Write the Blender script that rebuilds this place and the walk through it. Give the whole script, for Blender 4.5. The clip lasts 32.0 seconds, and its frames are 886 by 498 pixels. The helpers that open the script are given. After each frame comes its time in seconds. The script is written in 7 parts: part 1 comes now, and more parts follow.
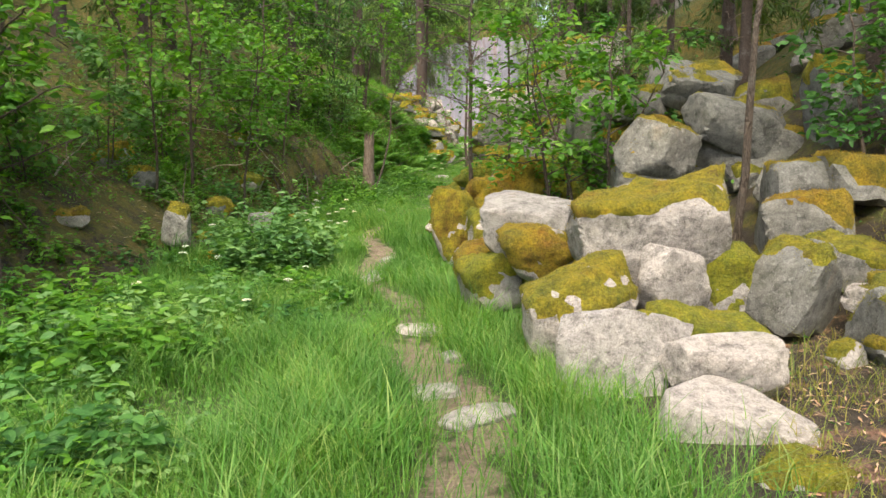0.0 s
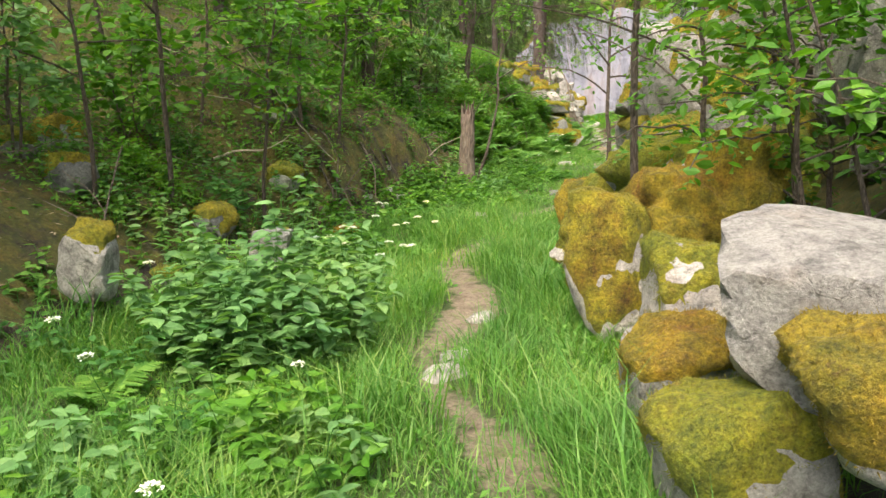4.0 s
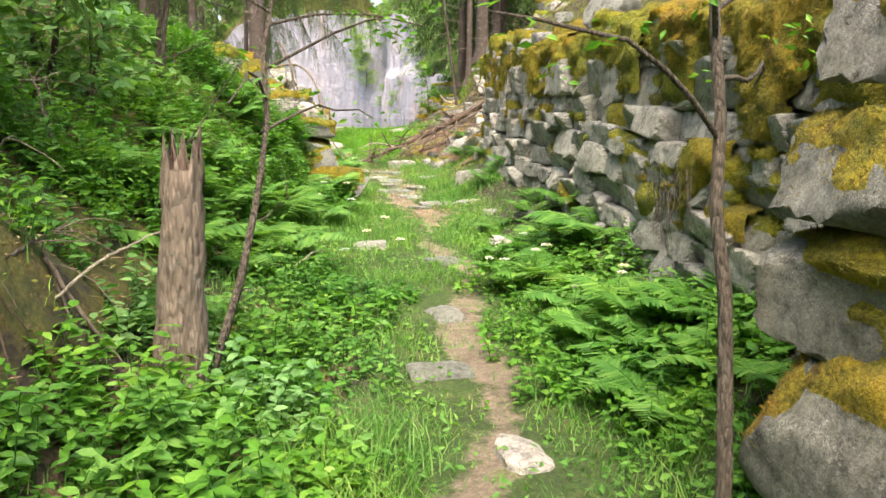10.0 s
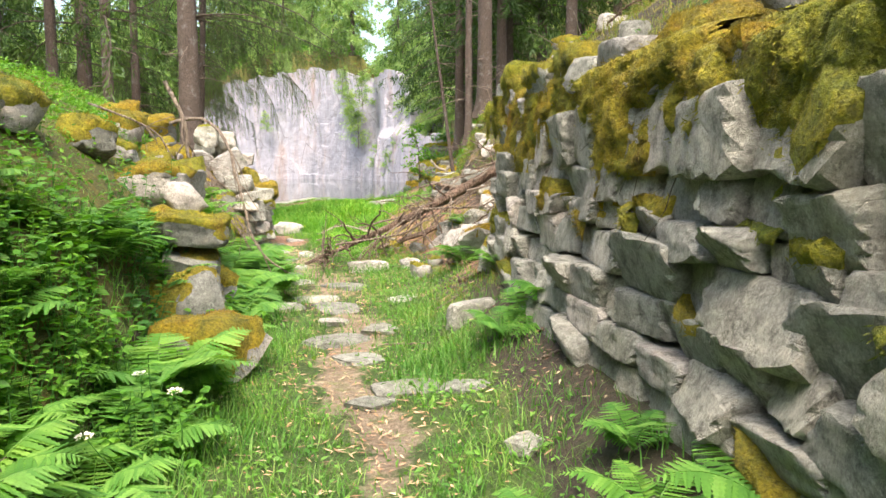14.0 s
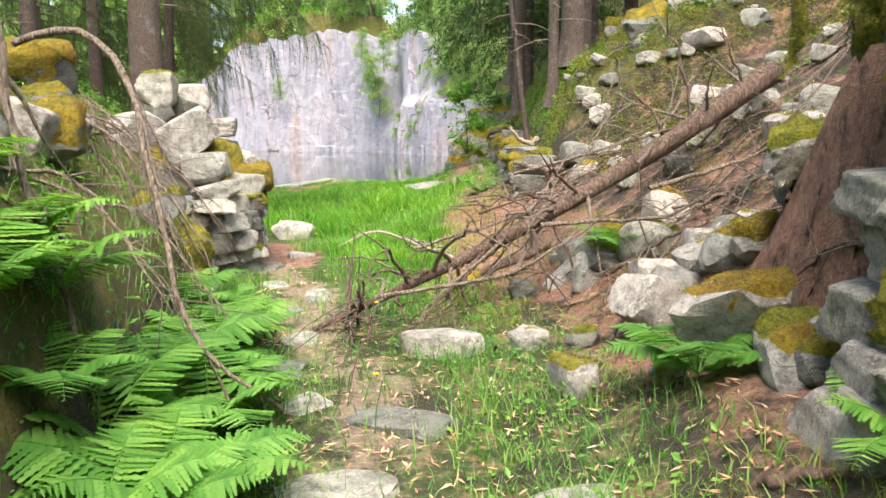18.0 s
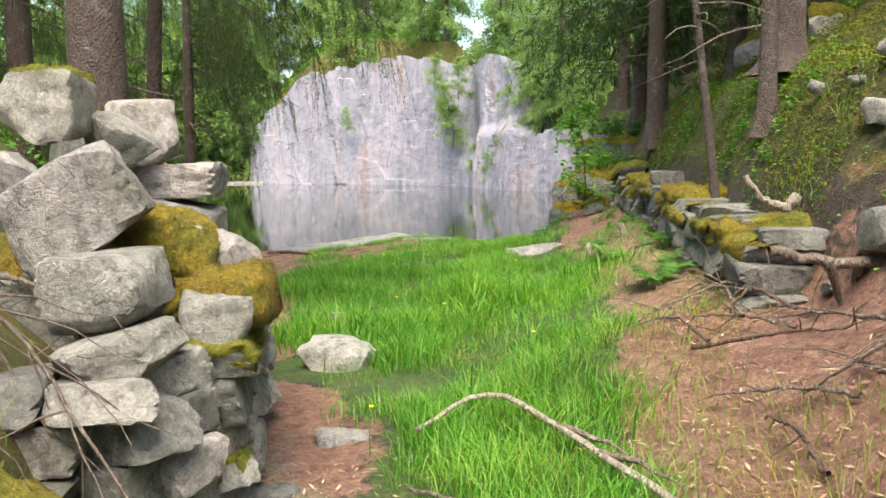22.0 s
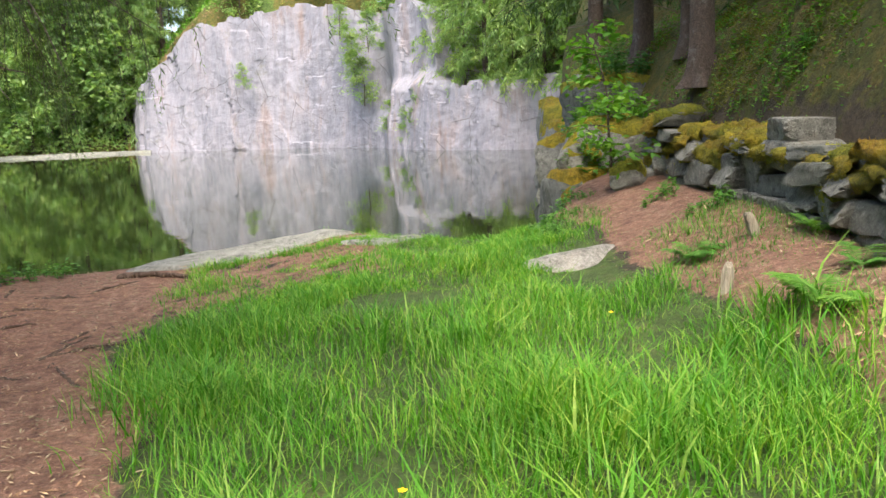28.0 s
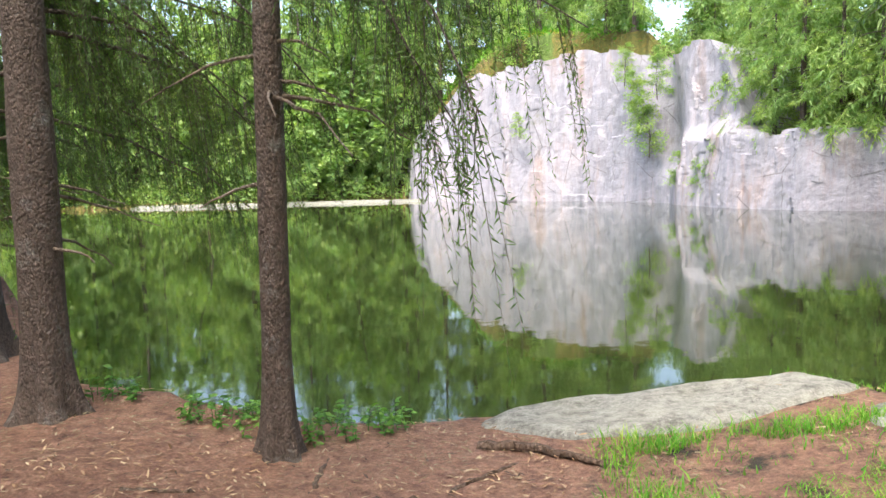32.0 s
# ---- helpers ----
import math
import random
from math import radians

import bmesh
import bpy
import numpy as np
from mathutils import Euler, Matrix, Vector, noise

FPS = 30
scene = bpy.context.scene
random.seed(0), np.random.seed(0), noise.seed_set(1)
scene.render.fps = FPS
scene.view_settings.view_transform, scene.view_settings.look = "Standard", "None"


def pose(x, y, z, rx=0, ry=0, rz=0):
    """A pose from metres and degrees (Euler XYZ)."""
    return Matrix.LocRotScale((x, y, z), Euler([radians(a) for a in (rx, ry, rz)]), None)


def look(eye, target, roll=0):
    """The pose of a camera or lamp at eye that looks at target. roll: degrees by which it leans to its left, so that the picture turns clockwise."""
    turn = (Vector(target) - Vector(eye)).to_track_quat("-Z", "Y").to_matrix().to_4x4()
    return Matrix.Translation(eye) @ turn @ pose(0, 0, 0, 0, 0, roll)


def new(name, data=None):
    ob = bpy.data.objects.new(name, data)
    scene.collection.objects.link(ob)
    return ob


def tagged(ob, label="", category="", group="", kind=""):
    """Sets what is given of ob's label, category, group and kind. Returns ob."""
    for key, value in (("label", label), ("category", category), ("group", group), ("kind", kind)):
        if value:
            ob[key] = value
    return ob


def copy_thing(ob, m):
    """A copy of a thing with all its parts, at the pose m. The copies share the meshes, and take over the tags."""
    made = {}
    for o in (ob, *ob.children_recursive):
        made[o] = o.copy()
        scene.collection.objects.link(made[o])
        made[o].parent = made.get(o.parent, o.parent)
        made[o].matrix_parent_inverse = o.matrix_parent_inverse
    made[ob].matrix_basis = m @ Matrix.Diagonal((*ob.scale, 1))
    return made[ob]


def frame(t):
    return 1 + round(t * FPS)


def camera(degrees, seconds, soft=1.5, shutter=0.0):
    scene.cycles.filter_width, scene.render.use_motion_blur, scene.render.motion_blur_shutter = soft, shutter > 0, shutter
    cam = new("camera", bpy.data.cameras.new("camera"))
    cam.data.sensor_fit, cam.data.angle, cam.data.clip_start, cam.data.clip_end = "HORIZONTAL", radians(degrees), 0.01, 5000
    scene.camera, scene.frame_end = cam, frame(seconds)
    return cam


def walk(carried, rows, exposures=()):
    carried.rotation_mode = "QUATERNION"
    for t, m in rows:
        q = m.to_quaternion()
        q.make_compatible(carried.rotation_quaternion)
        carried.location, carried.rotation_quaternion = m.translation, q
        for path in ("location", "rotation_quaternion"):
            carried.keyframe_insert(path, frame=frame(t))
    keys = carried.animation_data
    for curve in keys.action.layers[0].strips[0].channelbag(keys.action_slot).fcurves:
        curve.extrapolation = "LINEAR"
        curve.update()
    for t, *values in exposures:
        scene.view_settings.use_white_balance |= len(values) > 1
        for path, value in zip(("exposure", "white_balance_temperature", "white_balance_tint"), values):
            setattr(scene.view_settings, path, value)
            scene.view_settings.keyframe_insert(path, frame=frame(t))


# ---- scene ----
cam = camera(58.2, 32.0)
METRES, EYE, TILT, LEAN, TURN = 36.0, 1.5, -4.4, 0.0, 0.0
ROWS = [
    (0.0, 0.0, 0.0, 0.0, -0.09, -5.35, 0.96),
    (0.5, 0.0016, 0.0075, -0.001, 0.92, -7.9, 1.96),
    (1.0, 0.0039, 0.0178, -0.0004, 3.58, -9.33, 1.51),
    (1.5, 0.0023, 0.0339, -0.0018, 4.67, -8.56, 1.3),
    (2.0, 0.003, 0.0506, -0.0013, 6.32, -6.66, 2.24),
    (2.5, 0.0032, 0.0683, -0.0014, 6.44, -6.67, 1.84),
    (4.5, -0.0069, 0.1431, 0.0021, 9.01, -5.9, 0.95),
    (5.0, -0.0084, 0.1593, 0.0063, 9.58, -5.09, 0.2),
    (5.5, -0.0123, 0.1759, 0.0081, 6.89, -2.9, 0.42),
    (6.0, -0.015, 0.1921, 0.0087, 5.36, -1.7, -0.11),
    (6.5, -0.0215, 0.2082, 0.0092, 1.98, -0.99, 0.57),
    (7.0, -0.0242, 0.2236, 0.0105, -0.89, -0.64, 0.81),
    (7.5, -0.0251, 0.2399, 0.0135, -1.42, -1.13, -0.45),
    (8.0, -0.0285, 0.2586, 0.0138, -4.69, -1.9, -0.45),
    (8.5, -0.0299, 0.2766, 0.016, -8.97, -1.46, 2.22),
    (9.0, -0.0311, 0.2954, 0.0186, -10.96, -2.26, 1.39),
    (9.5, -0.033, 0.315, 0.0186, -11.62, -4.59, -0.33),
    (10.0, -0.0316, 0.3348, 0.0199, -13.74, -6.11, 0.48),
    (10.5, -0.0315, 0.3527, 0.0217, -20.1, -5.07, 2.11),
    (11.0, -0.0287, 0.3725, 0.0242, -22.97, -4.15, 4.16),
    (11.5, -0.0228, 0.3912, 0.0266, -24.13, -4.16, 5.32),
    (12.0, -0.0173, 0.4131, 0.0269, -29.59, -5.16, 6.33),
    (12.5, -0.01, 0.4289, 0.0302, -28.18, -4.08, 4.78),
    (13.0, -0.0026, 0.4431, 0.0331, -23.38, -2.43, 2.62),
    (13.5, 0.0024, 0.4608, 0.0331, -19.67, -1.5, 1.12),
    (14.0, 0.0077, 0.4759, 0.0351, -13.71, -1.96, 1.02),
    (14.5, 0.0103, 0.4913, 0.0362, -9.82, -1.62, 1.12),
    (16.5, 0.0174, 0.5664, 0.0408, -10.04, -3.73, 0.3),
    (17.0, 0.019, 0.5841, 0.0438, -9.47, -4.0, 0.54),
    (17.5, 0.0184, 0.6038, 0.0445, -12.41, -3.71, 0.66),
    (18.0, 0.0195, 0.621, 0.0455, -12.47, -3.99, 1.05),
    (18.5, 0.0208, 0.6383, 0.0473, -11.14, -4.31, 1.09),
    (19.0, 0.0201, 0.6572, 0.0504, -10.03, -3.82, -0.03),
    (19.5, 0.0229, 0.6732, 0.0534, -9.39, -1.09, 1.06),
    (20.0, 0.024, 0.6898, 0.0536, -9.84, -0.36, 1.1),
    (20.5, 0.0262, 0.7043, 0.0552, -8.68, 0.96, 1.34),
    (21.0, 0.03, 0.7175, 0.0568, -5.69, 2.3, 1.83),
    (21.5, 0.0293, 0.7346, 0.0567, -6.0, 0.18, 0.67),
    (22.0, 0.0294, 0.7489, 0.0599, -7.56, -1.8, 0.83),
    (22.5, 0.0287, 0.7596, 0.0636, -9.35, 0.59, 1.93),
    (23.0, 0.0263, 0.7722, 0.065, -7.06, 1.68, 1.96),
    (23.5, 0.0255, 0.7819, 0.0659, -3.26, -0.25, 2.9),
    (24.0, 0.0236, 0.7933, 0.0655, -7.75, -3.16, 2.71),
    (24.5, 0.0196, 0.8034, 0.0692, -12.08, -3.62, 3.44),
    (26.5, 0.0278, 0.848, 0.0712, -15.3, -2.56, 2.73),
    (27.0, 0.0305, 0.8587, 0.0686, -17.97, -1.84, 2.97),
    (27.5, 0.0312, 0.8678, 0.0694, -17.19, -3.58, 4.86),
    (28.0, 0.0319, 0.8759, 0.0688, -14.3, -4.97, 3.25),
    (28.5, 0.0278, 0.8872, 0.0714, -6.74, -3.15, 2.98),
    (29.0, 0.0234, 0.8957, 0.074, 2.05, -1.68, 3.12),
    (29.5, 0.018, 0.9069, 0.0741, 3.41, -0.62, -0.25),
    (30.0, 0.0102, 0.9186, 0.077, 4.94, -0.41, -2.22),
    (30.5, 0.0079, 0.9286, 0.0773, 11.28, 0.26, -1.21),
    (31.0, 0.0069, 0.9392, 0.0782, 14.16, 0.58, 0.71),
    (31.5, 0.0023, 0.9559, 0.0792, 8.33, 0.14, 2.14),
    (32.0, 0.0025, 0.9704, 0.081, 3.5, -0.78, 1.11),
]
walk(cam, [(t, pose(0, 0, EYE, TILT, LEAN, TURN) @ pose(METRES * x, METRES * y, METRES * z, 90 + pitch, roll, yaw)) for t, x, y, z, yaw, pitch, roll in ROWS],
     exposures=[(t, e, k, 7) for t, e, k in ((0.0, 1.68, 7500), (2.0, 1.58, 7500), (3.0, 1.7, 7500), (5.0, 2.3, 7500), (6.5, 2.33, 7500), (8.0, 2.22, 7500), (10.0, 2.4, 7500), (11.0, 2.68, 7500), (12.0, 2.55, 7500), (18.0, 2.32, 7100), (21.0, 2.05, 7100), (24.0, 2.05, 7100), (28.0, 2.08, 7100), (30.0, 2.35, 7100), (32.0, 2.5, 7100))])

# ---- world, sun, light ----
world = bpy.data.worlds.new("world")
scene.world = world
world.use_nodes = True
sky = world.node_tree.nodes.new("ShaderNodeTexSky")
sky.sky_type, sky.sun_disc = "NISHITA", False
SUN_UP, SUN_FROM = 62.0, 190.0
sky.sun_elevation, sky.sun_rotation = radians(SUN_UP), radians(SUN_FROM)
sky.air_density, sky.dust_density, sky.ozone_density = 1.0, 3.0, 1.0
world.node_tree.links.new(sky.outputs[0], world.node_tree.nodes["Background"].inputs[0])
world.node_tree.nodes["Background"].inputs[1].default_value = 0.13
sun = new("sun", bpy.data.lights.new("sun", "SUN"))
sun.data.energy, sun.data.angle, sun.data.color = 1.75, radians(40), (1.0, 0.96, 0.9)
_d = Vector((math.sin(radians(SUN_FROM)), math.cos(radians(SUN_FROM)), math.tan(radians(SUN_UP))))
sun.matrix_world = look((0, 20, 40), Vector((0, 20, 40)) - _d)


# ---- materials ----
def shader(name):
    m = bpy.data.materials.new(name)
    m.use_nodes = True
    return m, m.node_tree, m.node_tree.nodes["Principled BSDF"]


def node(t, kind, **sets):
    n = t.nodes.new(kind)
    for k, v in sets.items():
        n.inputs[k.replace("_", " ")].default_value = v
    return n


def ramp(t, fac, stops):
    n = t.nodes.new("ShaderNodeValToRGB")
    e = n.color_ramp.elements
    while len(e) < len(stops):
        e.new(0.5)
    for el, (pos, col) in zip(e, stops):
        el.position, el.color = pos, (*col, 1) if len(col) == 3 else col
    t.links.new(fac, n.inputs[0])
    return n.outputs[0]


def grey(v):
    return (v, v, v)


def speck(t, scale, detail=6, rough=0.6, space="Object"):
    n = node(t, "ShaderNodeTexNoise", Scale=scale, Detail=detail, Roughness=rough)
    if space == "World":
        g = t.nodes.new("ShaderNodeNewGeometry")
        t.links.new(g.outputs["Position"], n.inputs["Vector"])
    else:
        g = t.nodes.new("ShaderNodeTexCoord")
        t.links.new(g.outputs["Object"], n.inputs["Vector"])
    return n.outputs["Fac"]


def blend(t, fac, a, b, mode="MIX"):
    n = t.nodes.new("ShaderNodeMix")
    n.data_type, n.blend_type = "RGBA", mode
    for sock, v in ((n.inputs[0], fac), (n.inputs[6], a), (n.inputs[7], b)):
        if isinstance(v, (int, float)):
            sock.default_value = v
        elif isinstance(v, tuple):
            sock.default_value = (*v, 1)
        else:
            t.links.new(v, sock)
    return n.outputs[2]


def bump(t, p, height, strength=0.5, dist=0.02):
    b = node(t, "ShaderNodeBump", Strength=strength, Distance=dist)
    t.links.new(height, b.inputs["Height"])
    t.links.new(b.outputs[0], p.inputs["Normal"])
    return b


def math_node(t, op, a, b):
    n = t.nodes.new("ShaderNodeMath")
    n.operation = op
    for sock, v in zip(n.inputs, (a, b)):
        if isinstance(v, (int, float)):
            sock.default_value = v
        else:
            t.links.new(v, sock)
    return n.outputs[0]


def rock_material(name, light, dark, lichen, warm):
    m, t, p = shader(name)
    base = ramp(t, speck(t, 2.0, 9, 0.7, "World"), [(0.32, dark), (0.47, light), (0.58, light), (0.70, warm)])
    mottle = speck(t, 11, 10, 0.75, "World")
    grain = speck(t, 75, 5, 0.75, "World")
    col = blend(t, 0.85, base, ramp(t, mottle, [(0.36, grey(0.32)), (0.47, grey(0.8)), (0.58, grey(1.12))]), "MULTIPLY")
    col = blend(t, 0.7, col, ramp(t, grain, [(0.32, grey(0.45)), (0.6, grey(1.08))]), "MULTIPLY")
    algae = ramp(t, speck(t, 1.3, 7, 0.7, "World"), [(0.52, grey(0)), (0.68, grey(1))])
    col = blend(t, math_node(t, "MULTIPLY", algae, 0.45), col, (0.15, 0.155, 0.09))
    spots = ramp(t, speck(t, 17, 7, 0.8, "World"), [(0.57, grey(0)), (0.61, grey(1))])
    col = blend(t, math_node(t, "MULTIPLY", spots, 0.55), col, lichen)
    blotch = ramp(t, speck(t, 4.3, 8, 0.85, "World"), [(0.56, grey(0)), (0.62, grey(1))])
    col = blend(t, math_node(t, "MULTIPLY", blotch, 0.6), col, (0.075, 0.072, 0.06))
    g = t.nodes.new("ShaderNodeNewGeometry")
    wob = node(t, "ShaderNodeTexNoise", Scale=3.0, Detail=4.0)
    t.links.new(g.outputs["Position"], wob.inputs["Vector"])
    mixv = t.nodes.new("ShaderNodeVectorMath")
    mixv.operation = "MULTIPLY_ADD"
    mixv.inputs[1].default_value = (0.55, 0.55, 0.55)
    t.links.new(wob.outputs["Color"], mixv.inputs[0])
    t.links.new(g.outputs["Position"], mixv.inputs[2])
    vo = node(t, "ShaderNodeTexVoronoi", Scale=2.6)
    vo.feature = "DISTANCE_TO_EDGE"
    t.links.new(mixv.outputs[0], vo.inputs["Vector"])
    crack = ramp(t, vo.outputs["Distance"], [(0.0, grey(0.0)), (0.010, grey(1.0))])
    col = blend(t, 0.22, col, crack, "MULTIPLY")
    oi = t.nodes.new("ShaderNodeObjectInfo")
    tone = ramp(t, oi.outputs["Random"], [(0.0, (0.70, 0.71, 0.70)), (0.5, (0.9, 0.89, 0.87)), (1.0, (1.08, 1.04, 1.0))])
    col = blend(t, 1.0, col, tone, "MULTIPLY")
    t.links.new(col, p.inputs["Base Color"])
    p.inputs["Roughness"].default_value = 0.9
    hi = math_node(t, "ADD", mottle, math_node(t, "MULTIPLY", grain, 0.3))
    hi = math_node(t, "ADD", hi, math_node(t, "MULTIPLY", crack, 0.12))
    bump(t, p, hi, 1.0, 0.05)
    return m


def moss_material():
    m, t, p = shader("golden_moss")
    c1 = ramp(t, speck(t, 1.7, 7, 0.75, "World"), [(0.30, (0.12, 0.15, 0.014)), (0.41, (0.29, 0.27, 0.02)), (0.53, (0.44, 0.345, 0.024)), (0.64, (0.36, 0.22, 0.022)), (0.70, (0.24, 0.11, 0.024))])
    c2 = ramp(t, speck(t, 9, 7, 0.8, "World"), [(0.35, (0.35, 0.42, 0.4)), (0.5, (0.85, 0.9, 0.8)), (0.63, (1.25, 1.2, 1.0))])
    c3 = ramp(t, speck(t, 55, 4, 0.75, "World"), [(0.32, grey(0.3)), (0.62, grey(1.1))])
    col = blend(t, 0.8, blend(t, 0.9, c1, c2, "MULTIPLY"), c3, "MULTIPLY")
    dead = ramp(t, speck(t, 4.2, 8, 0.8, "World"), [(0.60, grey(0)), (0.66, grey(1))])
    col = blend(t, math_node(t, "MULTIPLY", dead, 0.7), col, (0.11, 0.055, 0.022))
    oi = t.nodes.new("ShaderNodeObjectInfo")
    col = blend(t, 1.0, col, ramp(t, oi.outputs["Random"], [(0.0, (0.8, 1.0, 1.0)), (0.55, (1.0, 1.0, 1.0)), (1.0, (1.06, 0.88, 0.9))]), "MULTIPLY")
    t.links.new(col, p.inputs["Base Color"])
    p.inputs["Roughness"].default_value = 0.95
    h = math_node(t, "ADD", speck(t, 12, 7, 0.8, "World"), math_node(t, "MULTIPLY", speck(t, 70, 3, 0.7, "World"), 0.4))
    bump(t, p, h, 1.0, 0.10)
    return m


def leaf_material(name, a, b, thin=0.45, rough=0.5, c=None):
    m, t, p = shader(name)
    g = t.nodes.new("ShaderNodeNewGeometry")
    col = ramp(t, g.outputs["Random Per Island"], [(0.0, a), (0.6, b), (1.0, c or b)])
    oi = t.nodes.new("ShaderNodeObjectInfo")
    col = blend(t, 1.0, col, ramp(t, oi.outputs["Random"], [(0.0, (0.8, 0.85, 0.8)), (1.0, (1.1, 1.05, 1.0))]), "MULTIPLY")
    col = blend(t, 0.35, col, ramp(t, speck(t, 60, 2, 0.5), [(0.35, grey(0.6)), (0.6, grey(1.0))]), "MULTIPLY")
    col = blend(t, 1.0, col, ramp(t, speck(t, 1.1, 5, 0.7, "World"), [(0.34, (0.62, 0.74, 0.72)), (0.5, (1.0, 1.0, 1.0)), (0.64, (1.28, 1.12, 1.0))]), "MULTIPLY")
    t.links.new(col, p.inputs["Base Color"])
    p.inputs["Roughness"].default_value = rough
    p.inputs["Specular IOR Level"].default_value = 0.3
    tr = t.nodes.new("ShaderNodeBsdfTranslucent")
    t.links.new(blend(t, 1.0, col, (1.15, 1.2, 0.5), "MULTIPLY"), tr.inputs[0])
    mix = t.nodes.new("ShaderNodeMixShader")
    mix.inputs[0].default_value = thin
    out = t.nodes["Material Output"]
    t.links.new(p.outputs[0], mix.inputs[1])
    t.links.new(tr.outputs[0], mix.inputs[2])
    t.links.new(mix.outputs[0], out.inputs[0])
    return m


def bark_material(name, a, b, patch, scale=10, stretch=0.25, scaly=0.0):
    m, t, p = shader(name)
    tc = t.nodes.new("ShaderNodeTexCoord")
    mp = t.nodes.new("ShaderNodeMapping")
    mp.inputs["Scale"].default_value = (1, 1, stretch)
    t.links.new(tc.outputs["Object"], mp.inputs[0])
    n = node(t, "ShaderNodeTexNoise", Scale=scale, Detail=9.0, Roughness=0.75)
    v = node(t, "ShaderNodeTexVoronoi", Scale=scale * 2.6)
    t.links.new(mp.outputs[0], n.inputs["Vector"])
    t.links.new(mp.outputs[0], v.inputs["Vector"])
    col = ramp(t, n.outputs["Fac"], [(0.3, a), (0.65, b)])
    col = blend(t, 0.6, col, ramp(t, v.outputs["Distance"], [(0.05, grey(1.0)), (0.6, grey(0.5))]), "MULTIPLY")
    high = math_node(t, "SUBTRACT", n.outputs["Fac"], v.outputs["Distance"])
    if scaly:
        sm = t.nodes.new("ShaderNodeMapping")
        sm.inputs["Scale"].default_value = (1, 1, 0.5)
        t.links.new(tc.outputs["Object"], sm.inputs[0])
        sv = node(t, "ShaderNodeTexVoronoi", Scale=scaly)
        t.links.new(sm.outputs[0], sv.inputs["Vector"])
        col = blend(t, 0.45, col, ramp(t, sv.outputs["Distance"], [(0.1, grey(1.05)), (0.45, grey(0.85)), (0.7, grey(0.5))]), "MULTIPLY")
        tone = t.nodes.new("ShaderNodeSeparateColor")
        t.links.new(sv.outputs["Color"], tone.inputs[0])
        col = blend(t, 0.5, col, ramp(t, tone.outputs[0], [(0.0, grey(0.6)), (1.0, grey(1.15))]), "MULTIPLY")
        high = math_node(t, "SUBTRACT", high, math_node(t, "MULTIPLY", sv.outputs["Distance"], 0.5))
    pt = ramp(t, speck(t, 5.0, 8, 0.8), [(0.54, grey(0)), (0.66, grey(1))])
    col = blend(t, math_node(t, "MULTIPLY", pt, 0.5), col, patch)
    t.links.new(col, p.inputs["Base Color"])
    p.inputs["Roughness"].default_value = 0.9
    bump(t, p, high, 1.0, 0.013 if scaly else 0.03)
    return m


M_ROCK = rock_material("pale_granite", (0.55, 0.51, 0.485), (0.36, 0.335, 0.32), (0.64, 0.61, 0.58), (0.56, 0.48, 0.43))
M_GREY = rock_material("grey_granite", (0.27, 0.27, 0.25), (0.13, 0.13, 0.12), (0.44, 0.44, 0.41), (0.36, 0.32, 0.27))
M_WALL = rock_material("wall_granite", (0.45, 0.44, 0.405), (0.23, 0.23, 0.21), (0.58, 0.57, 0.53), (0.46, 0.42, 0.36))
M_MOSS = moss_material()
M_HERB = leaf_material("blue_green_leaf", (0.12, 0.26, 0.09), (0.18, 0.35, 0.13), c=(0.24, 0.42, 0.17))
M_LOG = bark_material("dead_spruce_bark", (0.075, 0.045, 0.033), (0.19, 0.12, 0.085), (0.24, 0.19, 0.15), 16)
M_LEAF = leaf_material("fresh_leaf", (0.07, 0.20, 0.025), (0.11, 0.29, 0.035), c=(0.19, 0.37, 0.06))
M_DEEP = leaf_material("deep_leaf", (0.05, 0.155, 0.04), (0.085, 0.24, 0.06), c=(0.13, 0.31, 0.085))
M_GRASS = leaf_material("grass_blade", (0.07, 0.205, 0.035), (0.125, 0.31, 0.06), c=(0.28, 0.40, 0.14))
M_LAWN = leaf_material("meadow_blade", (0.065, 0.235, 0.025), (0.13, 0.36, 0.036), c=(0.32, 0.46, 0.11))
M_DRYGRASS = leaf_material("dry_grass", (0.34, 0.28, 0.10), (0.28, 0.30, 0.08), c=(0.20, 0.30, 0.06))
M_FERN = leaf_material("fern_frond", (0.085, 0.23, 0.045), (0.135, 0.31, 0.06), c=(0.2, 0.38, 0.09))
M_NEEDLE = leaf_material("spruce_needle", (0.035, 0.08, 0.022), (0.07, 0.135, 0.035), thin=0.35, c=(0.11, 0.19, 0.05))
# fresh green of the far woods, paled further so distance haze sits in the colour
M_FAR_HAZY = leaf_material("hazy_far_foliage", (0.17, 0.30, 0.10), (0.25, 0.39, 0.15), c=(0.36, 0.49, 0.23), thin=0.55)
M_SPRAY = leaf_material("hanging_spruce_needle", (0.07, 0.13, 0.045), (0.115, 0.19, 0.065), thin=0.45, c=(0.17, 0.26, 0.09))
M_BARK = bark_material("spruce_bark", (0.07, 0.048, 0.04), (0.18, 0.13, 0.11), (0.27, 0.27, 0.26), 34, 0.6, 70)
M_TWIG = bark_material("twig_bark", (0.07, 0.052, 0.04), (0.16, 0.12, 0.09), (0.2, 0.19, 0.16), 30)
M_DEAD = bark_material("dead_wood", (0.13, 0.09, 0.07), (0.30, 0.23, 0.18), (0.36, 0.33, 0.30), 18)
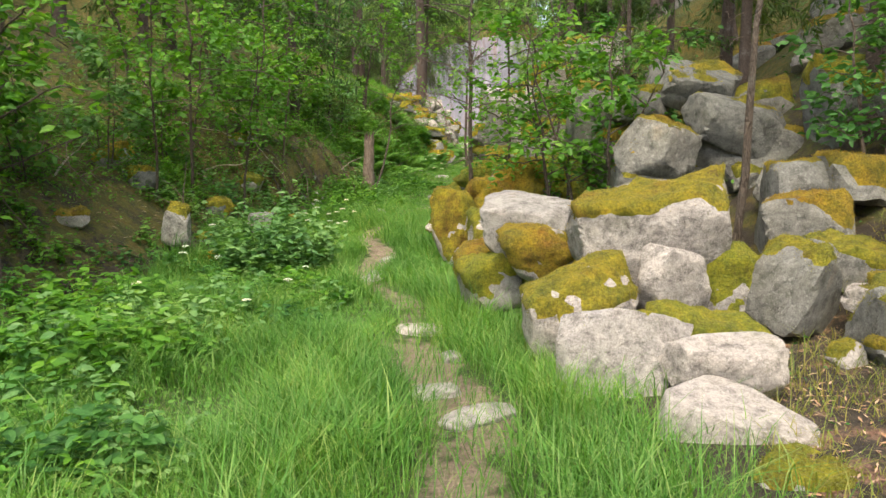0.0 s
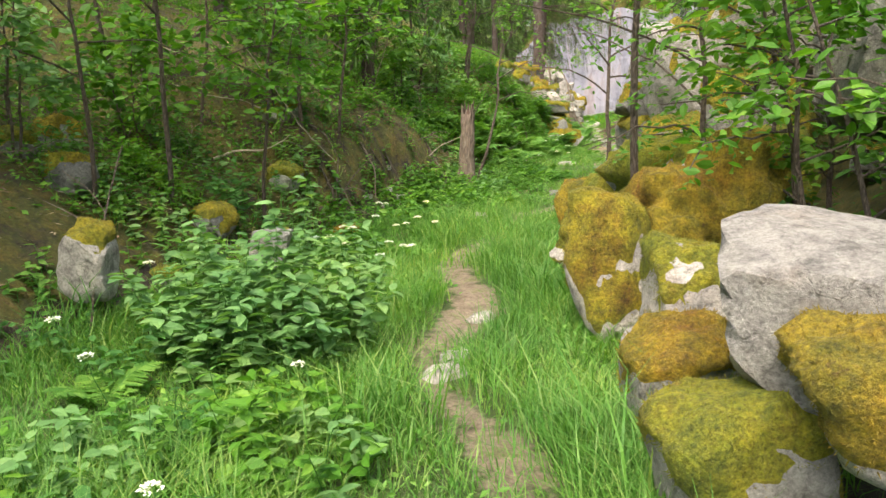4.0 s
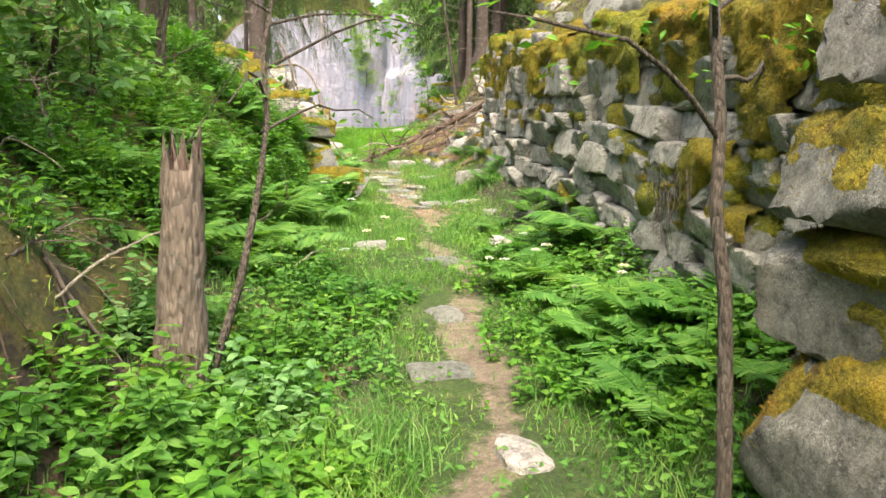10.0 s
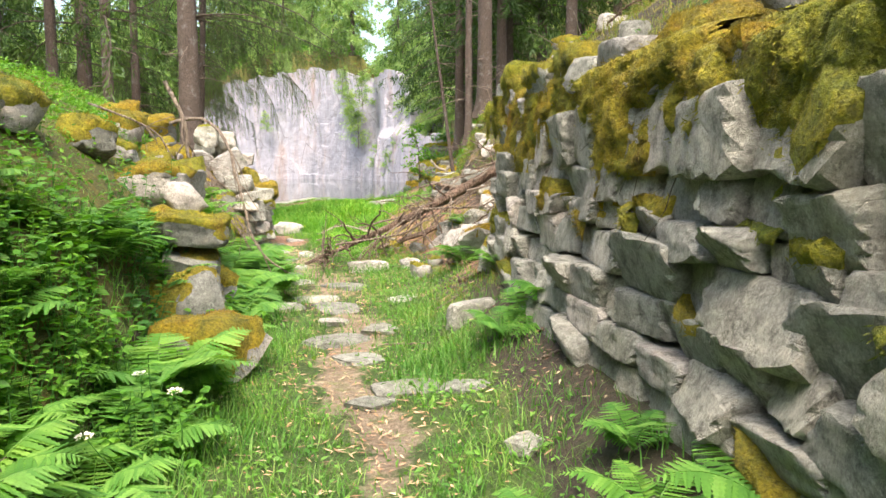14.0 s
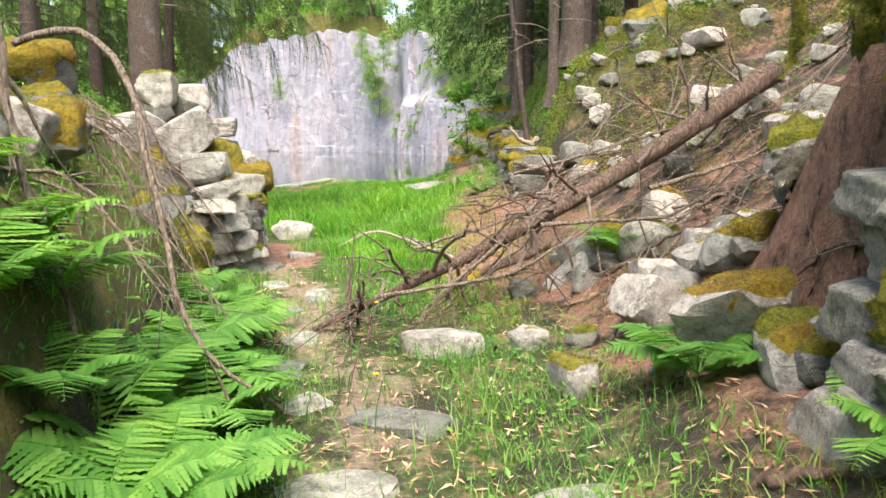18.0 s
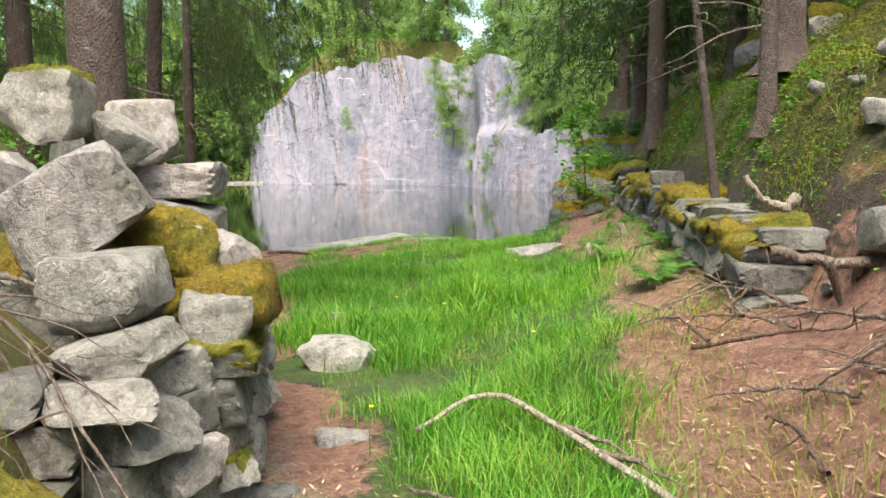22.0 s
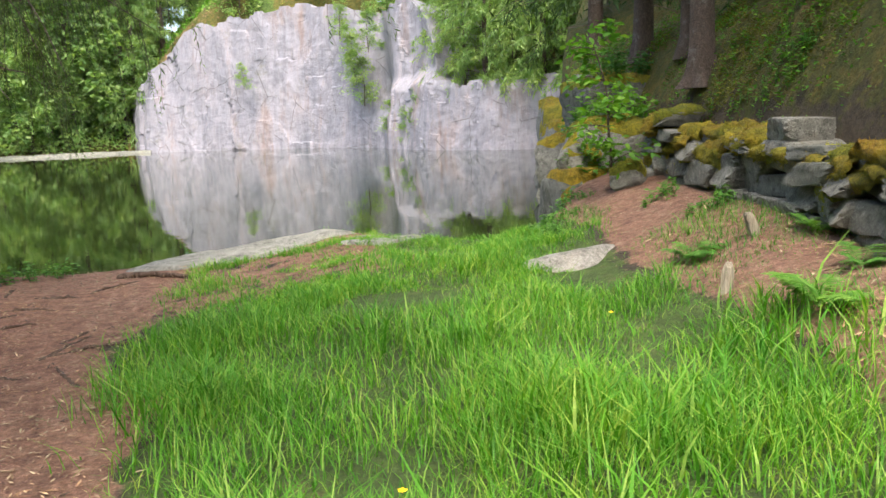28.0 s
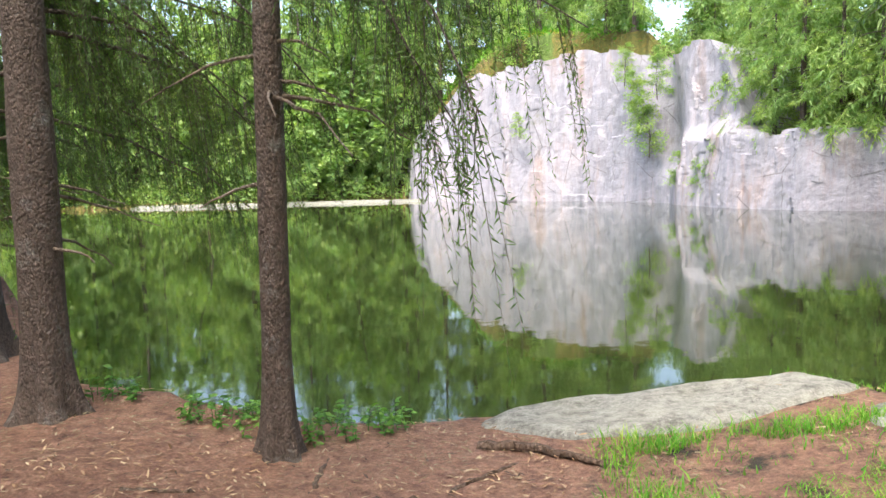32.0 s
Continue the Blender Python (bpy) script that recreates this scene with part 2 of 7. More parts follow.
M_PALEWOOD = bark_material("bleached_wood", (0.35, 0.29, 0.22), (0.55, 0.48, 0.38), (0.5, 0.42, 0.32), 22, 0.12)
M_MOSSY = leaf_material("moss_shoot", (0.09, 0.12, 0.02), (0.15, 0.175, 0.03), thin=0.2, c=(0.21, 0.2, 0.04), rough=0.9)
M_YELLOW = leaf_material("yellow_petal", (0.75, 0.55, 0.02), (0.85, 0.65, 0.03), thin=0.3)
M_PETAL = leaf_material("white_petal", (0.75, 0.76, 0.72), (0.85, 0.85, 0.82), thin=0.3)


def ground_material():
    m, t, p = shader("forest_ground")
    a = t.nodes.new("ShaderNodeAttribute")
    a.attribute_name = "cover"
    sep = t.nodes.new("ShaderNodeSeparateColor")
    t.links.new(a.outputs["Color"], sep.inputs[0])
    fine = speck(t, 45, 6, 0.75, "World")
    mid = speck(t, 4, 7, 0.7, "World")
    soil = ramp(t, mid, [(0.3, (0.05, 0.036, 0.024)), (0.55, (0.10, 0.075, 0.05)), (0.7, (0.06, 0.08, 0.02))])
    turf = ramp(t, mid, [(0.3, (0.06, 0.10, 0.02)), (0.55, (0.10, 0.17, 0.03)), (0.72, (0.20, 0.17, 0.07))])
    trail = ramp(t, mid, [(0.3, (0.26, 0.175, 0.125)), (0.55, (0.42, 0.32, 0.235)), (0.7, (0.24, 0.26, 0.09))])
    litter = ramp(t, speck(t, 9, 7, 0.75, "World"), [(0.3, (0.17, 0.085, 0.06)), (0.47, (0.40, 0.205, 0.145)), (0.58, (0.47, 0.26, 0.18)), (0.72, (0.58, 0.39, 0.28))])

    def edge(chan):
        return ramp(t, math_node(t, "ADD", chan, math_node(t, "MULTIPLY", math_node(t, "SUBTRACT", mid, 0.5), 1.3)), [(0.42, grey(0)), (0.58, grey(1))])
    mossy = ramp(t, speck(t, 5, 7, 0.7, "World"), [(0.3, (0.06, 0.085, 0.015)), (0.5, (0.13, 0.13, 0.025)), (0.62, (0.20, 0.15, 0.03)), (0.75, (0.14, 0.09, 0.05))])
    col = blend(t, edge(a.outputs["Alpha"]), soil, mossy)
    col = blend(t, edge(sep.outputs[1]), col, turf)
    col = blend(t, edge(sep.outputs[2]), col, litter)
    col = blend(t, edge(sep.outputs[0]), col, trail)
    col = blend(t, 0.8, col, ramp(t, fine, [(0.32, grey(0.35)), (0.62, grey(1.0))]), "MULTIPLY")
    patchy = speck(t, 14, 5, 0.7, "World")
    col = blend(t, 0.6, col, ramp(t, patchy, [(0.35, grey(0.5)), (0.6, grey(1.0))]), "MULTIPLY")
    t.links.new(col, p.inputs["Base Color"])
    p.inputs["Roughness"].default_value = 0.95
    bump(t, p, math_node(t, "ADD", math_node(t, "ADD", fine, mid), patchy), 1.0, 0.05)
    return m


M_GROUND = ground_material()


# ---- mesh helpers ----
def mesh_of(name, verts, faces, mat, smooth=True, sharp=0):
    """verts: n x 3; faces: an array m x k, or a list of such arrays."""
    verts = np.asarray(verts, dtype=np.float32)
    groups = faces if isinstance(faces, list) else [faces]
    groups = [np.asarray(g, dtype=np.int32) for g in groups if len(g)]
    me = bpy.data.meshes.new(name)
    me.vertices.add(len(verts))
    me.vertices.foreach_set("co", verts.ravel())
    loops = np.concatenate([g.ravel() for g in groups])
    sizes = np.concatenate([np.full(len(g), g.shape[1]) for g in groups])
    starts = np.concatenate([[0], np.cumsum(sizes)[:-1]])
    me.loops.add(len(loops))
    me.loops.foreach_set("vertex_index", loops)
    me.polygons.add(len(sizes))
    me.polygons.foreach_set("loop_start", starts.astype(np.int32))
    me.polygons.foreach_set("use_smooth", np.full(len(sizes), smooth))
    me.update(calc_edges=True)
    me.validate()
    if sharp:
        me.set_sharp_from_angle(angle=radians(sharp))
    me.materials.append(mat)
    return me


def part(name, me, parent, label=""):
    ob = new(name, me)
    ob.parent = parent
    return tagged(ob, label)


def join(pieces):
    """One mesh out of (verts, faces) pairs whose faces have one size."""
    vs, fs, n = [], [], 0
    for v, f in pieces:
        vs.append(v)
        fs.append(np.asarray(f) + n)
        n += len(v)
    return np.concatenate(vs), np.concatenate(fs)


def tube(pts, radii, sides=7, knob=0.0, rng=None):
    pts = np.asarray(pts, float)
    n = len(pts)
    tan = np.gradient(pts, axis=0)
    tan /= np.linalg.norm(tan, axis=1, keepdims=True) + 1e-9
    ref = np.where(np.abs(tan[:, 2:3]) > 0.9, [[1.0, 0, 0]], [[0, 0, 1.0]])
    u = np.cross(tan, ref)
    u /= np.linalg.norm(u, axis=1, keepdims=True) + 1e-9
    w = np.cross(tan, u)
    ang = np.linspace(0, 2 * np.pi, sides, endpoint=False)
    r = np.asarray(radii, float)[:, None] * np.ones((1, sides))
    if knob and rng is not None:
        r = r * (1 + rng.uniform(-knob, knob, r.shape))
    v = pts[:, None] + (u[:, None] * np.cos(ang)[None, :, None] + w[:, None] * np.sin(ang)[None, :, None]) * r[:, :, None]
    i = np.arange(n - 1)[:, None] * sides
    j = np.arange(sides)[None]
    f = np.stack([i + j, i + (j + 1) % sides, i + sides + (j + 1) % sides, i + sides + j], -1).reshape(-1, 4)
    return v.reshape(-1, 3), f


def fbm(p, scale, octaves=3):
    """Cheap smooth value noise of points, about -1 to 1."""
    out, amp, tot = np.zeros(len(p)), 1.0, 0.0
    for o in range(octaves):
        q = np.asarray(p, float) * scale * 2 ** o + 17.3 * o
        i = np.floor(q).astype(np.int64)
        f = q - i
        f = f * f * (3 - 2 * f)
        acc = np.zeros(len(q))
        for c in range(8):
            d = np.array([c & 1, c >> 1 & 1, c >> 2])
            k = i + d
            h = (k[:, 0] * 73856093) ^ (k[:, 1] * 19349663) ^ (k[:, 2] * 83492791)
            h = (h * 1103515245 + 12345) & 0x7FFFFFFF
            h = ((h >> 7) ^ h) * 48271 & 0x7FFFFFFF
            val = h / 0x7FFFFFFF * 2 - 1
            wgt = np.prod(np.where(d == 1, f, 1 - f), axis=1)
            acc += val * wgt
        out += acc * amp
        tot += amp
        amp *= 0.5
    return out / tot


# ---- ground ----
KY = [-40, -5, 0, 4, 7, 9, 12, 15, 16.5, 18, 20, 22, 24, 27, 29, 31, 33, 34.5, 36, 38, 40, 60]
KL = [-3.8, -3.8, -3.6, -3.6, -3.4, -3.0, -2.6, -1.9, -1.6, -1.35, -0.8, -0.4, -0.1, 0.1, 0.2, 0.2, 0.1, -2.5, -6, -8, -9, -12]
KR = [1.6, 1.5, 1.4, 1.2, 0.7, 0.35, 0.45, 0.95, 1.2, 1.4, 1.65, 1.95, 2.3, 2.7, 2.8, 3.1, 3.7, 4.0, 4.1, 4.3, 4.7, 5.0]
KZ = [-0.25, -0.25, -0.28, -0.36, -0.35, -0.34, -0.3, -0.27, -0.24, -0.18, -0.08, -0.02, 0.02, 0.06, 0.06, 0.05, 0.05, 0.08, 0.12, 0.2, 0.22, 0.2]
TY = [-40, 0, 3.7, 6.6, 8.8, 11.5, 13, 16.6, 18.2, 20.5, 23, 25.5, 28.5, 30.3, 33, 36]
TX = [0.2, 0.3, 0.17, -0.22, -0.81, -1.0, -0.9, 0.25, 0.55, 0.8, 1.0, 1.2, 0.93, 0.83, 0.6, 0.0]
WALL_Y0, WALL_Y1 = 13.6, 25.0
WATER = 0.05
SHORE_X = [-60, -24, -10, -4.8, -3, -2.1, -1.0, -0.4, 0.6, 2.0, 2.5, 3.0, 3.6, 4.2, 5.3, 9, 16, 60]
SHORE_Y = [66, 60, 50, 43.3, 40.2, 39.9, 39.7, 39.8, 40.2, 40.3, 39.7, 39.0, 38.9, 39.3, 41.0, 50, 62, 66]
CLIFF_X = [-70, -40, -20, -6, -4.8, 5.3, 9.2, 11.5, 14, 17, 30, 70]
CLIFF_Y = [84, 86, 88, 91, 90, 84, 78, 71, 67, 64, 60, 58]


PW_Y = [29, 31, 32, 33, 34.5, 36, 37.3, 39, 40.5, 44]
PW_X = [3.5, 3.85, 4.0, 4.2, 4.55, 5.05, 5.35, 5.7, 6.0, 6.7]


def wall_x(y):
    return 1.28 + 0.12 * (np.asarray(y) - 13.6)


def sstep(a, b, v):
    k = np.clip((np.asarray(v) - a) / (b - a), 0, 1)
    return k * k * (3 - 2 * k)


def ground_z(x, y):
    x, y = np.broadcast_arrays(np.asarray(x, float), np.asarray(y, float))
    zc, xl, xr = (np.interp(y, KY, k) for k in (KZ, KL, KR))
    xt = np.interp(y, TY, TX)
    p = np.stack([x.ravel(), y.ravel(), np.zeros(x.size)], 1)
    n1, n2 = fbm(p, 0.5).reshape(x.shape), fbm(p, 2.1).reshape(x.shape)
    z = zc + 0.05 * np.minimum((x - xt) ** 2, 4) * np.where(x > xt, sstep(6, 13, y), 1) + 0.035 * n2
    dl, dr = np.maximum(xl - x, 0), np.maximum(x - xr, 0)
    bank = np.where(dl < 1.2, 0.85 * dl, 1.02 + 0.45 * (dl - 1.2))
    bank = np.minimum(bank, 9) * (1 + 0.25 * n1) * sstep(52, 36, y)
    z = z + np.where(y > 34, bank * sstep(39, 33, y) + 0.12 * np.minimum(dl, 6), bank)
    hill = np.where(dr < 1.9, 0.10 * dr, 0.19 + 0.8 * (dr - 1.9)) * sstep(14.6, 13.4, y) + np.where(dr < 1.6, 0.62 * dr, 0.99 + 0.68 * (dr - 1.6)) * sstep(13.4, 14.6, y)
    rough_bank = sstep(20.5, 22.5, y) * sstep(34, 33, y)
    z = z + rough_bank * 0.45 * sstep(0.0, 0.3, dl)
    z = z + 0.4 * sstep(0.2, 0.45, dl + 0.2 * n2) * sstep(12.3, 13.4, y) * sstep(16.8, 15.8, y)
    inside = sstep(14.0, 14.8, y) * sstep(26.4, 25.0, y)
    dw = x - wall_x(y)
    terrace = 0.28 * sstep(-0.9, 0, dw) + 1.5 * sstep(0.25, 0.5, dw) + 0.62 * np.maximum(dw - 0.45, 0)
    dp = x - np.interp(y, PW_Y, PW_X)
    step2 = 0.44 * sstep(-1.9, -0.05, dp) + 0.57 * sstep(0.1, 0.32, dp) + 1.9 * np.clip(dp - 0.25, 0, 0.5) + 0.66 * np.maximum(dp - 0.75, 0) + 0.3 * n2 * sstep(0.3, 0.9, dp)
    late = sstep(30.6, 32.2, y)
    hill = hill * (1 - late) + step2 * late
    hill = hill * (1 - inside) + terrace * inside
    hill = np.minimum(hill, 11) * (1 + 0.18 * n1)
    z = z + hill
    sh = np.interp(x, SHORE_X, SHORE_Y)
    far = np.where(x > -6, np.interp(x - 2.5 * sstep(4, 7, x), CLIFF_X, CLIFF_Y), np.interp(x, CLIFF_X, CLIFF_Y))
    under = sstep(0.0, 0.5, y - sh + 0.12 * n2) * np.where(x > -6, sstep(-2.8, -2.0, far - y), sstep(-0.5, 0.3, far - y))
    z = z * (1 - under) + (-1.2) * under
    beyond = sstep(2.2, 3.4, y - far) * (x > -6) + sstep(-0.2, 0.6, y - far) * (x <= -6)
    top = np.interp(x, [-40, -6.5, -4, 0, 3, 9, 10.3, 11.6, 14, 18, 25], [0.2, 0.25, 5.6, 9.0, 10.0, 9.6, 9.0, 4.8, 4.0, 4.0, 5.0]) + 0.22 * np.clip(y - far, 0, 40) * sstep(-8, -2, x)
    top = np.where(x < -6, 0.2 + 0.3 * np.maximum(y - far - 1.5, 0), top)
    z = z * (1 - beyond) + beyond * np.minimum(top, 14) * (1 + 0.05 * n1)
    return z


def gz(x, y):
    return float(ground_z(np.array([x]), np.array([y]))[0])


def spread(*spans):
    return np.unique(np.concatenate([np.arange(a, b, s) for a, b, s in spans]).round(4))


gx = spread((-2500, -100, 600), (-100, -30, 5), (-30, -8, 0.8), (-8, -3.5, 0.25), (-3.5, 4.5, 0.09), (4.5, 9, 0.25), (9, 30, 0.8), (30, 100, 5), (100, 2501, 600))
gy = spread((-2500, -40, 400), (-40, -4, 2), (-4, 2, 0.5), (2, 36, 0.11), (36, 42, 0.1), (42, 60, 0.9), (60, 96, 0.6), (96, 140, 4), (140, 2501, 590))
GX, GY = np.meshgrid(gx, gy)
GZ = ground_z(np.clip(GX, -90, 90), np.clip(GY, -40, 135))
n_x, n_y = len(gx), len(gy)
i = (np.arange(n_y - 1)[:, None] * n_x + np.arange(n_x - 1)[None]).ravel()
ground_me = mesh_of("ground", np.stack([GX.ravel(), GY.ravel(), GZ.ravel()], 1), np.stack([i, i + 1, i + n_x + 1, i + n_x], 1), M_GROUND)


def cover_masks(x, y):
    """Trail, turf and needle litter, 0 to 1."""
    xt = np.interp(y, TY, TX)
    xl, xr = np.interp(y, KY, KL), np.interp(y, KY, KR)
    wide = np.interp(y, [0, 4, 6, 9, 13, 20, 26, 31], [0.6, 0.5, 0.36, 0.32, 0.26, 0.26, 0.42, 0.45])
    trail = np.clip(1.05 - np.abs(x - xt + 0.12 * np.sin(y * 2.3)) / wide * 0.8, 0, 1) * (0.72 + 0.28 * np.sin(y * 1.9 + 1) * np.sin(y * 0.83)) * sstep(35, 30, y)
    turf = sstep(-0.5, 0.3, x - xl) * sstep(0.3, -0.5, x - xr) * np.interp(y, [0, 35.5, 37.5, 40], [0.9, 0.9, 0.8, 0.7])
    right = sstep(-0.15, 0.35, x - np.interp(y, [29, 31, 32.1, 34, 35.5, 36.8, 38.5], [2.1, 2.4, 2.85, 3.35, 3.65, 3.8, 4.25])) * sstep(0.1, -0.2, x - np.interp(y, PW_Y, PW_X)) * sstep(27, 29, y)
    wob = 0.6 * fbm(np.stack([x, y, x * 0 + 3], -1).reshape(-1, 3), 1.4, 3).reshape(np.shape(x))
    left = sstep(0.3, -0.2, x + wob - np.interp(y, [31, 32, 33, 35, 37, 38.5, 40], [1.15, 1.0, 0.8, 0.5, 0.35, 0.5, 0.7])) * sstep(30.0, 31.2, y)
    litter = np.clip(np.maximum.reduce([right, left, 0.4 * sstep(22, 25, y) * sstep(31, 28, y)]), 0, 1)
    wallfoot = sstep(-0.8, -0.2, x - wall_x(y)) * sstep(13, 15, y) * sstep(26, 24, y)
    bank = sstep(0.25, -0.4, x - xl) * sstep(6.5, 8.5, y) * sstep(20, 17.5, y) * 0.5
    foot = sstep(-0.4, -0.9, x - xt) * sstep(8.5, 10.5, y) * sstep(19, 17, y)
    slope = sstep(-0.7, 0.2, x - xr) * sstep(23.5, 25, y) * sstep(33, 31.5, y) * 0.62
    pile = sstep(1.5, 1.9, x) * sstep(7, 6, y) * 0.55
    heap = sstep(0.1, -0.3, x - xl) * sstep(25, 27, y) * 0.6
    shore = 0.6 * sstep(37.0, 38.0, y) * sstep(3.0, 2.3, x) * sstep(-1, 0, x)
    litter = np.maximum.reduce([litter, shore, 0.25 * wallfoot, bank, 0.5 * foot, slope, pile, heap])
    return trail, turf * (1 - litter) * (1 - 0.4 * foot), litter


def moss_mask(x, y):
    xl, xr = np.interp(y, KY, KL), np.interp(y, KY, KR)
    xr = np.where(y > 30, np.interp(y, PW_Y, PW_X) - 0.4, xr)
    r = sstep(0.5, 1.0, x - xr) * np.interp(y, [4, 9, 13, 22, 24, 31, 33, 60], [0.35, 0.5, 0.85, 0.85, 0.35, 0.35, 0.9, 0.9])
    l = sstep(0.1, -0.3, x - xl) * np.interp(y, [6, 9, 16, 20, 60], [0.5, 0.6, 0.55, 0.9, 0.6])
    top = (y > np.interp(x, CLIFF_X, CLIFF_Y)) * 0.8
    return np.maximum.reduce([r, l, top])


tr, tu, li = cover_masks(GX.ravel(), GY.ravel())
mo = moss_mask(GX.ravel(), GY.ravel())
ca = ground_me.color_attributes.new("cover", "FLOAT_COLOR", "POINT")
ca.data.foreach_set("color", np.stack([tr, tu, li * (1 - 0.8 * mo), mo], 1).astype(np.float32).ravel())
tagged(new("ground", ground_me), "forest floor with a trodden dirt trail, turf and brown needle litter", "ground", kind="structure")


# ---- pond ----
def water_material():
    m, t, p = shader("pond_water")
    p.inputs["Base Color"].default_value = (0.018, 0.026, 0.008, 1)
    p.inputs["Roughness"].default_value = 0.03
    p.inputs["IOR"].default_value = 1.33
    p.inputs["Specular IOR Level"].default_value = 0.75
    bump(t, p, speck(t, 2.6, 3, 0.5, "World"), 0.06, 0.02)
    return m


M_WATER = water_material()
wv = np.array([(-90, 38.5, WATER), (90, 38.5, WATER), (90, 95, WATER), (-90, 95, WATER)])
tagged(new("water", mesh_of("water", wv, np.array([[0, 1, 2, 3]]), M_WATER)), "still dark green quarry pond reflecting cliff and trees", "water", kind="structure")

# ---- leaf shapes ----
LEAF_A = (np.array([(0, 0, 0), (-0.26, 0.32, 0.05), (-0.2, 0.68, 0.04), (0, 1, -0.06), (0.2, 0.68, 0.04), (0.26, 0.32, 0.05), (0, 0.5, 0.0)]), np.array([(0, 6, 1), (1, 6, 2), (2, 6, 3), (3, 6, 4), (4, 6, 5), (5, 6, 0)]))
LEAF_B = (np.array([(0, 0, 0), (-0.24, 0.45, 0.06), (0, 1, -0.05), (0.24, 0.45, 0.06)]), np.array([(0, 2, 1), (0, 3, 2)]))
LEAF_N = (np.array([(0, 0, 0), (-0.085, 0.4, 0.0), (0, 1, -0.03), (0.085, 0.4, 0.0)]), np.array([(0, 2, 1), (0, 3, 2)]))


def scatter(shape, at, aim, size, rng, roll=0.6):
    """Copies of a leaf with their stalks at `at`, pointing along `aim`."""
    at, aim = np.asarray(at, float), np.asarray(aim, float)
    n = len(at)
    v0, f0 = shape
    yv = aim / (np.linalg.norm(aim, axis=1, keepdims=True) + 1e-9)
    up = np.array([[0, 0, 1.0]]) + rng.normal(0, roll, (n, 3))
    xv = np.cross(yv, up)
    xv /= np.linalg.norm(xv, axis=1, keepdims=True) + 1e-9
    zv = np.cross(xv, yv)
    size = np.broadcast_to(np.asarray(size, float), (n,))[:, None, None]
    v = at[:, None] + size * (v0[None, :, 0:1] * xv[:, None] + v0[None, :, 1:2] * yv[:, None] + v0[None, :, 2:3] * zv[:, None])
    f = f0[None] + (np.arange(n) * len(v0))[:, None, None]
    return v.reshape(-1, 3), f.reshape(-1, f0.shape[1])


# ---- rocks ----
SPHERE = {}
for lev in (2, 3, 4, 5):
    b2 = bmesh.new()
    bmesh.ops.create_icosphere(b2, subdivisions=lev, radius=1)
    SPHERE[lev] = (np.array([v.co[:] for v in b2.verts]), np.array([[v.index for v in f.verts] for f in b2.faces]))
    b2.free()


def rock_shape(seed, boxy=0.6, cuts=8, level=4, rough=0.065, corner=(0.56, 0.76)):
    """A broken angular block about 1 m in each direction: a ball cut by planes, with chipped faces."""
    rng = np.random.default_rng(seed)
    d, f = SPHERE[level]
    axes = np.concatenate([np.eye(3), -np.eye(3)]) + rng.normal(0, 0.10 + 0.28 * (1 - boxy), (6, 3))
    corners = np.array([(a, b, c) for a in (-1, 1) for b in (-1, 1) for c in (-1, 1)]) + rng.normal(0, 0.3, (8, 3))
    extra = rng.normal(0, 1, (cuts, 3))
    nrm = np.concatenate([axes, corners, extra])
    nrm /= np.linalg.norm(nrm, axis=1, keepdims=True)
    off = np.concatenate([rng.uniform(0.44, 0.53, 6), rng.uniform(*corner, 8), rng.uniform(0.50, 0.64, cuts)])
    k = np.maximum(d @ nrm.T, 1e-3) / off
    r = 1 / (np.sum(k ** 48, axis=1) ** (1 / 48))
    v = d * r[:, None]
    n = fbm(v + seed * 3.7, 2.6, 4)
    chip = np.round(fbm(v * 1.3 + seed + 31, 2.6, 2) * 4) / 4
    v = v * (1 + rough * n[:, None] + 0.3 * rough * chip[:, None]) + rough * 0.35 * np.stack([fbm(v + seed + 9.1 * a, 7.0, 3) for a in range(3)], 1)
    return v, f


def vertex_normals(v, f):
    fn = np.cross(v[f[:, 1]] - v[f[:, 0]], v[f[:, 2]] - v[f[:, 0]])
    vn = np.zeros_like(v)
    for c in range(f.shape[1]):
        np.add.at(vn, f[:, c], fn)
    return vn / (np.linalg.norm(vn, axis=1, keepdims=True) + 1e-9)


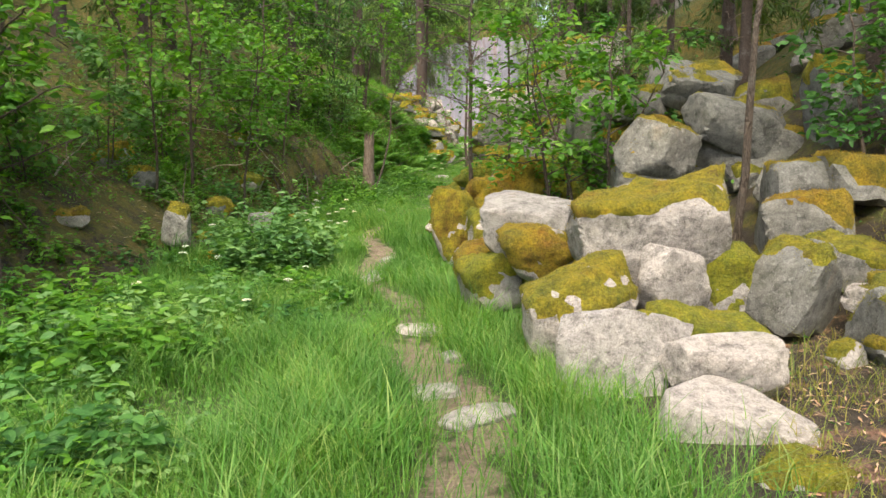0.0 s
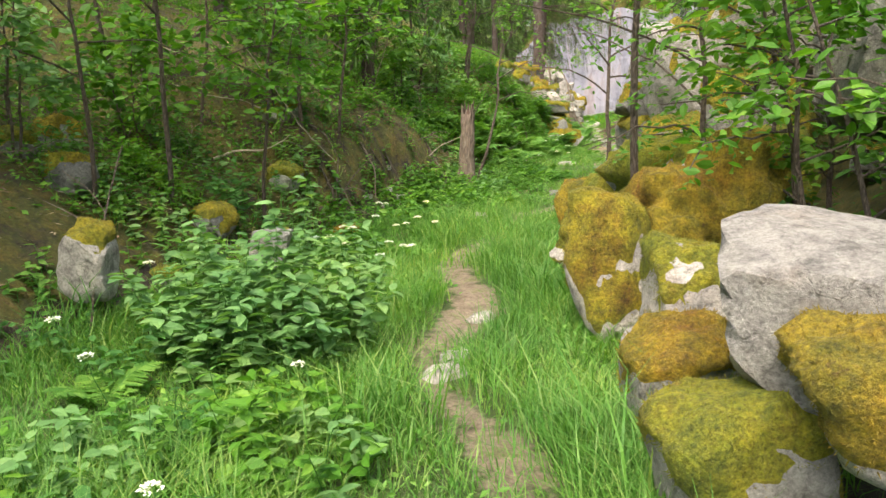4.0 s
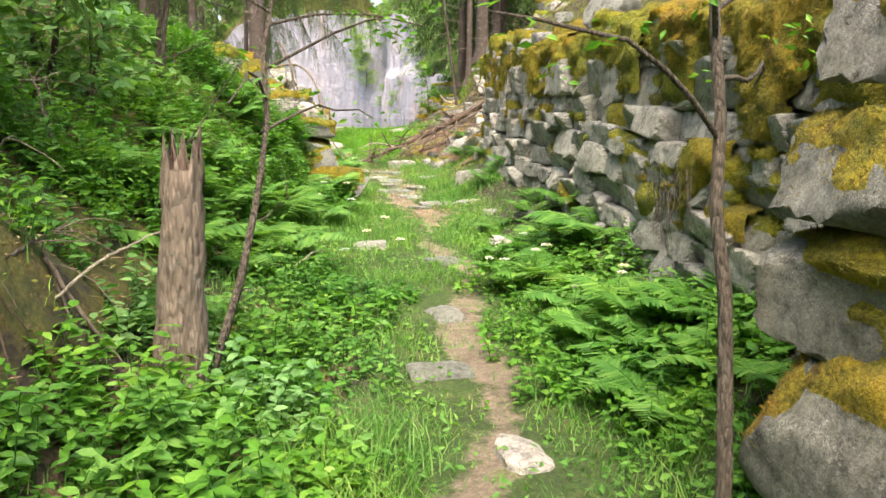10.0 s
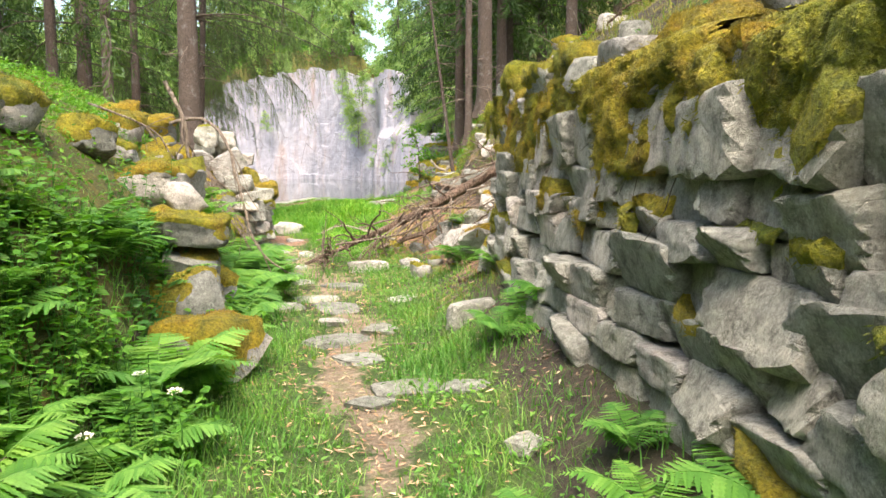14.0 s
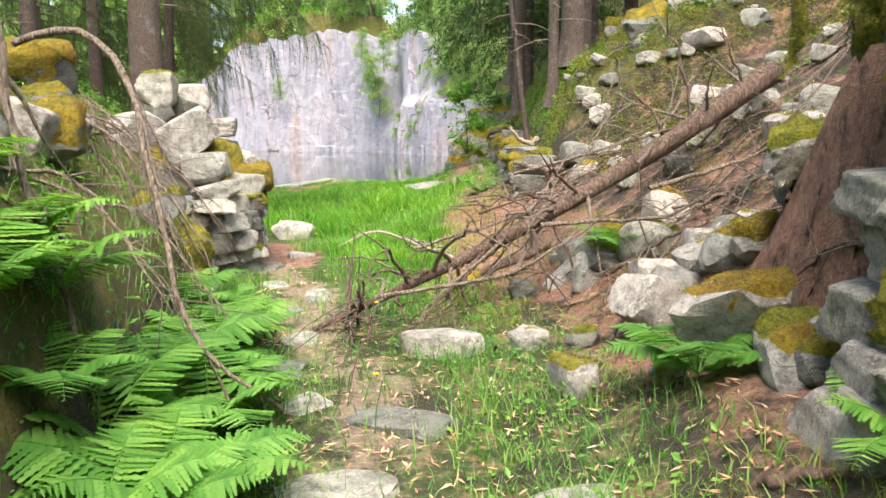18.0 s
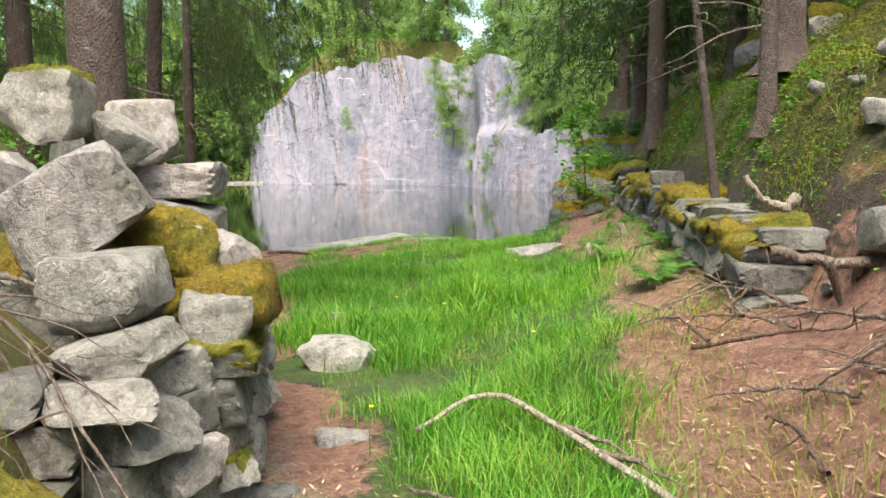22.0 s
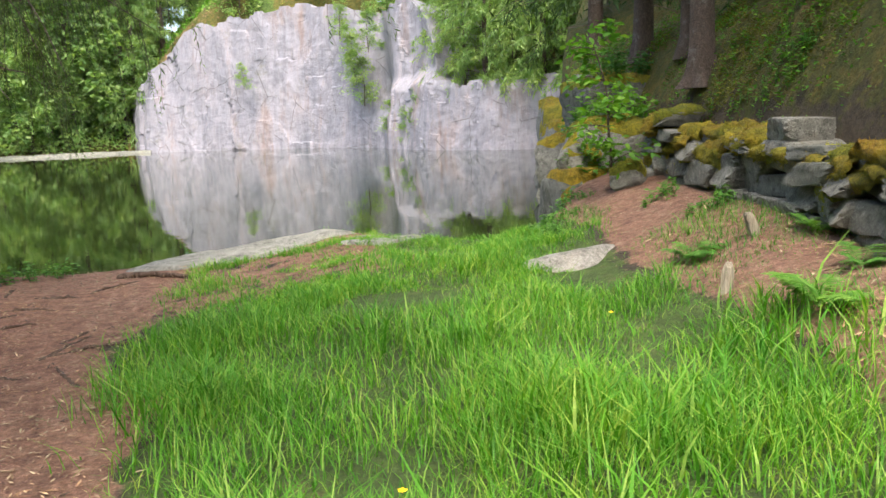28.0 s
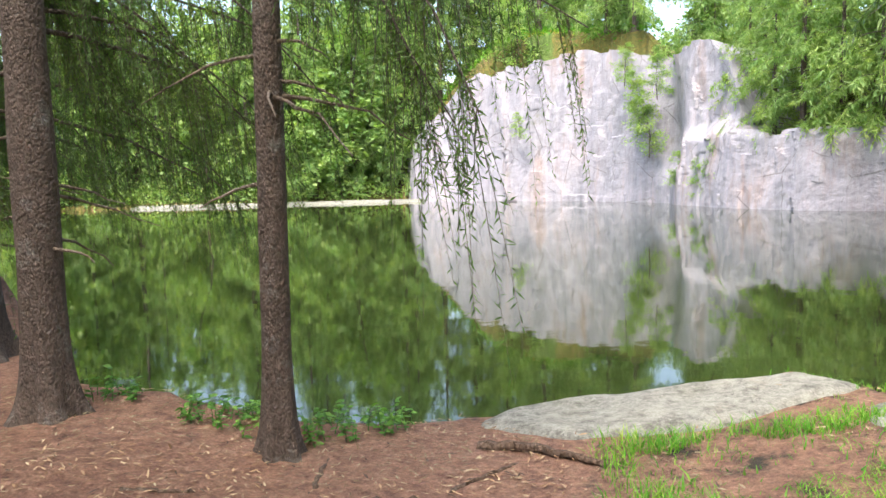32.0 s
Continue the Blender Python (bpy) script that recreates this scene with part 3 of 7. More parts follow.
def moss_shell(v, f, seed, amount, thick):
    """A ragged cushion over the upward faces of a mesh in world size, with a pile of short shoots."""
    vn = vertex_normals(v, f)
    val = vn[:, 2] * 0.75 + 0.85 * fbm(v + seed, 1.9, 4) + 0.3 * fbm(v + seed, 7, 3) + (v[:, 2] - v[:, 2].mean()) * 0.35 - (0.98 - 1.3 * amount)
    lift = np.clip(val * 3.2, -0.3, 1)
    lump = 0.75 + 1.5 * fbm(v + seed + 40, 4.0, 3) + 0.9 * fbm(v + seed + 70, 11, 2)
    moved = v + (vn * 0.8 + np.array([0, 0, 0.2])) * (lift * thick * lump)[:, None]
    keep = (val[f] > -0.08).any(axis=1)
    if not keep.any():
        return None
    used, inv = np.unique(f[keep], return_inverse=True)
    mv, mf = moved[used], inv.reshape(-1, 3)
    r = np.random.default_rng(int(seed * 10) % 99991)
    a, b, c = (mv[mf[:, k]] for k in range(3))
    area = np.linalg.norm(np.cross(b - a, c - a), axis=1) / 2
    n = int(min(2000, area.sum() * 2600))
    if n > 10:
        pick = r.choice(len(mf), n, p=area / area.sum())
        w = r.dirichlet((1, 1, 1), n)
        at = a[pick] * w[:, :1] + b[pick] * w[:, 1:2] + c[pick] * w[:, 2:]
        aim = vn[used][mf[pick, 0]] + r.normal(0, 0.55, (n, 3)) + (0, 0, 0.1)
        tv, tf = scatter(LEAF_N, at - aim * 0.004, aim, r.uniform(0.014, 0.034, n), r, 1.0)
        mf = np.concatenate([mf, tf + len(mv)])
        mv = np.concatenate([mv, tv])
    return mv, mf


def boulder(label, x, y, z, w, d, h, turn=0, tilt=(0, 0), seed=1, moss=0.0, mat=None, boxy=0.6, level=4, thick=0.05, name="boulder", category="rock", group="", cuts=8):
    """A rock with its middle at x, y, z and size w, d, h; a moss cushion is a part of it."""
    v, f = rock_shape(seed, boxy, cuts, level, 0.065, (0.56, 0.76) if boxy < 0.7 else (0.62, 0.8))
    v = v * np.array([w, d, h])
    rot = np.array(Euler((radians(tilt[0]), radians(tilt[1]), radians(turn))).to_matrix())
    v = v @ rot.T
    ob = tagged(new(name, mesh_of(name, v, f, mat or M_ROCK, True, 32)), label, category, group)
    ob.location = (x, y, z)
    if moss > 0:
        got = moss_shell(v, f, seed * 1.3, moss, thick)
        if got:
            part("moss", mesh_of("moss", got[0], got[1], M_MOSS), ob, "golden green moss cushion")
    return ob


# boulders beside the start of the trail
boulder("large boulder with a pale face under thick golden moss", 1.69, 6.35, 0.53, 1.34, 0.85, 0.66, 8, (4, 0), 3, 0.36, boxy=0.85, level=5)
boulder("flat-topped pale granite block with a rim of moss", 0.79, 7.25, 0.44, 0.76, 0.7, 0.5, -12, (4, 6), 5, 0.0, boxy=0.95, cuts=3)
boulder("mossy stone bulging under the flat block", 0.84, 6.78, 0.30, 0.56, 0.4, 0.36, 0, (0, 0), 6, 0.9, boxy=0.5)
boulder("rounded boulder covered in rust-gold moss", 1.0, 5.8, -0.06, 0.78, 0.6, 0.8, 20, (14, -10), 8, 0.72, boxy=0.6)
boulder("upright pale stone cap wedged between mossy boulders", 1.72, 5.95, 0.22, 0.48, 0.4, 0.54, 10, (0, 8), 11, 0.0, boxy=0.5)
boulder("large white granite boulder with a clean broken face", 1.2, 5.2, -0.26, 0.76, 0.5, 0.74, -8, (-18, 8), 14, 0.08, boxy=0.85, cuts=4, level=5)
boulder("boulder hooded in yellow moss behind the white one", 1.86, 5.45, -0.32, 0.8, 0.55, 0.7, 10, (0, 4), 16, 0.85, boxy=0.6)
boulder("square grey granite block lying on the pile", 1.78, 4.8, -0.10, 0.64, 0.34, 0.32, -6, (12, 3), 17, 0.0, boxy=0.97, cuts=2)
boulder("white slab with moss cushions beside the trail", 1.64, 4.35, -0.42, 0.86, 0.5, 0.5, -25, (6, 8), 19, 0.0, boxy=0.92, cuts=3, level=5)
boulder("low pale boulder with moss at the pile's foot", 1.78, 3.75, -0.45, 0.5, 0.4, 0.3, 14, (5, 0), 23, 0.45)
boulder("grey boulder with a mossy back and pale face", 2.68, 5.9, 0.12, 0.66, 0.6, 0.7, 30, (0, 5), 26, 0.4, mat=M_GREY, boxy=0.8)
boulder("mossy boulder between the grey ones", 2.2, 6.2, 0.12, 0.6, 0.5, 0.55, 0, (0, 0), 27, 0.85, boxy=0.6)
boulder("tall pale boulder with moss on its shoulder", 3.1, 6.7, 0.48, 0.65, 0.6, 0.62, -20, (0, -8), 29, 0.35, mat=M_GREY, boxy=0.8)
boulder("grey boulder low beside the pile", 3.1, 5.2, 0.0, 0.6, 0.6, 0.6, 15, (0, 0), 28, 0.4, mat=M_GREY, boxy=0.8)
boulder("boulder wrapped in golden moss beside the trail", 0.16, 9.5, 0.12, 0.44, 0.6, 0.85, 0, (0, 0), 31, 0.9, boxy=0.4)
boulder("low mossy stone in the grass", 0.45, 7.1, -0.06, 0.56, 0.5, 0.5, 0, (0, 0), 33, 0.75, boxy=0.4)
boulder("big grey block in the rubble slope", 2.7, 9.4, 0.85, 1.5, 1.2, 1.0, 20, (0, 0), 35, 0.3, boxy=0.85, mat=M_GREY)
boulder("big grey block under the leaning slab", 3.5, 9.0, 0.9, 1.3, 1.2, 0.9, -10, (0, 6), 36, 0.3, boxy=0.85, mat=M_GREY)
# top stones use the darker M_GREY, so tree shade is partly in their colour
boulder("big tilted granite slab high on the rubble slope", 2.9, 9.3, 1.72, 0.9, 0.8, 0.46, -8, (14, 16), 37, 0.25, boxy=0.92, cuts=3, mat=M_GREY)
boulder("grey slab leaning on the rubble slope", 3.15, 8.7, 1.36, 0.98, 0.7, 0.42, 18, (24, 8), 39, 0.15, boxy=0.92, cuts=3, mat=M_GREY)
boulder("angular stone with a mossy top in the rubble", 2.27, 8.35, 1.08, 0.64, 0.6, 0.54, 30, (0, 14), 41, 0.3, mat=M_GREY, boxy=0.85)
boulder("grey stone under the angular one", 2.2, 8.5, 0.62, 0.8, 0.7, 0.6, 0, (0, 0), 40, 0.3, mat=M_GREY, boxy=0.85)
boulder("grey angular stone beside the tilted slab", 2.3, 9.3, 1.50, 0.6, 0.6, 0.45, 50, (0, 10), 42, 0.2, mat=M_GREY, boxy=0.85)
boulder("grey pointed stone high in the rubble", 1.85, 9.9, 1.35, 0.6, 0.6, 0.9, 15, (0, 12), 44, 0.3, mat=M_GREY, boxy=0.8)
boulder("dark grey stone among the rubble", 3.3, 7.2, 0.52, 0.75, 0.7, 0.95, 12, (0, 0), 43, 0.25, mat=M_GREY)
boulder("grey boulder with yellow moss on the slope", 4.35, 8.3, 1.35, 1.1, 1.0, 1.1, 0, (0, 0), 45, 0.5, mat=M_GREY)
boulder("shaded grey boulder on the slope", 2.1, 10.6, 1.2, 0.8, 0.8, 0.8, 40, (0, 0), 47, 0.3, mat=M_GREY)
boulder("domed boulder buried under deep golden moss", 0.78, 9.95, 0.26, 0.85, 0.8, 0.72, 10, (0, 0), 51, 0.98, boxy=0.3, thick=0.11, level=5)
boulder("low boulder under a spread of golden moss", 0.48, 10.8, -0.02, 0.95, 0.9, 0.55, 40, (0, 8), 52, 0.99, boxy=0.3, thick=0.10, level=5)
boulder("mossy boulder behind the domed one", 0.95, 11.75, 0.42, 1.0, 0.8, 0.75, 0, (0, 0), 54, 0.9, boxy=0.5, thick=0.09)
boulder("pale boulder with a split face under a moss hood", 0.70, 12.15, 0.22, 0.44, 0.5, 0.72, 8, (0, 0), 55, 0.42, boxy=0.95)
boulder("round lump of stone wrapped in moss", 0.35, 12.45, 0.06, 0.38, 0.5, 0.66, 0, (0, 0), 56, 0.97, boxy=0.5, thick=0.08)
boulder("low stone with moss and a bare pale edge", 0.36, 7.95, -0.06, 0.5, 0.45, 0.4, 20, (0, -8), 59, 0.75, boxy=0.7)
boulder("square pale block under a moss cap", 0.51, 8.68, 0.10, 0.44, 0.5, 0.58, 8, (0, 0), 53, 0.42, boxy=0.95)
boulder("broad boulder with a pale split face and moss hood", 1.4, 12.4, 0.25, 0.95, 0.8, 0.7, 5, (0, 0), 57, 0.9, boxy=0.6, thick=0.09)
boulder("tall pale wedge-shaped stone leaning from the wall's end", 1.12, 13.5, 1.32, 0.66, 0.55, 1.05, 14, (4, -16), 61, 0.12, boxy=0.5, cuts=4)
boulder("mossy ledge stone at the top of the wall's end", 0.95, 14.1, 1.55, 0.55, 0.7, 0.4, 6, (0, -4), 63, 0.6, boxy=0.95, cuts=3)
boulder("mossy ledge stone in the wall's end", 0.88, 14.1, 1.08, 0.65, 0.7, 0.36, -5, (0, 3), 65, 0.55, mat=M_GREY, boxy=0.95, cuts=3)
boulder("dark ledge stone low in the wall's end", 0.85, 14.1, 0.68, 0.6, 0.7, 0.4, 6, (0, -4), 67, 0.45, mat=M_GREY, boxy=0.95, cuts=3)
boulder("bottom stone of the wall's end", 0.85, 14.1, 0.2, 0.75, 0.7, 0.55, 10, (0, 0), 69, 0.4, mat=M_GREY)
boulder("stone with rust-coloured moss under the wedge", 1.0, 13.1, 0.68, 0.6, 0.5, 0.4, 0, (0, 0), 71, 0.75)
boulder("low mossy stone at the trail's edge", 0.14, 13.3, -0.1, 0.55, 0.6, 0.62, 0, (0, 0), 74, 0.9, boxy=0.6)
boulder("grey stone half hidden under ferns", 0.95, 12.9, 0.12, 0.5, 0.5, 0.5, 35, (0, 0), 75, 0.2, mat=M_GREY)

boulder("big mossy block filling the wall's end", 1.75, 13.4, 0.75, 1.1, 0.9, 1.1, 12, (0, 0), 76, 0.7, M_GREY, boxy=0.8)
boulder("mossy block above the wall's end", 2.0, 13.6, 1.7, 1.2, 0.9, 0.8, -8, (0, 8), 77, 0.7, M_ROCK, boxy=0.8)
boulder("mossy boulder beside the wedge stone", 1.75, 12.5, 0.4, 0.9, 0.8, 0.8, 30, (0, 0), 78, 0.8, M_GREY, boxy=0.6)
boulder("pale block on the bouldery slope", 2.9, 12.6, 1.3, 1.2, 1.0, 0.9, 10, (5, 10), 79, 0.45, M_ROCK, boxy=0.8)
boulder("grey block on top of the bouldery slope", 2.6, 13.8, 2.35, 1.0, 0.9, 0.6, 24, (0, 6), 80, 0.4, M_ROCK, boxy=0.8)

# ---- dry stone walls ----
STONES = []
for s in range(16):
    v, f = rock_shape(200 + s, 0.97, 1, 4, 0.055, (0.74, 0.86))
    STONES.append(mesh_of("stone", v, f, M_WALL if s % 4 else M_ROCK, True, 30))
DARK_STONES = []
for me in STONES[:8]:
    me = me.copy()
    me.materials[0] = M_GREY
    DARK_STONES.append(me)
STONE_L = {m.name: rock_shape(200 + s, 0.97, 1, 3, 0.055, (0.74, 0.86)) for s, m in enumerate(STONES)}
STONE_L.update({m.name: STONE_L[STONES[k].name] for k, m in enumerate(DARK_STONES)})


def stone_wall(name, label, line, z0, z1, lean, rng, course=(0.16, 0.32), length=(0.25, 0.6), deep=0.45, moss=0.3, kinds=None):
    """Courses of rough blocks along line(s), s = 0 to 1; every stone is a part."""
    wall = tagged(new(name), label, "wall", kind="structure")
    ss = np.linspace(0, 1, 60)
    pts = np.array([line(s) for s in ss])
    run = np.concatenate([[0], np.cumsum(np.linalg.norm(np.diff(pts, axis=0), axis=1))])
    z_off = 0.0
    top = max(z1(s) - z0(s) for s in ss)
    while z_off < top:
        ch = rng.uniform(*course)
        at = rng.uniform(-0.2, 0)
        while at < run[-1]:
            ln = rng.uniform(*length) * (0.8 + 0.5 * ch / course[1])
            mid = at + ln / 2
            s = float(np.interp(mid, run, ss))
            x, y = np.interp(s, ss, pts[:, 0]), np.interp(s, ss, pts[:, 1])
            a = line(min(s + 0.02, 1))
            b = line(max(s - 0.02, 0))
            ang = math.atan2(a[1] - b[1], a[0] - b[0])
            zb = z0(s) + z_off
            if zb + ch * 0.5 < z1(s) + rng.uniform(-0.1, 0.1):
                hh = ch * rng.uniform(0.86, 1.18)
                me = (kinds or STONES)[rng.integers(len(kinds or STONES))]
                ob = part("stone", me, wall)
                back = lean * z_off + rng.uniform(-0.05, 0.06)
                side = Vector((math.sin(ang), -math.cos(ang)))
                ob.matrix_basis = pose(x + side.x * back, y + side.y * back, zb + ch / 2, rng.uniform(-4, 4), rng.uniform(-4, 4), math.degrees(ang) + rng.uniform(-4, 4)) @ Matrix.Diagonal((ln * 1.1, deep * rng.uniform(0.85, 1.15), hh * 1.06, 1))
                high = (zb - z0(s)) / max(z1(s) - z0(s), 0.1)
                if rng.random() < moss * (0.35 + 1.6 * high ** 2):
                    m4 = np.array(ob.matrix_basis)
                    v3, f3 = STONE_L[me.name]
                    w = v3 @ m4[:3, :3].T
                    got = moss_shell(w, f3, rng.uniform(0, 50), 0.55 + 0.35 * high, 0.07)
                    if got:
                        inv = np.linalg.inv(m4[:3, :3])
                        mo = part("moss", mesh_of("moss", got[0] @ inv.T, got[1], M_MOSS), ob, "golden moss cushion")
            at += ln
        z_off += ch * 0.97
    return wall


rng = np.random.default_rng(5)
WALL_TOP = lambda s: 1.75 + 0.35 * s ** 0.5
right_wall = stone_wall("wall_right", "old dry stone wall of grey blocks with hanging golden moss", lambda s: (wall_x(13.9 + 10.7 * s) + 0.14, 13.9 + 10.7 * s),
                        lambda s: gz(float(wall_x(13.9 + 10.7 * s)) - 0.1, 13.9 + 10.7 * s) - 0.12, WALL_TOP, 0.10, rng, (0.14, 0.32), (0.2, 0.56), 0.45, 0.3)
end_wall = stone_wall("wall_left", "broken end of a dry stone wall of grey blocks", lambda s: (float(np.interp(s, (0, 0.45, 0.7, 1), (0.40, 0.50, 0.16, -0.5))), float(np.interp(s, (0, 0.45, 0.7, 1), (32.0, 30.55, 30.0, 29.95)))), lambda s: 0.0, lambda s: 0.86, -0.05, rng, (0.11, 0.2), (0.18, 0.34), 0.34, 0.12, DARK_STONES[:4] + STONES[:4])
pond_line = lambda s: (float(np.interp(32.0 + 7.8 * s, PW_Y, PW_X)), 32.0 + 7.8 * s)
pond_wall = stone_wall("wall_pond", "low dry stone retaining wall under a mossy slope", pond_line, lambda s: gz(pond_line(s)[0] - 0.25, pond_line(s)[1]) - 0.08, lambda s: gz(pond_line(s)[0] - 0.25, pond_line(s)[1]) + 0.54, 0.06, rng, (0.11, 0.2), (0.22, 0.6), 0.45, 0.25, DARK_STONES)


# big stones heaped on the end of the left wall
boulder("large pale slab tipped on the heap by the wall's end", -0.05, 30.62, 1.39, 0.54, 0.5, 0.38, 6, (0, -37), 81, 0.0, boxy=0.95, cuts=2)
boulder("pale block balanced on the stone heap", -0.16, 32.35, 1.80, 0.46, 0.45, 0.38, 20, (0, -6), 83, 0.0, boxy=0.75)
boulder("flat pale stone near the top of the heap", 0.13, 31.9, 1.475, 0.50, 0.5, 0.20, 4, (0, -4), 85, 0.0, boxy=0.97, cuts=2)
boulder("grey block under the flat stone", 0.16, 31.8, 1.22, 0.46, 0.5, 0.32, -8, (0, 10), 86, 0.0, boxy=0.9, mat=M_WALL)
boulder("grey stone wedged beside the balanced block", -0.42, 32.0, 1.62, 0.34, 0.5, 0.5, 15, (0, 10), 88, 0.1, boxy=0.8, mat=M_GREY)
boulder("white-capped angular stone on the heap", 0.48, 31.3, 1.06, 0.27, 0.36, 0.30, 30, (0, 26), 89, 0.0, boxy=0.85)
boulder("stone under a thick moss cushion in the heap", 0.20, 31.15, 1.13, 0.46, 0.5, 0.36, 0, (0, 12), 91, 0.95, boxy=0.6)
boulder("small stone with a dry moss cap on the heap", 0.44, 31.0, 0.88, 0.34, 0.34, 0.16, 0, (0, 6), 92, 0.6, boxy=0.9)
boulder("rounded grey stone on top of the heap", -0.36, 31.35, 1.87, 0.36, 0.4, 0.34, 0, (0, 10), 93, 0.15, mat=M_WALL, boxy=0.7)
boulder("grey stone behind the heap", -0.12, 31.6, 1.70, 0.26, 0.4, 0.32, 0, (0, -30), 95, 0.0, mat=M_WALL)
boulder("broad grey stone in the heap", 0.16, 30.32, 1.09, 0.42, 0.45, 0.28, -6, (0, -8), 87, 0.0, boxy=0.8, mat=M_WALL)
boulder("oblong grey stone in the heap", 0.24, 30.12, 0.87, 0.38, 0.4, 0.19, -6, (0, -14), 98, 0.0, boxy=0.95, mat=M_WALL)
boulder("square grey stone at the heap's corner", 0.50, 30.6, 0.91, 0.28, 0.36, 0.26, 12, (0, 4), 97, 0.0, boxy=0.95, mat=M_WALL)
boulder("grey stone at the heap's corner", 0.36, 30.45, 0.66, 0.34, 0.36, 0.24, 20, (0, -8), 99, 0.0, boxy=0.95, mat=M_WALL)
boulder("grey stone filling the heap", -0.15, 30.9, 0.95, 0.7, 0.8, 0.6, 0, (0, 0), 96, 0.3, mat=M_GREY)
boulder("grey stone filling the back of the heap", -0.15, 31.8, 1.0, 0.7, 0.8, 0.7, 20, (0, 0), 94, 0.3, mat=M_GREY)
boulder("pale rough block lying on the heap's shoulder", -0.55, 31.0, 1.42, 0.5, 0.5, 0.42, 30, (0, -12), 100, 0.0, boxy=0.9)


# ---- foliage builders ----
def bend(p0, aim, length, droop, n, rng, wig=0.04):
    s = np.linspace(0, 1, n)[:, None]
    aim = np.asarray(aim, float)
    aim = aim / np.linalg.norm(aim)
    w = np.cumsum(rng.normal(0, wig, (n, 3)), axis=0) * length
    return np.asarray(p0) + aim * s * length + w * s + np.array([0, 0, -droop]) * length * s ** 2


def sapling(name, label, x, y, h, r, seed, limbs=14, leaf=0.09, per=22, lean=(0, 0), first=0.35, mat=None, stems=1, category="tree", spread_=0.45, z=None, group="", split=True):
    """A young broadleaf tree: curved stems, limbs and loose leaf sprays."""
    rng = np.random.default_rng(seed)
    root = tagged(new(name), label, category, group)
    root.location = (x, y, (gz(x, y) if z is None else z) - 0.04)
    lv = []
    for k in range(stems):
        a = rng.uniform(0, 6.28)
        out = 0.0 if stems == 1 else 0.22
        trunk = bend((0.12 * math.cos(a) * (stems > 1), 0.12 * math.sin(a) * (stems > 1), 0), (lean[0] + out * math.cos(a), lean[1] + out * math.sin(a), 1), h, 0, 12, rng, 0.02)
        t_me = [tube(trunk, np.linspace(r, r * 0.25, 12), 8, 0.08, rng)]
        for j in range(limbs):
            s = first + (1 - first) * (j + rng.random()) / limbs
            p = np.array([np.interp(s, np.linspace(0, 1, 12), trunk[:, c]) for c in range(3)])
            b = rng.uniform(0, 6.28)
            ln = h * spread_ * (1.15 - 0.75 * s) * rng.uniform(0.6, 1.2)
            lim = bend(p, (math.cos(b), math.sin(b), rng.uniform(0.1, 0.8)), ln, 0.25, 7, rng)
            lw = tube(lim, np.linspace(min(r * 0.4, 0.022), 0.004, 7), 5)
            if split:
                part("limb", mesh_of("limb", *lw, M_TWIG), root)
            else:
                t_me.append(lw)
            m = rng.integers(per // 2, per)
            q = rng.uniform(0.3, 1.05, m)
            base = np.stack([np.interp(q, np.linspace(0, 1, 7), lim[:, c]) for c in range(3)], 1) + rng.normal(0, 0.10 * ln, (m, 3))
            for o in range(5):
                off = rng.normal(0, leaf * 0.55, base.shape)
                aim = rng.normal(0, 1, base.shape) * (1, 1, 0.35) + np.array([math.cos(b), math.sin(b), -0.35]) * 0.7
                lv.append(scatter(LEAF_A if 0.07 < leaf < 0.2 else LEAF_B, base + off, aim, leaf * rng.uniform(0.6, 1.25, m), rng))
        part("trunk", mesh_of("trunk", *join(t_me), M_TWIG), root)
    part("crown", mesh_of("crown", *join(lv), mat or M_LEAF, False), root, "loose sprays of fresh green leaves")
    return root


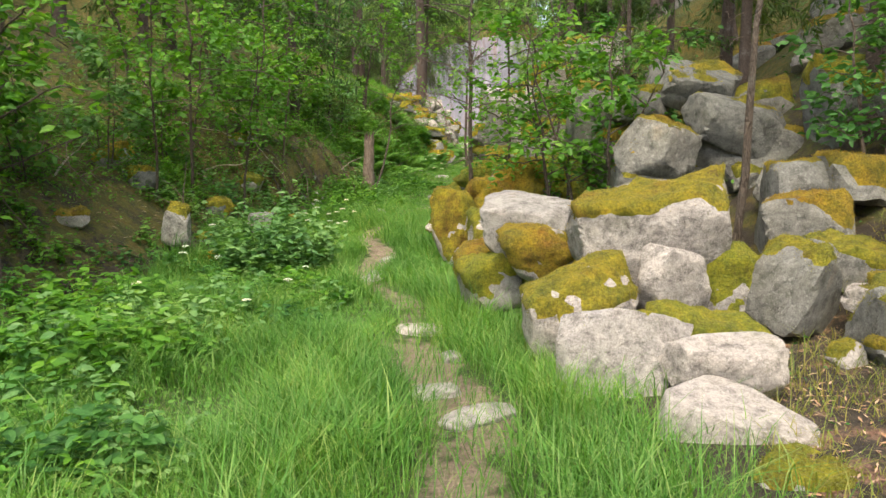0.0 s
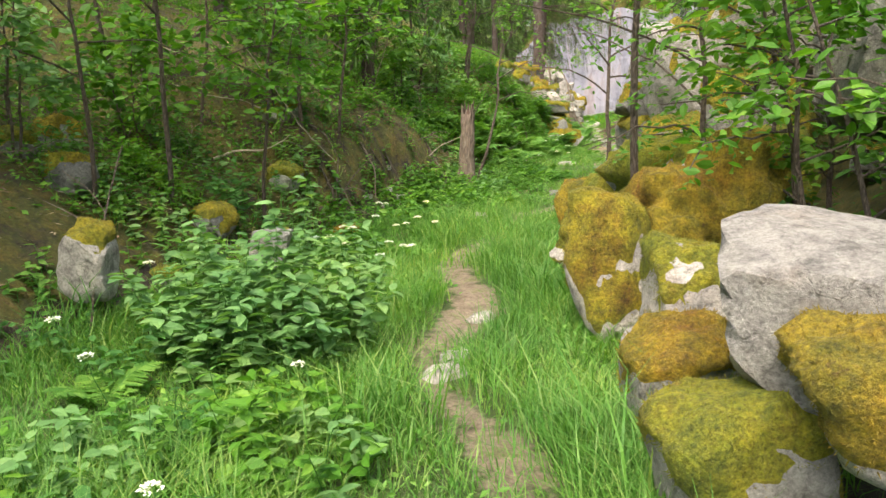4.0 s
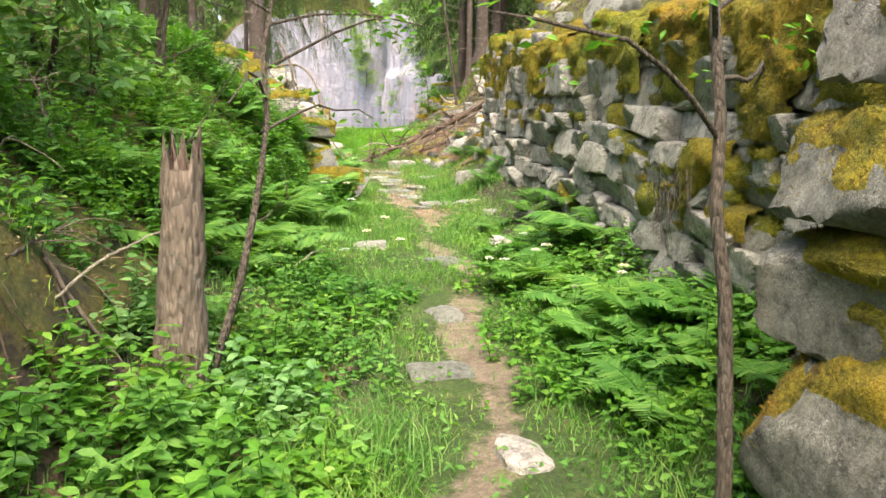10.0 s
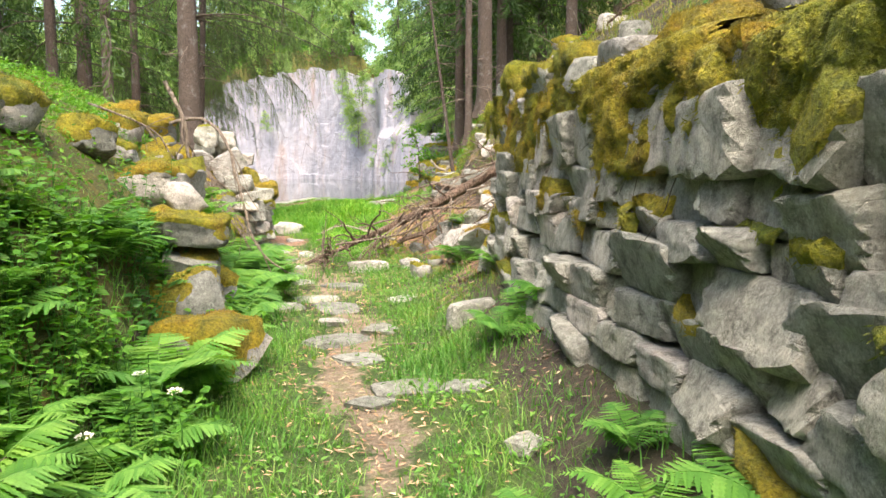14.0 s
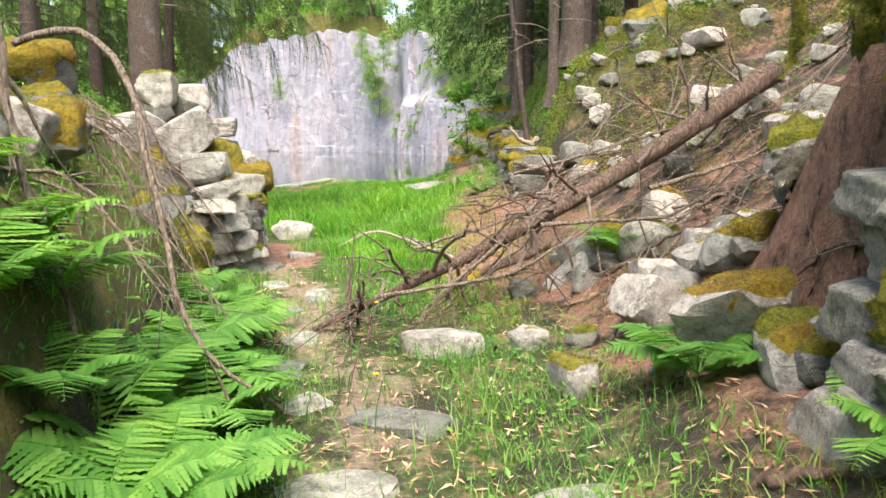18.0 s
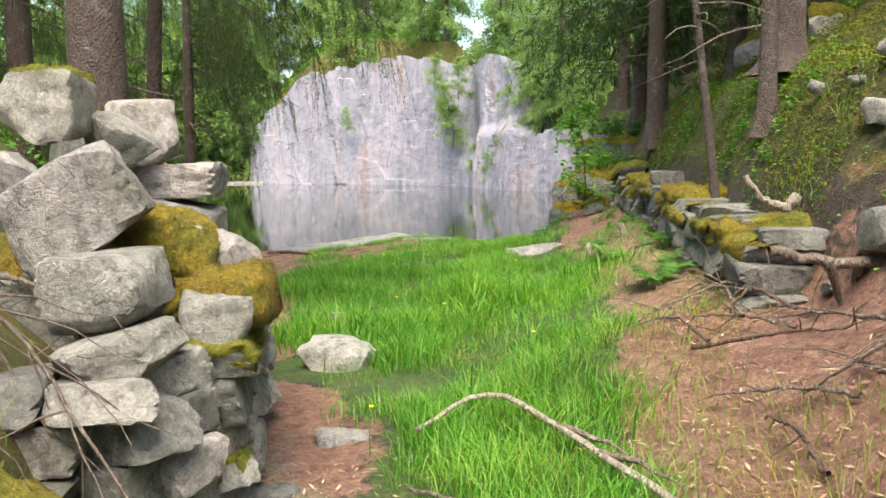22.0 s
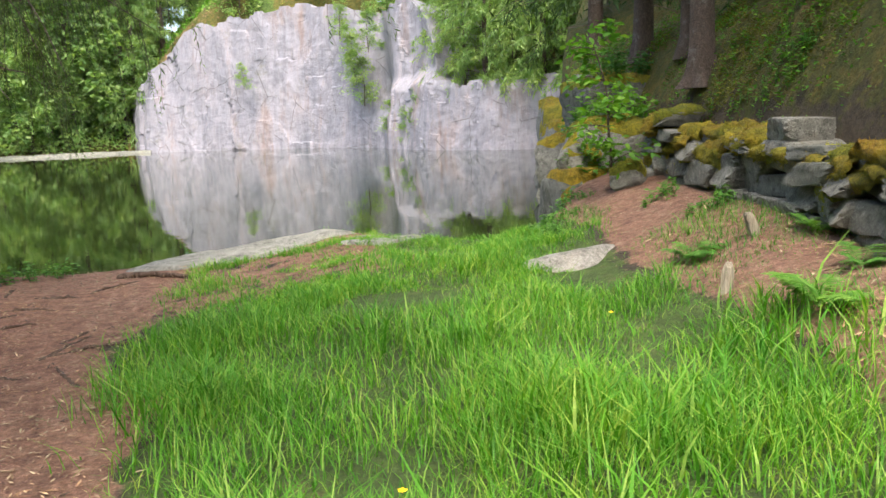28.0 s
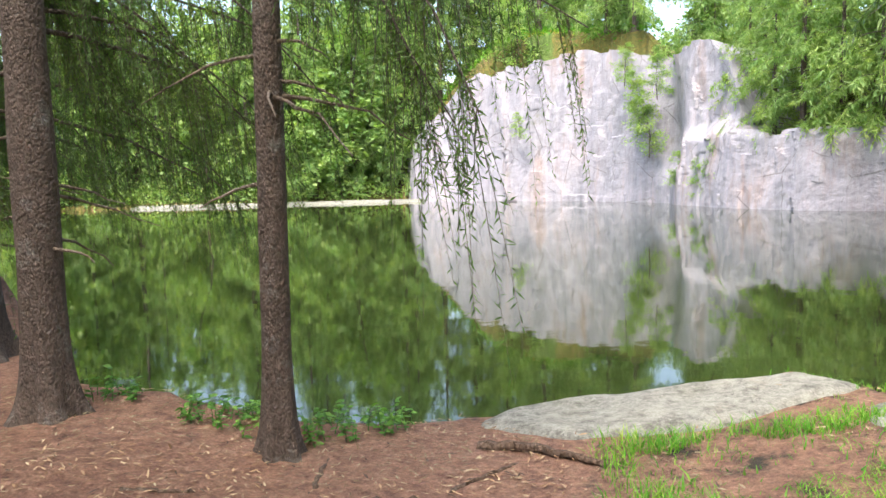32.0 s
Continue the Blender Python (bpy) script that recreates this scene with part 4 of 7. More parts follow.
def spruce(name, label, x, y, h, r, seed, first, reach, whorls, mat=None, fine=1.0, lean=(0, 0), dead=10, z=None, group="", sides=14, fall=0.5, needle=1.0, side=None, near=False, curtain=0):
    """A spruce: tapered trunk with flared foot, bare dead twigs below, drooping needle sprays above `first` metres."""
    rng = np.random.default_rng(seed)
    root = tagged(new(name), label, "tree", group)
    root.location = (x, y, (gz(x, y) if z is None else z) - 0.06)
    zs = np.concatenate([np.linspace(0, 4.5, 90 if sides >= 12 else 12)[:-1], np.linspace(4.5, h, 16)])
    axis = np.stack([lean[0] * zs, lean[1] * zs, zs], 1)
    rad = r * (1 - 0.93 * zs / h) + r * 0.75 * np.exp(-zs / 0.16)
    tv, tf = tube(axis, rad, sides if sides < 12 else 24, 0.0, rng)
    if sides >= 12:
        out = tv - np.repeat(axis, 24, axis=0)
        ang = np.arctan2(out[:, 1], out[:, 0])
        butt = 0.30 * np.exp(-tv[:, 2] / 0.22) * np.sin(ang * 5 + seed)
        tv = tv + out * (0.018 * fbm(tv * (1, 1, 1.6) + seed, 22.0, 3) + 0.07 * fbm(tv + seed, 3.0, 2) + butt)[:, None]
    part("trunk", mesh_of("trunk", tv, tf, M_BARK), root, "scaly grey-brown bark")
    for k in range(dead):
        zz = rng.uniform(min(0.9, first * 0.4), max(first, 1.2))
        b = rng.uniform(0, 6.28)
        ln = rng.uniform(0.3, 1.0)
        st = (lean[0] * zz + math.cos(b) * r * 0.7, lean[1] * zz + math.sin(b) * r * 0.7, zz)
        part("dead_branch", mesh_of("dead_branch", *tube(bend(st, (math.cos(b), math.sin(b), -0.1), ln, 0.2, 6, rng), np.linspace(0.012, 0.003, 6), 5), M_DEAD), root, "bare dead twig")
    wood, lv = [], []
    for k in range(whorls + curtain):
        s = (k + rng.random()) / whorls if k < whorls else rng.uniform(0, 2.0 / (h - first))
        zz = first + (h - first) * s
        for c in range(rng.integers(2, 5) if k < whorls else 1):
            b = rng.uniform(0, 6.28) if side is None or s > 0.45 else side + rng.normal(0, 0.9)
            ln = reach * (1.05 - s) ** 0.8 * rng.uniform(0.6, 1.15)
            br = bend((lean[0] * zz, lean[1] * zz, zz), (math.cos(b), math.sin(b), 0.05), ln, fall * rng.uniform(0.5, 1.2), 8, rng, 0.02)
            wood.append(tube(br, np.linspace(0.02, 0.004, 8) * (0.4 + ln / 4), 4))
            close = near and zz < 4.6
            m = max(4, int(ln * (30 if close else 13)))
            q = rng.uniform(0.15, 1.0, m)
            base = np.stack([np.interp(q, np.linspace(0, 1, 8), br[:, e]) for e in range(3)], 1)
            wing = rng.choice([-1, 1], m)[:, None] * np.array([-math.sin(b), math.cos(b), 0])
            tw = wing * rng.uniform(0.1, 0.5, m)[:, None] + np.array([math.cos(b), math.sin(b), 0]) * 0.3 + np.array([0, 0, -1]) * rng.uniform(0.2, 1.1, m)[:, None]
            tl = rng.uniform(0.2, 0.5, m) * min(1, 0.4 + ln / 3)
            if close:
                m2 = 46
                tw = tw * (0.6, 0.6, 1) + np.array([0, 0, -0.35])
                tl = tl * 1.5
                e = np.linspace(0.0, 1, m2)[None, :, None]
                p = (base[:, None] + tw[:, None] * tl[:, None, None] * e + np.array([0, 0, -0.14]) * e ** 2).reshape(-1, 3)
                aim = np.repeat(tw, m2, axis=0) * 0.6 + rng.normal(0, 0.62, p.shape)
                lv.append(scatter(LEAF_N, p, aim, rng.uniform(0.028, 0.054, len(p)), rng, 1.0))
                limb = [wood.pop()]
                for a_, w_, l_ in zip(base, tw, tl):
                    limb.append(tube(np.stack([a_, a_ + w_ * l_ * 0.5 + (0, 0, -0.035), a_ + w_ * l_ + (0, 0, -0.14)]), (0.002, 0.0015, 0.0008), 3))
                part("branch", mesh_of("branch", *join(limb), M_TWIG), root)
                continue
            for e in np.linspace(0.08, 1, 5 if fine > 1 else 3):
                p = base + tw * (tl * e)[:, None]
                aim = tw + rng.normal(0, 0.5, tw.shape)
                lv.append(scatter(LEAF_N, p + rng.normal(0, 0.02, p.shape), aim, rng.uniform(0.12, 0.22, m) * needle, rng, 1.0))
    if wood:
        tagged(part("branchwork", mesh_of("branchwork", *join(wood), M_TWIG), root), kind="stuff")
        part("crown", mesh_of("crown", *join(lv), mat or M_NEEDLE, False), root, "drooping dark green needle sprays")
    return root


# ---- pond edge trees ----
spruce("spruce_tree", "thick spruce trunk with grey scaly bark behind the stone heap", -0.78, 33.7, 17, 0.235, 101, 3.5, 3.2, 26, dead=12, fine=1.3, z=0.4, near=True, curtain=8, side=0.9)
spruce("spruce_tree", "thin bare spruce trunk at the water's edge with roots", -1.08, 39.2, 13, 0.085, 105, 2.7, 1.6, 26, dead=10, fine=1.8, lean=(0.012, 0), fall=0.62, side=0.1, near=True, curtain=10, mat=M_SPRAY)
spruce("spruce_tree", "brown spruce trunk with grey lichen foot on the bank", -2.47, 39.4, 15, 0.132, 107, 2.1, 1.8, 26, dead=8, fine=1.7, fall=0.6, side=1.0, near=True, curtain=8, mat=M_SPRAY)
spruce("spruce_tree", "rough spruce trunk with knobs beside the trail's end", -0.77, 35.1, 14, 0.082, 109, 5.5, 2.0, 20, dead=3, fine=1.2, lean=(0.05, 0))
spruce("spruce_tree", "thick brown spruce trunk with a mossy foot", -3.95, 40.9, 17, 0.235, 111, 1.9, 2.4, 36, dead=8, fine=1.3, fall=0.6, near=True, curtain=8, mat=M_SPRAY)
spruce("spruce_tree", "dark spruce trunk with low green branches on the mossy slope", 6.3, 39.8, 15, 0.14, 113, 3.4, 2.6, 30, dead=8, fine=1.3)
spruce("spruce_tree", "thin leaning dead trunk on the slope", 4.75, 34.4, 7, 0.045, 115, 6.0, 0.6, 2, dead=16, lean=(-0.14, 0.0))
spruce("spruce_tree", "slender grey trunk on the mossy slope", 4.93, 33.9, 12, 0.085, 117, 5.5, 2.0, 16, dead=10, fine=1.2)
spruce("spruce_tree", "red-brown spruce trunk on the slope", 5.5, 34.6, 16, 0.18, 119, 5.5, 2.6, 18, dead=8, fine=1.2)
spruce("spruce_tree", "dense dark spruce beside the pond", 7.2, 42.8, 14, 0.15, 121, 1.4, 2.8, 46, dead=2, fine=1.3)
spruce("spruce_tree", "dense spruce with low branches over the water", 8.4, 47.0, 15, 0.16, 123, 1.0, 3.2, 46, dead=2, fine=1.2, needle=1.2)
spruce("spruce_tree", "dark spruce trunk in the shade of the slope", 6.6, 36.8, 15, 0.14, 124, 3.0, 2.6, 26, dead=6, fine=1.1)
spruce("spruce_tree", "dark spruce trunk higher on the slope", 7.6, 39.6, 15, 0.15, 125, 2.2, 2.6, 28, dead=6, fine=1.1)
spruce("spruce_tree", "dark slim spruce trunk behind the stone heap", -2.4, 34.6, 15, 0.13, 126, 3.6, 2.6, 22, dead=8, fine=1.1)
spruce("spruce_tree", "dark spruce trunk behind the bank", -3.8, 36.4, 16, 0.15, 127, 2.8, 2.8, 26, dead=8, fine=1.1)

slope_kinds = []
for x, y, s in ((5.6, 9.5, 0.8), (6.8, 12.0, 0.9), (5.0, 14.2, 0.75), (7.2, 7.0, 0.9), (4.6, 17.5, 0.7), (5.6, 20.5, 0.8), (5.0, 24.0, 0.75), (4.7, 8.6, 0.6), (5.2, 5.8, 0.7), (4.0, 11.4, 0.6), (3.1, 11.0, 0.45), (3.7, 9.9, 0.5), (2.4, 10.4, 0.4), (4.2, 7.9, 0.5)):
    if len(slope_kinds) < 2:
        slope_kinds.append(spruce("spruce_tree", "spruce with dark low branches on the rubble slope", x, y, 13 * s, 0.15 * s, 150 + int(x * 10 + y), 2.6, 2.2, 18, fine=1.05, dead=6, sides=10, needle=1.2, group="slope spruces"))
    else:
        copy_thing(slope_kinds[int(y) % 2], pose(x, y, gz(x, y) - 0.06, 0, 0, 70 * x) @ Matrix.Diagonal((s / 0.85, s / 0.85, s / 0.85, 1)))

# ---- cliff ----
def cliff_material():
    m, t, p = shader("cliff_granite")
    tc = t.nodes.new("ShaderNodeNewGeometry")
    mp = t.nodes.new("ShaderNodeMapping")
    mp.inputs["Scale"].default_value = (1, 1, 0.28)
    t.links.new(tc.outputs["Position"], mp.inputs[0])
    n1 = node(t, "ShaderNodeTexNoise", Scale=0.55, Detail=8.0, Roughness=0.7)
    n2 = node(t, "ShaderNodeTexNoise", Scale=2.4, Detail=8.0, Roughness=0.75)
    for n in (n1, n2):
        t.links.new(mp.outputs[0], n.inputs["Vector"])
    col = ramp(t, n1.outputs["Fac"], [(0.30, (0.16, 0.16, 0.19)), (0.42, (0.22, 0.215, 0.255)), (0.54, (0.27, 0.255, 0.295)), (0.63, (0.265, 0.22, 0.23)), (0.74, (0.23, 0.155, 0.13))])
    col = blend(t, 0.8, col, ramp(t, n2.outputs["Fac"], [(0.34, grey(0.72)), (0.5, grey(1.0)), (0.62, grey(1.14))]), "MULTIPLY")
    mp2 = t.nodes.new("ShaderNodeMapping")
    mp2.inputs["Scale"].default_value = (1, 1, 0.13)
    t.links.new(tc.outputs["Position"], mp2.inputs[0])
    n3 = node(t, "ShaderNodeTexNoise", Scale=2.2, Detail=6.0, Roughness=0.7)
    t.links.new(mp2.outputs[0], n3.inputs["Vector"])
    run = ramp(t, n3.outputs["Fac"], [(0.34, grey(0.6)), (0.46, grey(1.0)), (0.60, grey(1.0)), (0.68, (1.2, 0.95, 0.85))])
    col = blend(t, 0.3, col, run, "MULTIPLY")
    mp3 = t.nodes.new("ShaderNodeMapping")
    mp3.inputs["Scale"].default_value = (0.6, 0.6, 0.55)
    mp3.inputs["Rotation"].default_value = (0.3, 0.25, 0)
    t.links.new(tc.outputs["Position"], mp3.inputs[0])
    vo = node(t, "ShaderNodeTexVoronoi", Scale=0.75, Randomness=1.0)
    vo.feature = "DISTANCE_TO_EDGE"
    t.links.new(mp3.outputs[0], vo.inputs["Vector"])
    broken = ramp(t, speck(t, 0.9, 5, 0.7, "World"), [(0.47, grey(0)), (0.56, grey(1))])
    line = ramp(t, vo.outputs["Distance"], [(0.0, grey(0.8)), (0.014, grey(0))])
    col = blend(t, math_node(t, "MULTIPLY", line, broken), col, (0.07, 0.066, 0.062))
    st = ramp(t, speck(t, 0.7, 8, 0.75, "World"), [(0.58, grey(0)), (0.70, grey(1))])
    col = blend(t, math_node(t, "MULTIPLY", st, 0.55), col, (0.12, 0.12, 0.06))
    t.links.new(col, p.inputs["Base Color"])
    p.inputs["Roughness"].default_value = 0.85
    bump(t, p, math_node(t, "ADD", n2.outputs["Fac"], speck(t, 6, 8, 0.7, "World")), 0.6, 0.12)
    return m


def build_cliff():
    xs = np.array([-6.2, -4.8, 0, 5.3, 7.6, 9.2, 10.5, 11.5, 14, 17, 22, 30])
    ys = np.array([95, 90.2, 87.2, 84, 81, 78, 74.5, 71, 67, 64, 61.5, 60])
    run = np.concatenate([[0], np.cumsum(np.hypot(np.diff(xs), np.diff(ys)))])
    nu, nv = 520, 140
    u = np.linspace(0, run[-1], nu)
    bx, by = np.interp(u, run, xs), np.interp(u, run, ys)
    tx, ty = np.gradient(bx), np.gradient(by)
    ln = np.hypot(tx, ty)
    nx_, ny_ = ty / ln, -tx / ln
    top = np.interp(bx, [-6.2, -5.3, -4.7, -3.2, -2.2, 0, 3.5, 5.3, 7.6, 9.2, 10.3, 10.75, 11.3, 12.5, 14.5, 18, 30], [2.8, 4.4, 5.4, 6.6, 7.9, 8.4, 8.9, 9.0, 8.5, 8.0, 8.2, 6.9, 3.7, 3.3, 3.5, 3.4, 3.0])
    top = top + 0.3 * fbm(np.stack([bx, by, by * 0], 1), 0.55, 3) + 0.45 * np.round(2.5 * fbm(np.stack([bx, by, by * 0 + 9], 1), 0.7, 2)) / 2.5
    v = np.linspace(-0.06, 1, nv)
    U, V = np.meshgrid(np.arange(nu), v)
    Z = top[U] * V
    P = np.stack([bx[U], by[U], Z], -1).reshape(-1, 3)
    r = np.random.default_rng(17)
    uu, zz = u[U].ravel(), Z.ravel()
    off = 0.7 * fbm(P * (1, 1, 0.3), 0.2, 2) + 0.10 * fbm(P * (1, 1, 0.7), 1.1, 3) + 0.03 * fbm(P, 4.0, 2) - 0.10 * zz
    cu, cz = r.uniform(0, run[-1], 90), r.uniform(-0.5, 9.5, 90)
    wu, wz = uu + 0.16 * fbm(P, 0.8, 2), zz + 0.14 * fbm(P + 30, 0.8, 2)
    best, cell = np.full(len(uu), 1e9), np.zeros(len(uu), int)
    for k in range(90):
        dd = np.abs(wu - cu[k]) * 1.35 + np.abs(wz - cz[k]) * 0.75
        near = dd < best
        best[near], cell[near] = dd[near], k
    ho, hu, hz = r.uniform(-0.035, 0.035, 90), r.normal(0, 0.022, 90), r.normal(0, 0.026, 90)
    off = off + ho[cell] + hu[cell] * (uu - cu[cell]) + hz[cell] * (zz - cz[cell])
    cuts = np.cumsum(r.uniform(1.2, 4.0, 30))
    step = r.uniform(-0.32, 0.32, 31)
    tall = r.uniform(3.0, 10.0, 31)
    sec = np.searchsorted(cuts, uu + 0.12 * np.sin(zz * 2.1) + 0.1 * zz)
    bulge = sstep(9.3, 10.4, bx[U].ravel()) * sstep(16, 13, bx[U].ravel()) * sstep(4.6, 3.4, zz + 0.5 * fbm(P, 0.7, 2) + 0.25 * np.abs(bx[U].ravel() - 11.2))
    gully = np.exp(-((bx[U].ravel() - 9.0 + 0.12 * (zz - 4)) / 0.55) ** 2) * sstep(1.0, 3.0, zz)
    off = off + 0.75 * bulge - 0.9 * gully + 0.4 * step[sec] * np.clip((tall[sec] - zz + 0.8 * fbm(P, 1.2, 3)) / 2.5, 0.1, 1.0)
    for k in range(9):
        a, ln_ = np.array([r.uniform(0, run[-1]), r.uniform(0, 9)]), r.uniform(0.6, 3.2)
        th = r.choice([1.45, 1.65, -0.35, 0.2, 0.7]) + r.normal(0, 0.12)
        al = (uu - a[0]) * math.cos(th) + (zz - a[1]) * math.sin(th)
        ac = np.abs(-(uu - a[0]) * math.sin(th) + (zz - a[1]) * math.cos(th) + 0.03 * np.sin(al * 5))
        off = off - 0.09 * np.clip(1 - ac / 0.08, 0, 1) * (np.abs(al) < ln_ / 2)
    P[:, 0] += (nx_[U].ravel()) * off
    P[:, 1] += (ny_[U].ravel()) * off
    i = (np.arange(nv - 1)[:, None] * nu + np.arange(nu - 1)[None]).ravel()
    f = np.stack([i, i + 1, i + nu + 1, i + nu], 1)
    last = (nv - 1) * nu + np.arange(nu)
    back = P[last] - np.stack([nx_, ny_, np.zeros(nu)], 1) * 6 + np.array([0, 0, -1.2])
    P2 = np.concatenate([P, back])
    b0 = nv * nu + np.arange(nu)
    f2 = np.stack([last[:-1], last[1:], b0[1:], b0[:-1]], 1)
    ob = new("cliff", mesh_of("cliff", P2, np.concatenate([f, f2]), cliff_material(), True, 28))
    return tagged(ob, "pale grey and pink quarry cliff with cracks above the pond", "cliff", kind="structure")


build_cliff()

# ---- far woods ----
# distant trees wear the paler leaf colour that stands for haze
far_kinds = [
    spruce("spruce_tree", "tall spruce in the far woods", -9, 98, 15, 0.2, 131, 0.8, 3.0, 52, mat=M_FAR_HAZY, fine=0.5, dead=0, group="far trees", sides=6, needle=2.2),
    spruce("spruce_tree", "tall dark spruce in the far woods", -14, 96, 17, 0.2, 133, 1.0, 3.2, 54, mat=M_FAR_HAZY, fine=0.5, dead=0, group="far trees", sides=6, needle=2.2),
    sapling("broadleaf_tree", "leafy broadleaf tree in the far woods", -18, 93, 10, 0.12, 135, 34, 0.42, 26, first=0.1, mat=M_FAR_HAZY, group="far trees", spread_=0.4, split=False),
    sapling("broadleaf_tree", "low leafy tree at the far shore", -11, 92, 6, 0.08, 137, 30, 0.30, 26, first=0.04, mat=M_FAR_HAZY, group="far trees", spread_=0.5, split=False),
]

mid_kinds = [
    spruce("spruce_tree", "spruce in the forest beside the trail", -9, 30, 14, 0.15, 141, 1.6, 2.6, 26, fine=1.05, dead=0, group="forest trees", sides=8, needle=1.5),
    spruce("spruce_tree", "dark spruce in the forest beside the trail", -10, 27, 15, 0.17, 143, 2.4, 2.6, 24, fine=1.05, dead=0, group="forest trees", sides=8, needle=1.5),
    sapling("broadleaf_tree", "young leafy tree in the forest beside the trail", -8, 24, 7, 0.06, 145, 26, 0.14, 26, first=0.12, mat=M_LEAF, group="forest trees", spread_=0.42, split=False),
]


def plant(ob, x, y, s, turn, z=None):
    return copy_thing(ob, pose(x, y, (gz(x, y) if z is None else z) - 0.1, 0, 0, turn) @ Matrix.Diagonal((s, s, s, 1)))


rng = np.random.default_rng(77)
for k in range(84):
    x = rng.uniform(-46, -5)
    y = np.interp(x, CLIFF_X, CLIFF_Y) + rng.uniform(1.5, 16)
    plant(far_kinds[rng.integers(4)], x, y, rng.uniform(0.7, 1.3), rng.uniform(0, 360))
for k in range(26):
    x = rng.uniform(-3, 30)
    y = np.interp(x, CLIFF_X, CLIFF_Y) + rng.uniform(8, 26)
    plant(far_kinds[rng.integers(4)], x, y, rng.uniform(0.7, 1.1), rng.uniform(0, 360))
for k in range(26):
    y = rng.uniform(20, 66)
    x = rng.uniform(8, 18) + max(0, y - 45) * 0.5
    plant(mid_kinds[rng.integers(2)] if y < 50 else far_kinds[rng.integers(2)], x, y, rng.uniform(0.7, 1.1), rng.uniform(0, 360))
for k in range(40):
    y = rng.uniform(4, 60)
    x = -rng.uniform(5.2, 13) - 3.5 * (y < 27)
    if y > 38:
        x = min(x, np.interp(y, SHORE_Y[:6][::-1], SHORE_X[:6][::-1]) - 1)
    plant(mid_kinds[rng.integers(3)], x, y, rng.uniform(0.6, 1.0), rng.uniform(0, 360))
for x, y, s in ((-3.0, 16.6, 0.7),):
    plant(mid_kinds[int(y) % 2], x, y, s, 60 * y)
for x, y, s in ((7.0, 37.4, 0.8), (7.9, 35.4, 0.9), (7.0, 41.2, 0.75), (8.3, 38.4, 0.9)):
    plant(mid_kinds[1], x, y, s, 70 * y)
for y in (5.5, 14.2, 16.4, 18.5, 20.8):
    plant(mid_kinds[rng.integers(2)], -rng.uniform(6.6, 7.4) + 0.06 * y, y, rng.uniform(0.7, 0.9), rng.uniform(0, 360))
for x, y, s in ((-6.5, 43.0, 0.9), (-8.0, 45.0, 1.0), (-7.2, 40.0, 0.9), (-9.2, 46.0, 1.0), (-5.8, 39.2, 0.85), (-8.6, 41.5, 1.0)):
    plant(mid_kinds[int(y) % 2], x, y, s, 50 * x)


# ---- grass ----
def blades(name, label, n, box, keep, hmin, hmax, mat, seed, width=0.006, curl=0.5, low=None):
    rng = np.random.default_rng(seed)
    x, y = rng.uniform(box[0], box[1], n), rng.uniform(box[2], box[3], n)
    ok = rng.random(n) < keep(x, y)
    x, y = x[ok], y[ok]
    n = len(x)
    z = ground_z(x, y) - 0.02
    h = rng.uniform(hmin, hmax, n) * np.clip(0.7 + 0.9 * fbm(np.stack([x, y, x * 0], 1), 1.3, 3), 0.25, 1.4)
    if low:
        h = h * low(y)
    a = rng.uniform(0, 6.28, n)
    dx, dy = np.cos(a), np.sin(a)
    b = curl * rng.uniform(0.2, 1.2, n) * h
    w = width * rng.uniform(0.6, 1.4, n)
    base = np.stack([x, y, z], 1)
    s = np.stack([-dy, dx, np.zeros(n)], 1) * w[:, None]
    mid = base + np.stack([dx * b * 0.3, dy * b * 0.3, h * 0.6], 1)
    tip = base + np.stack([dx * b, dy * b, h], 1)
    v = np.stack([base - s, base + s, mid + s * 0.8, mid - s * 0.8, tip], 1).reshape(-1, 3)
    o = np.arange(n) * 5
    q = np.stack([o, o + 1, o + 2, o + 3], 1)
    t3 = np.stack([o + 3, o + 2, o + 4], 1)
    return tagged(new(name, mesh_of(name, v, [q, t3], mat, False)), label, "grass", kind="stuff")


def turf_keep(x, y):
    tr, tu, li = cover_masks(x, y)
    return np.clip(tu * 1.2 - tr * 2.0, 0, 1)


blades("grass", "long fresh green grass along the trail", 190000, (-3.0, 1.7, 1.8, 14), lambda x, y: np.clip(turf_keep(x, y) + 0.12 * (y < 8), 0, 1), 0.06, 0.34, M_GRASS, 1, 0.0028, 1.2)
blades("grass", "short green grass beside the trail", 170000, (-1.8, 2.5, 13, 30), lambda x, y: np.clip(turf_keep(x, y) * (0.75 + 0.8 * fbm(np.stack([x, y, x * 0], 1), 1.2, 2)) + 0.12, 0, 1), 0.04, 0.20, M_GRASS, 2, 0.003, 1.2)


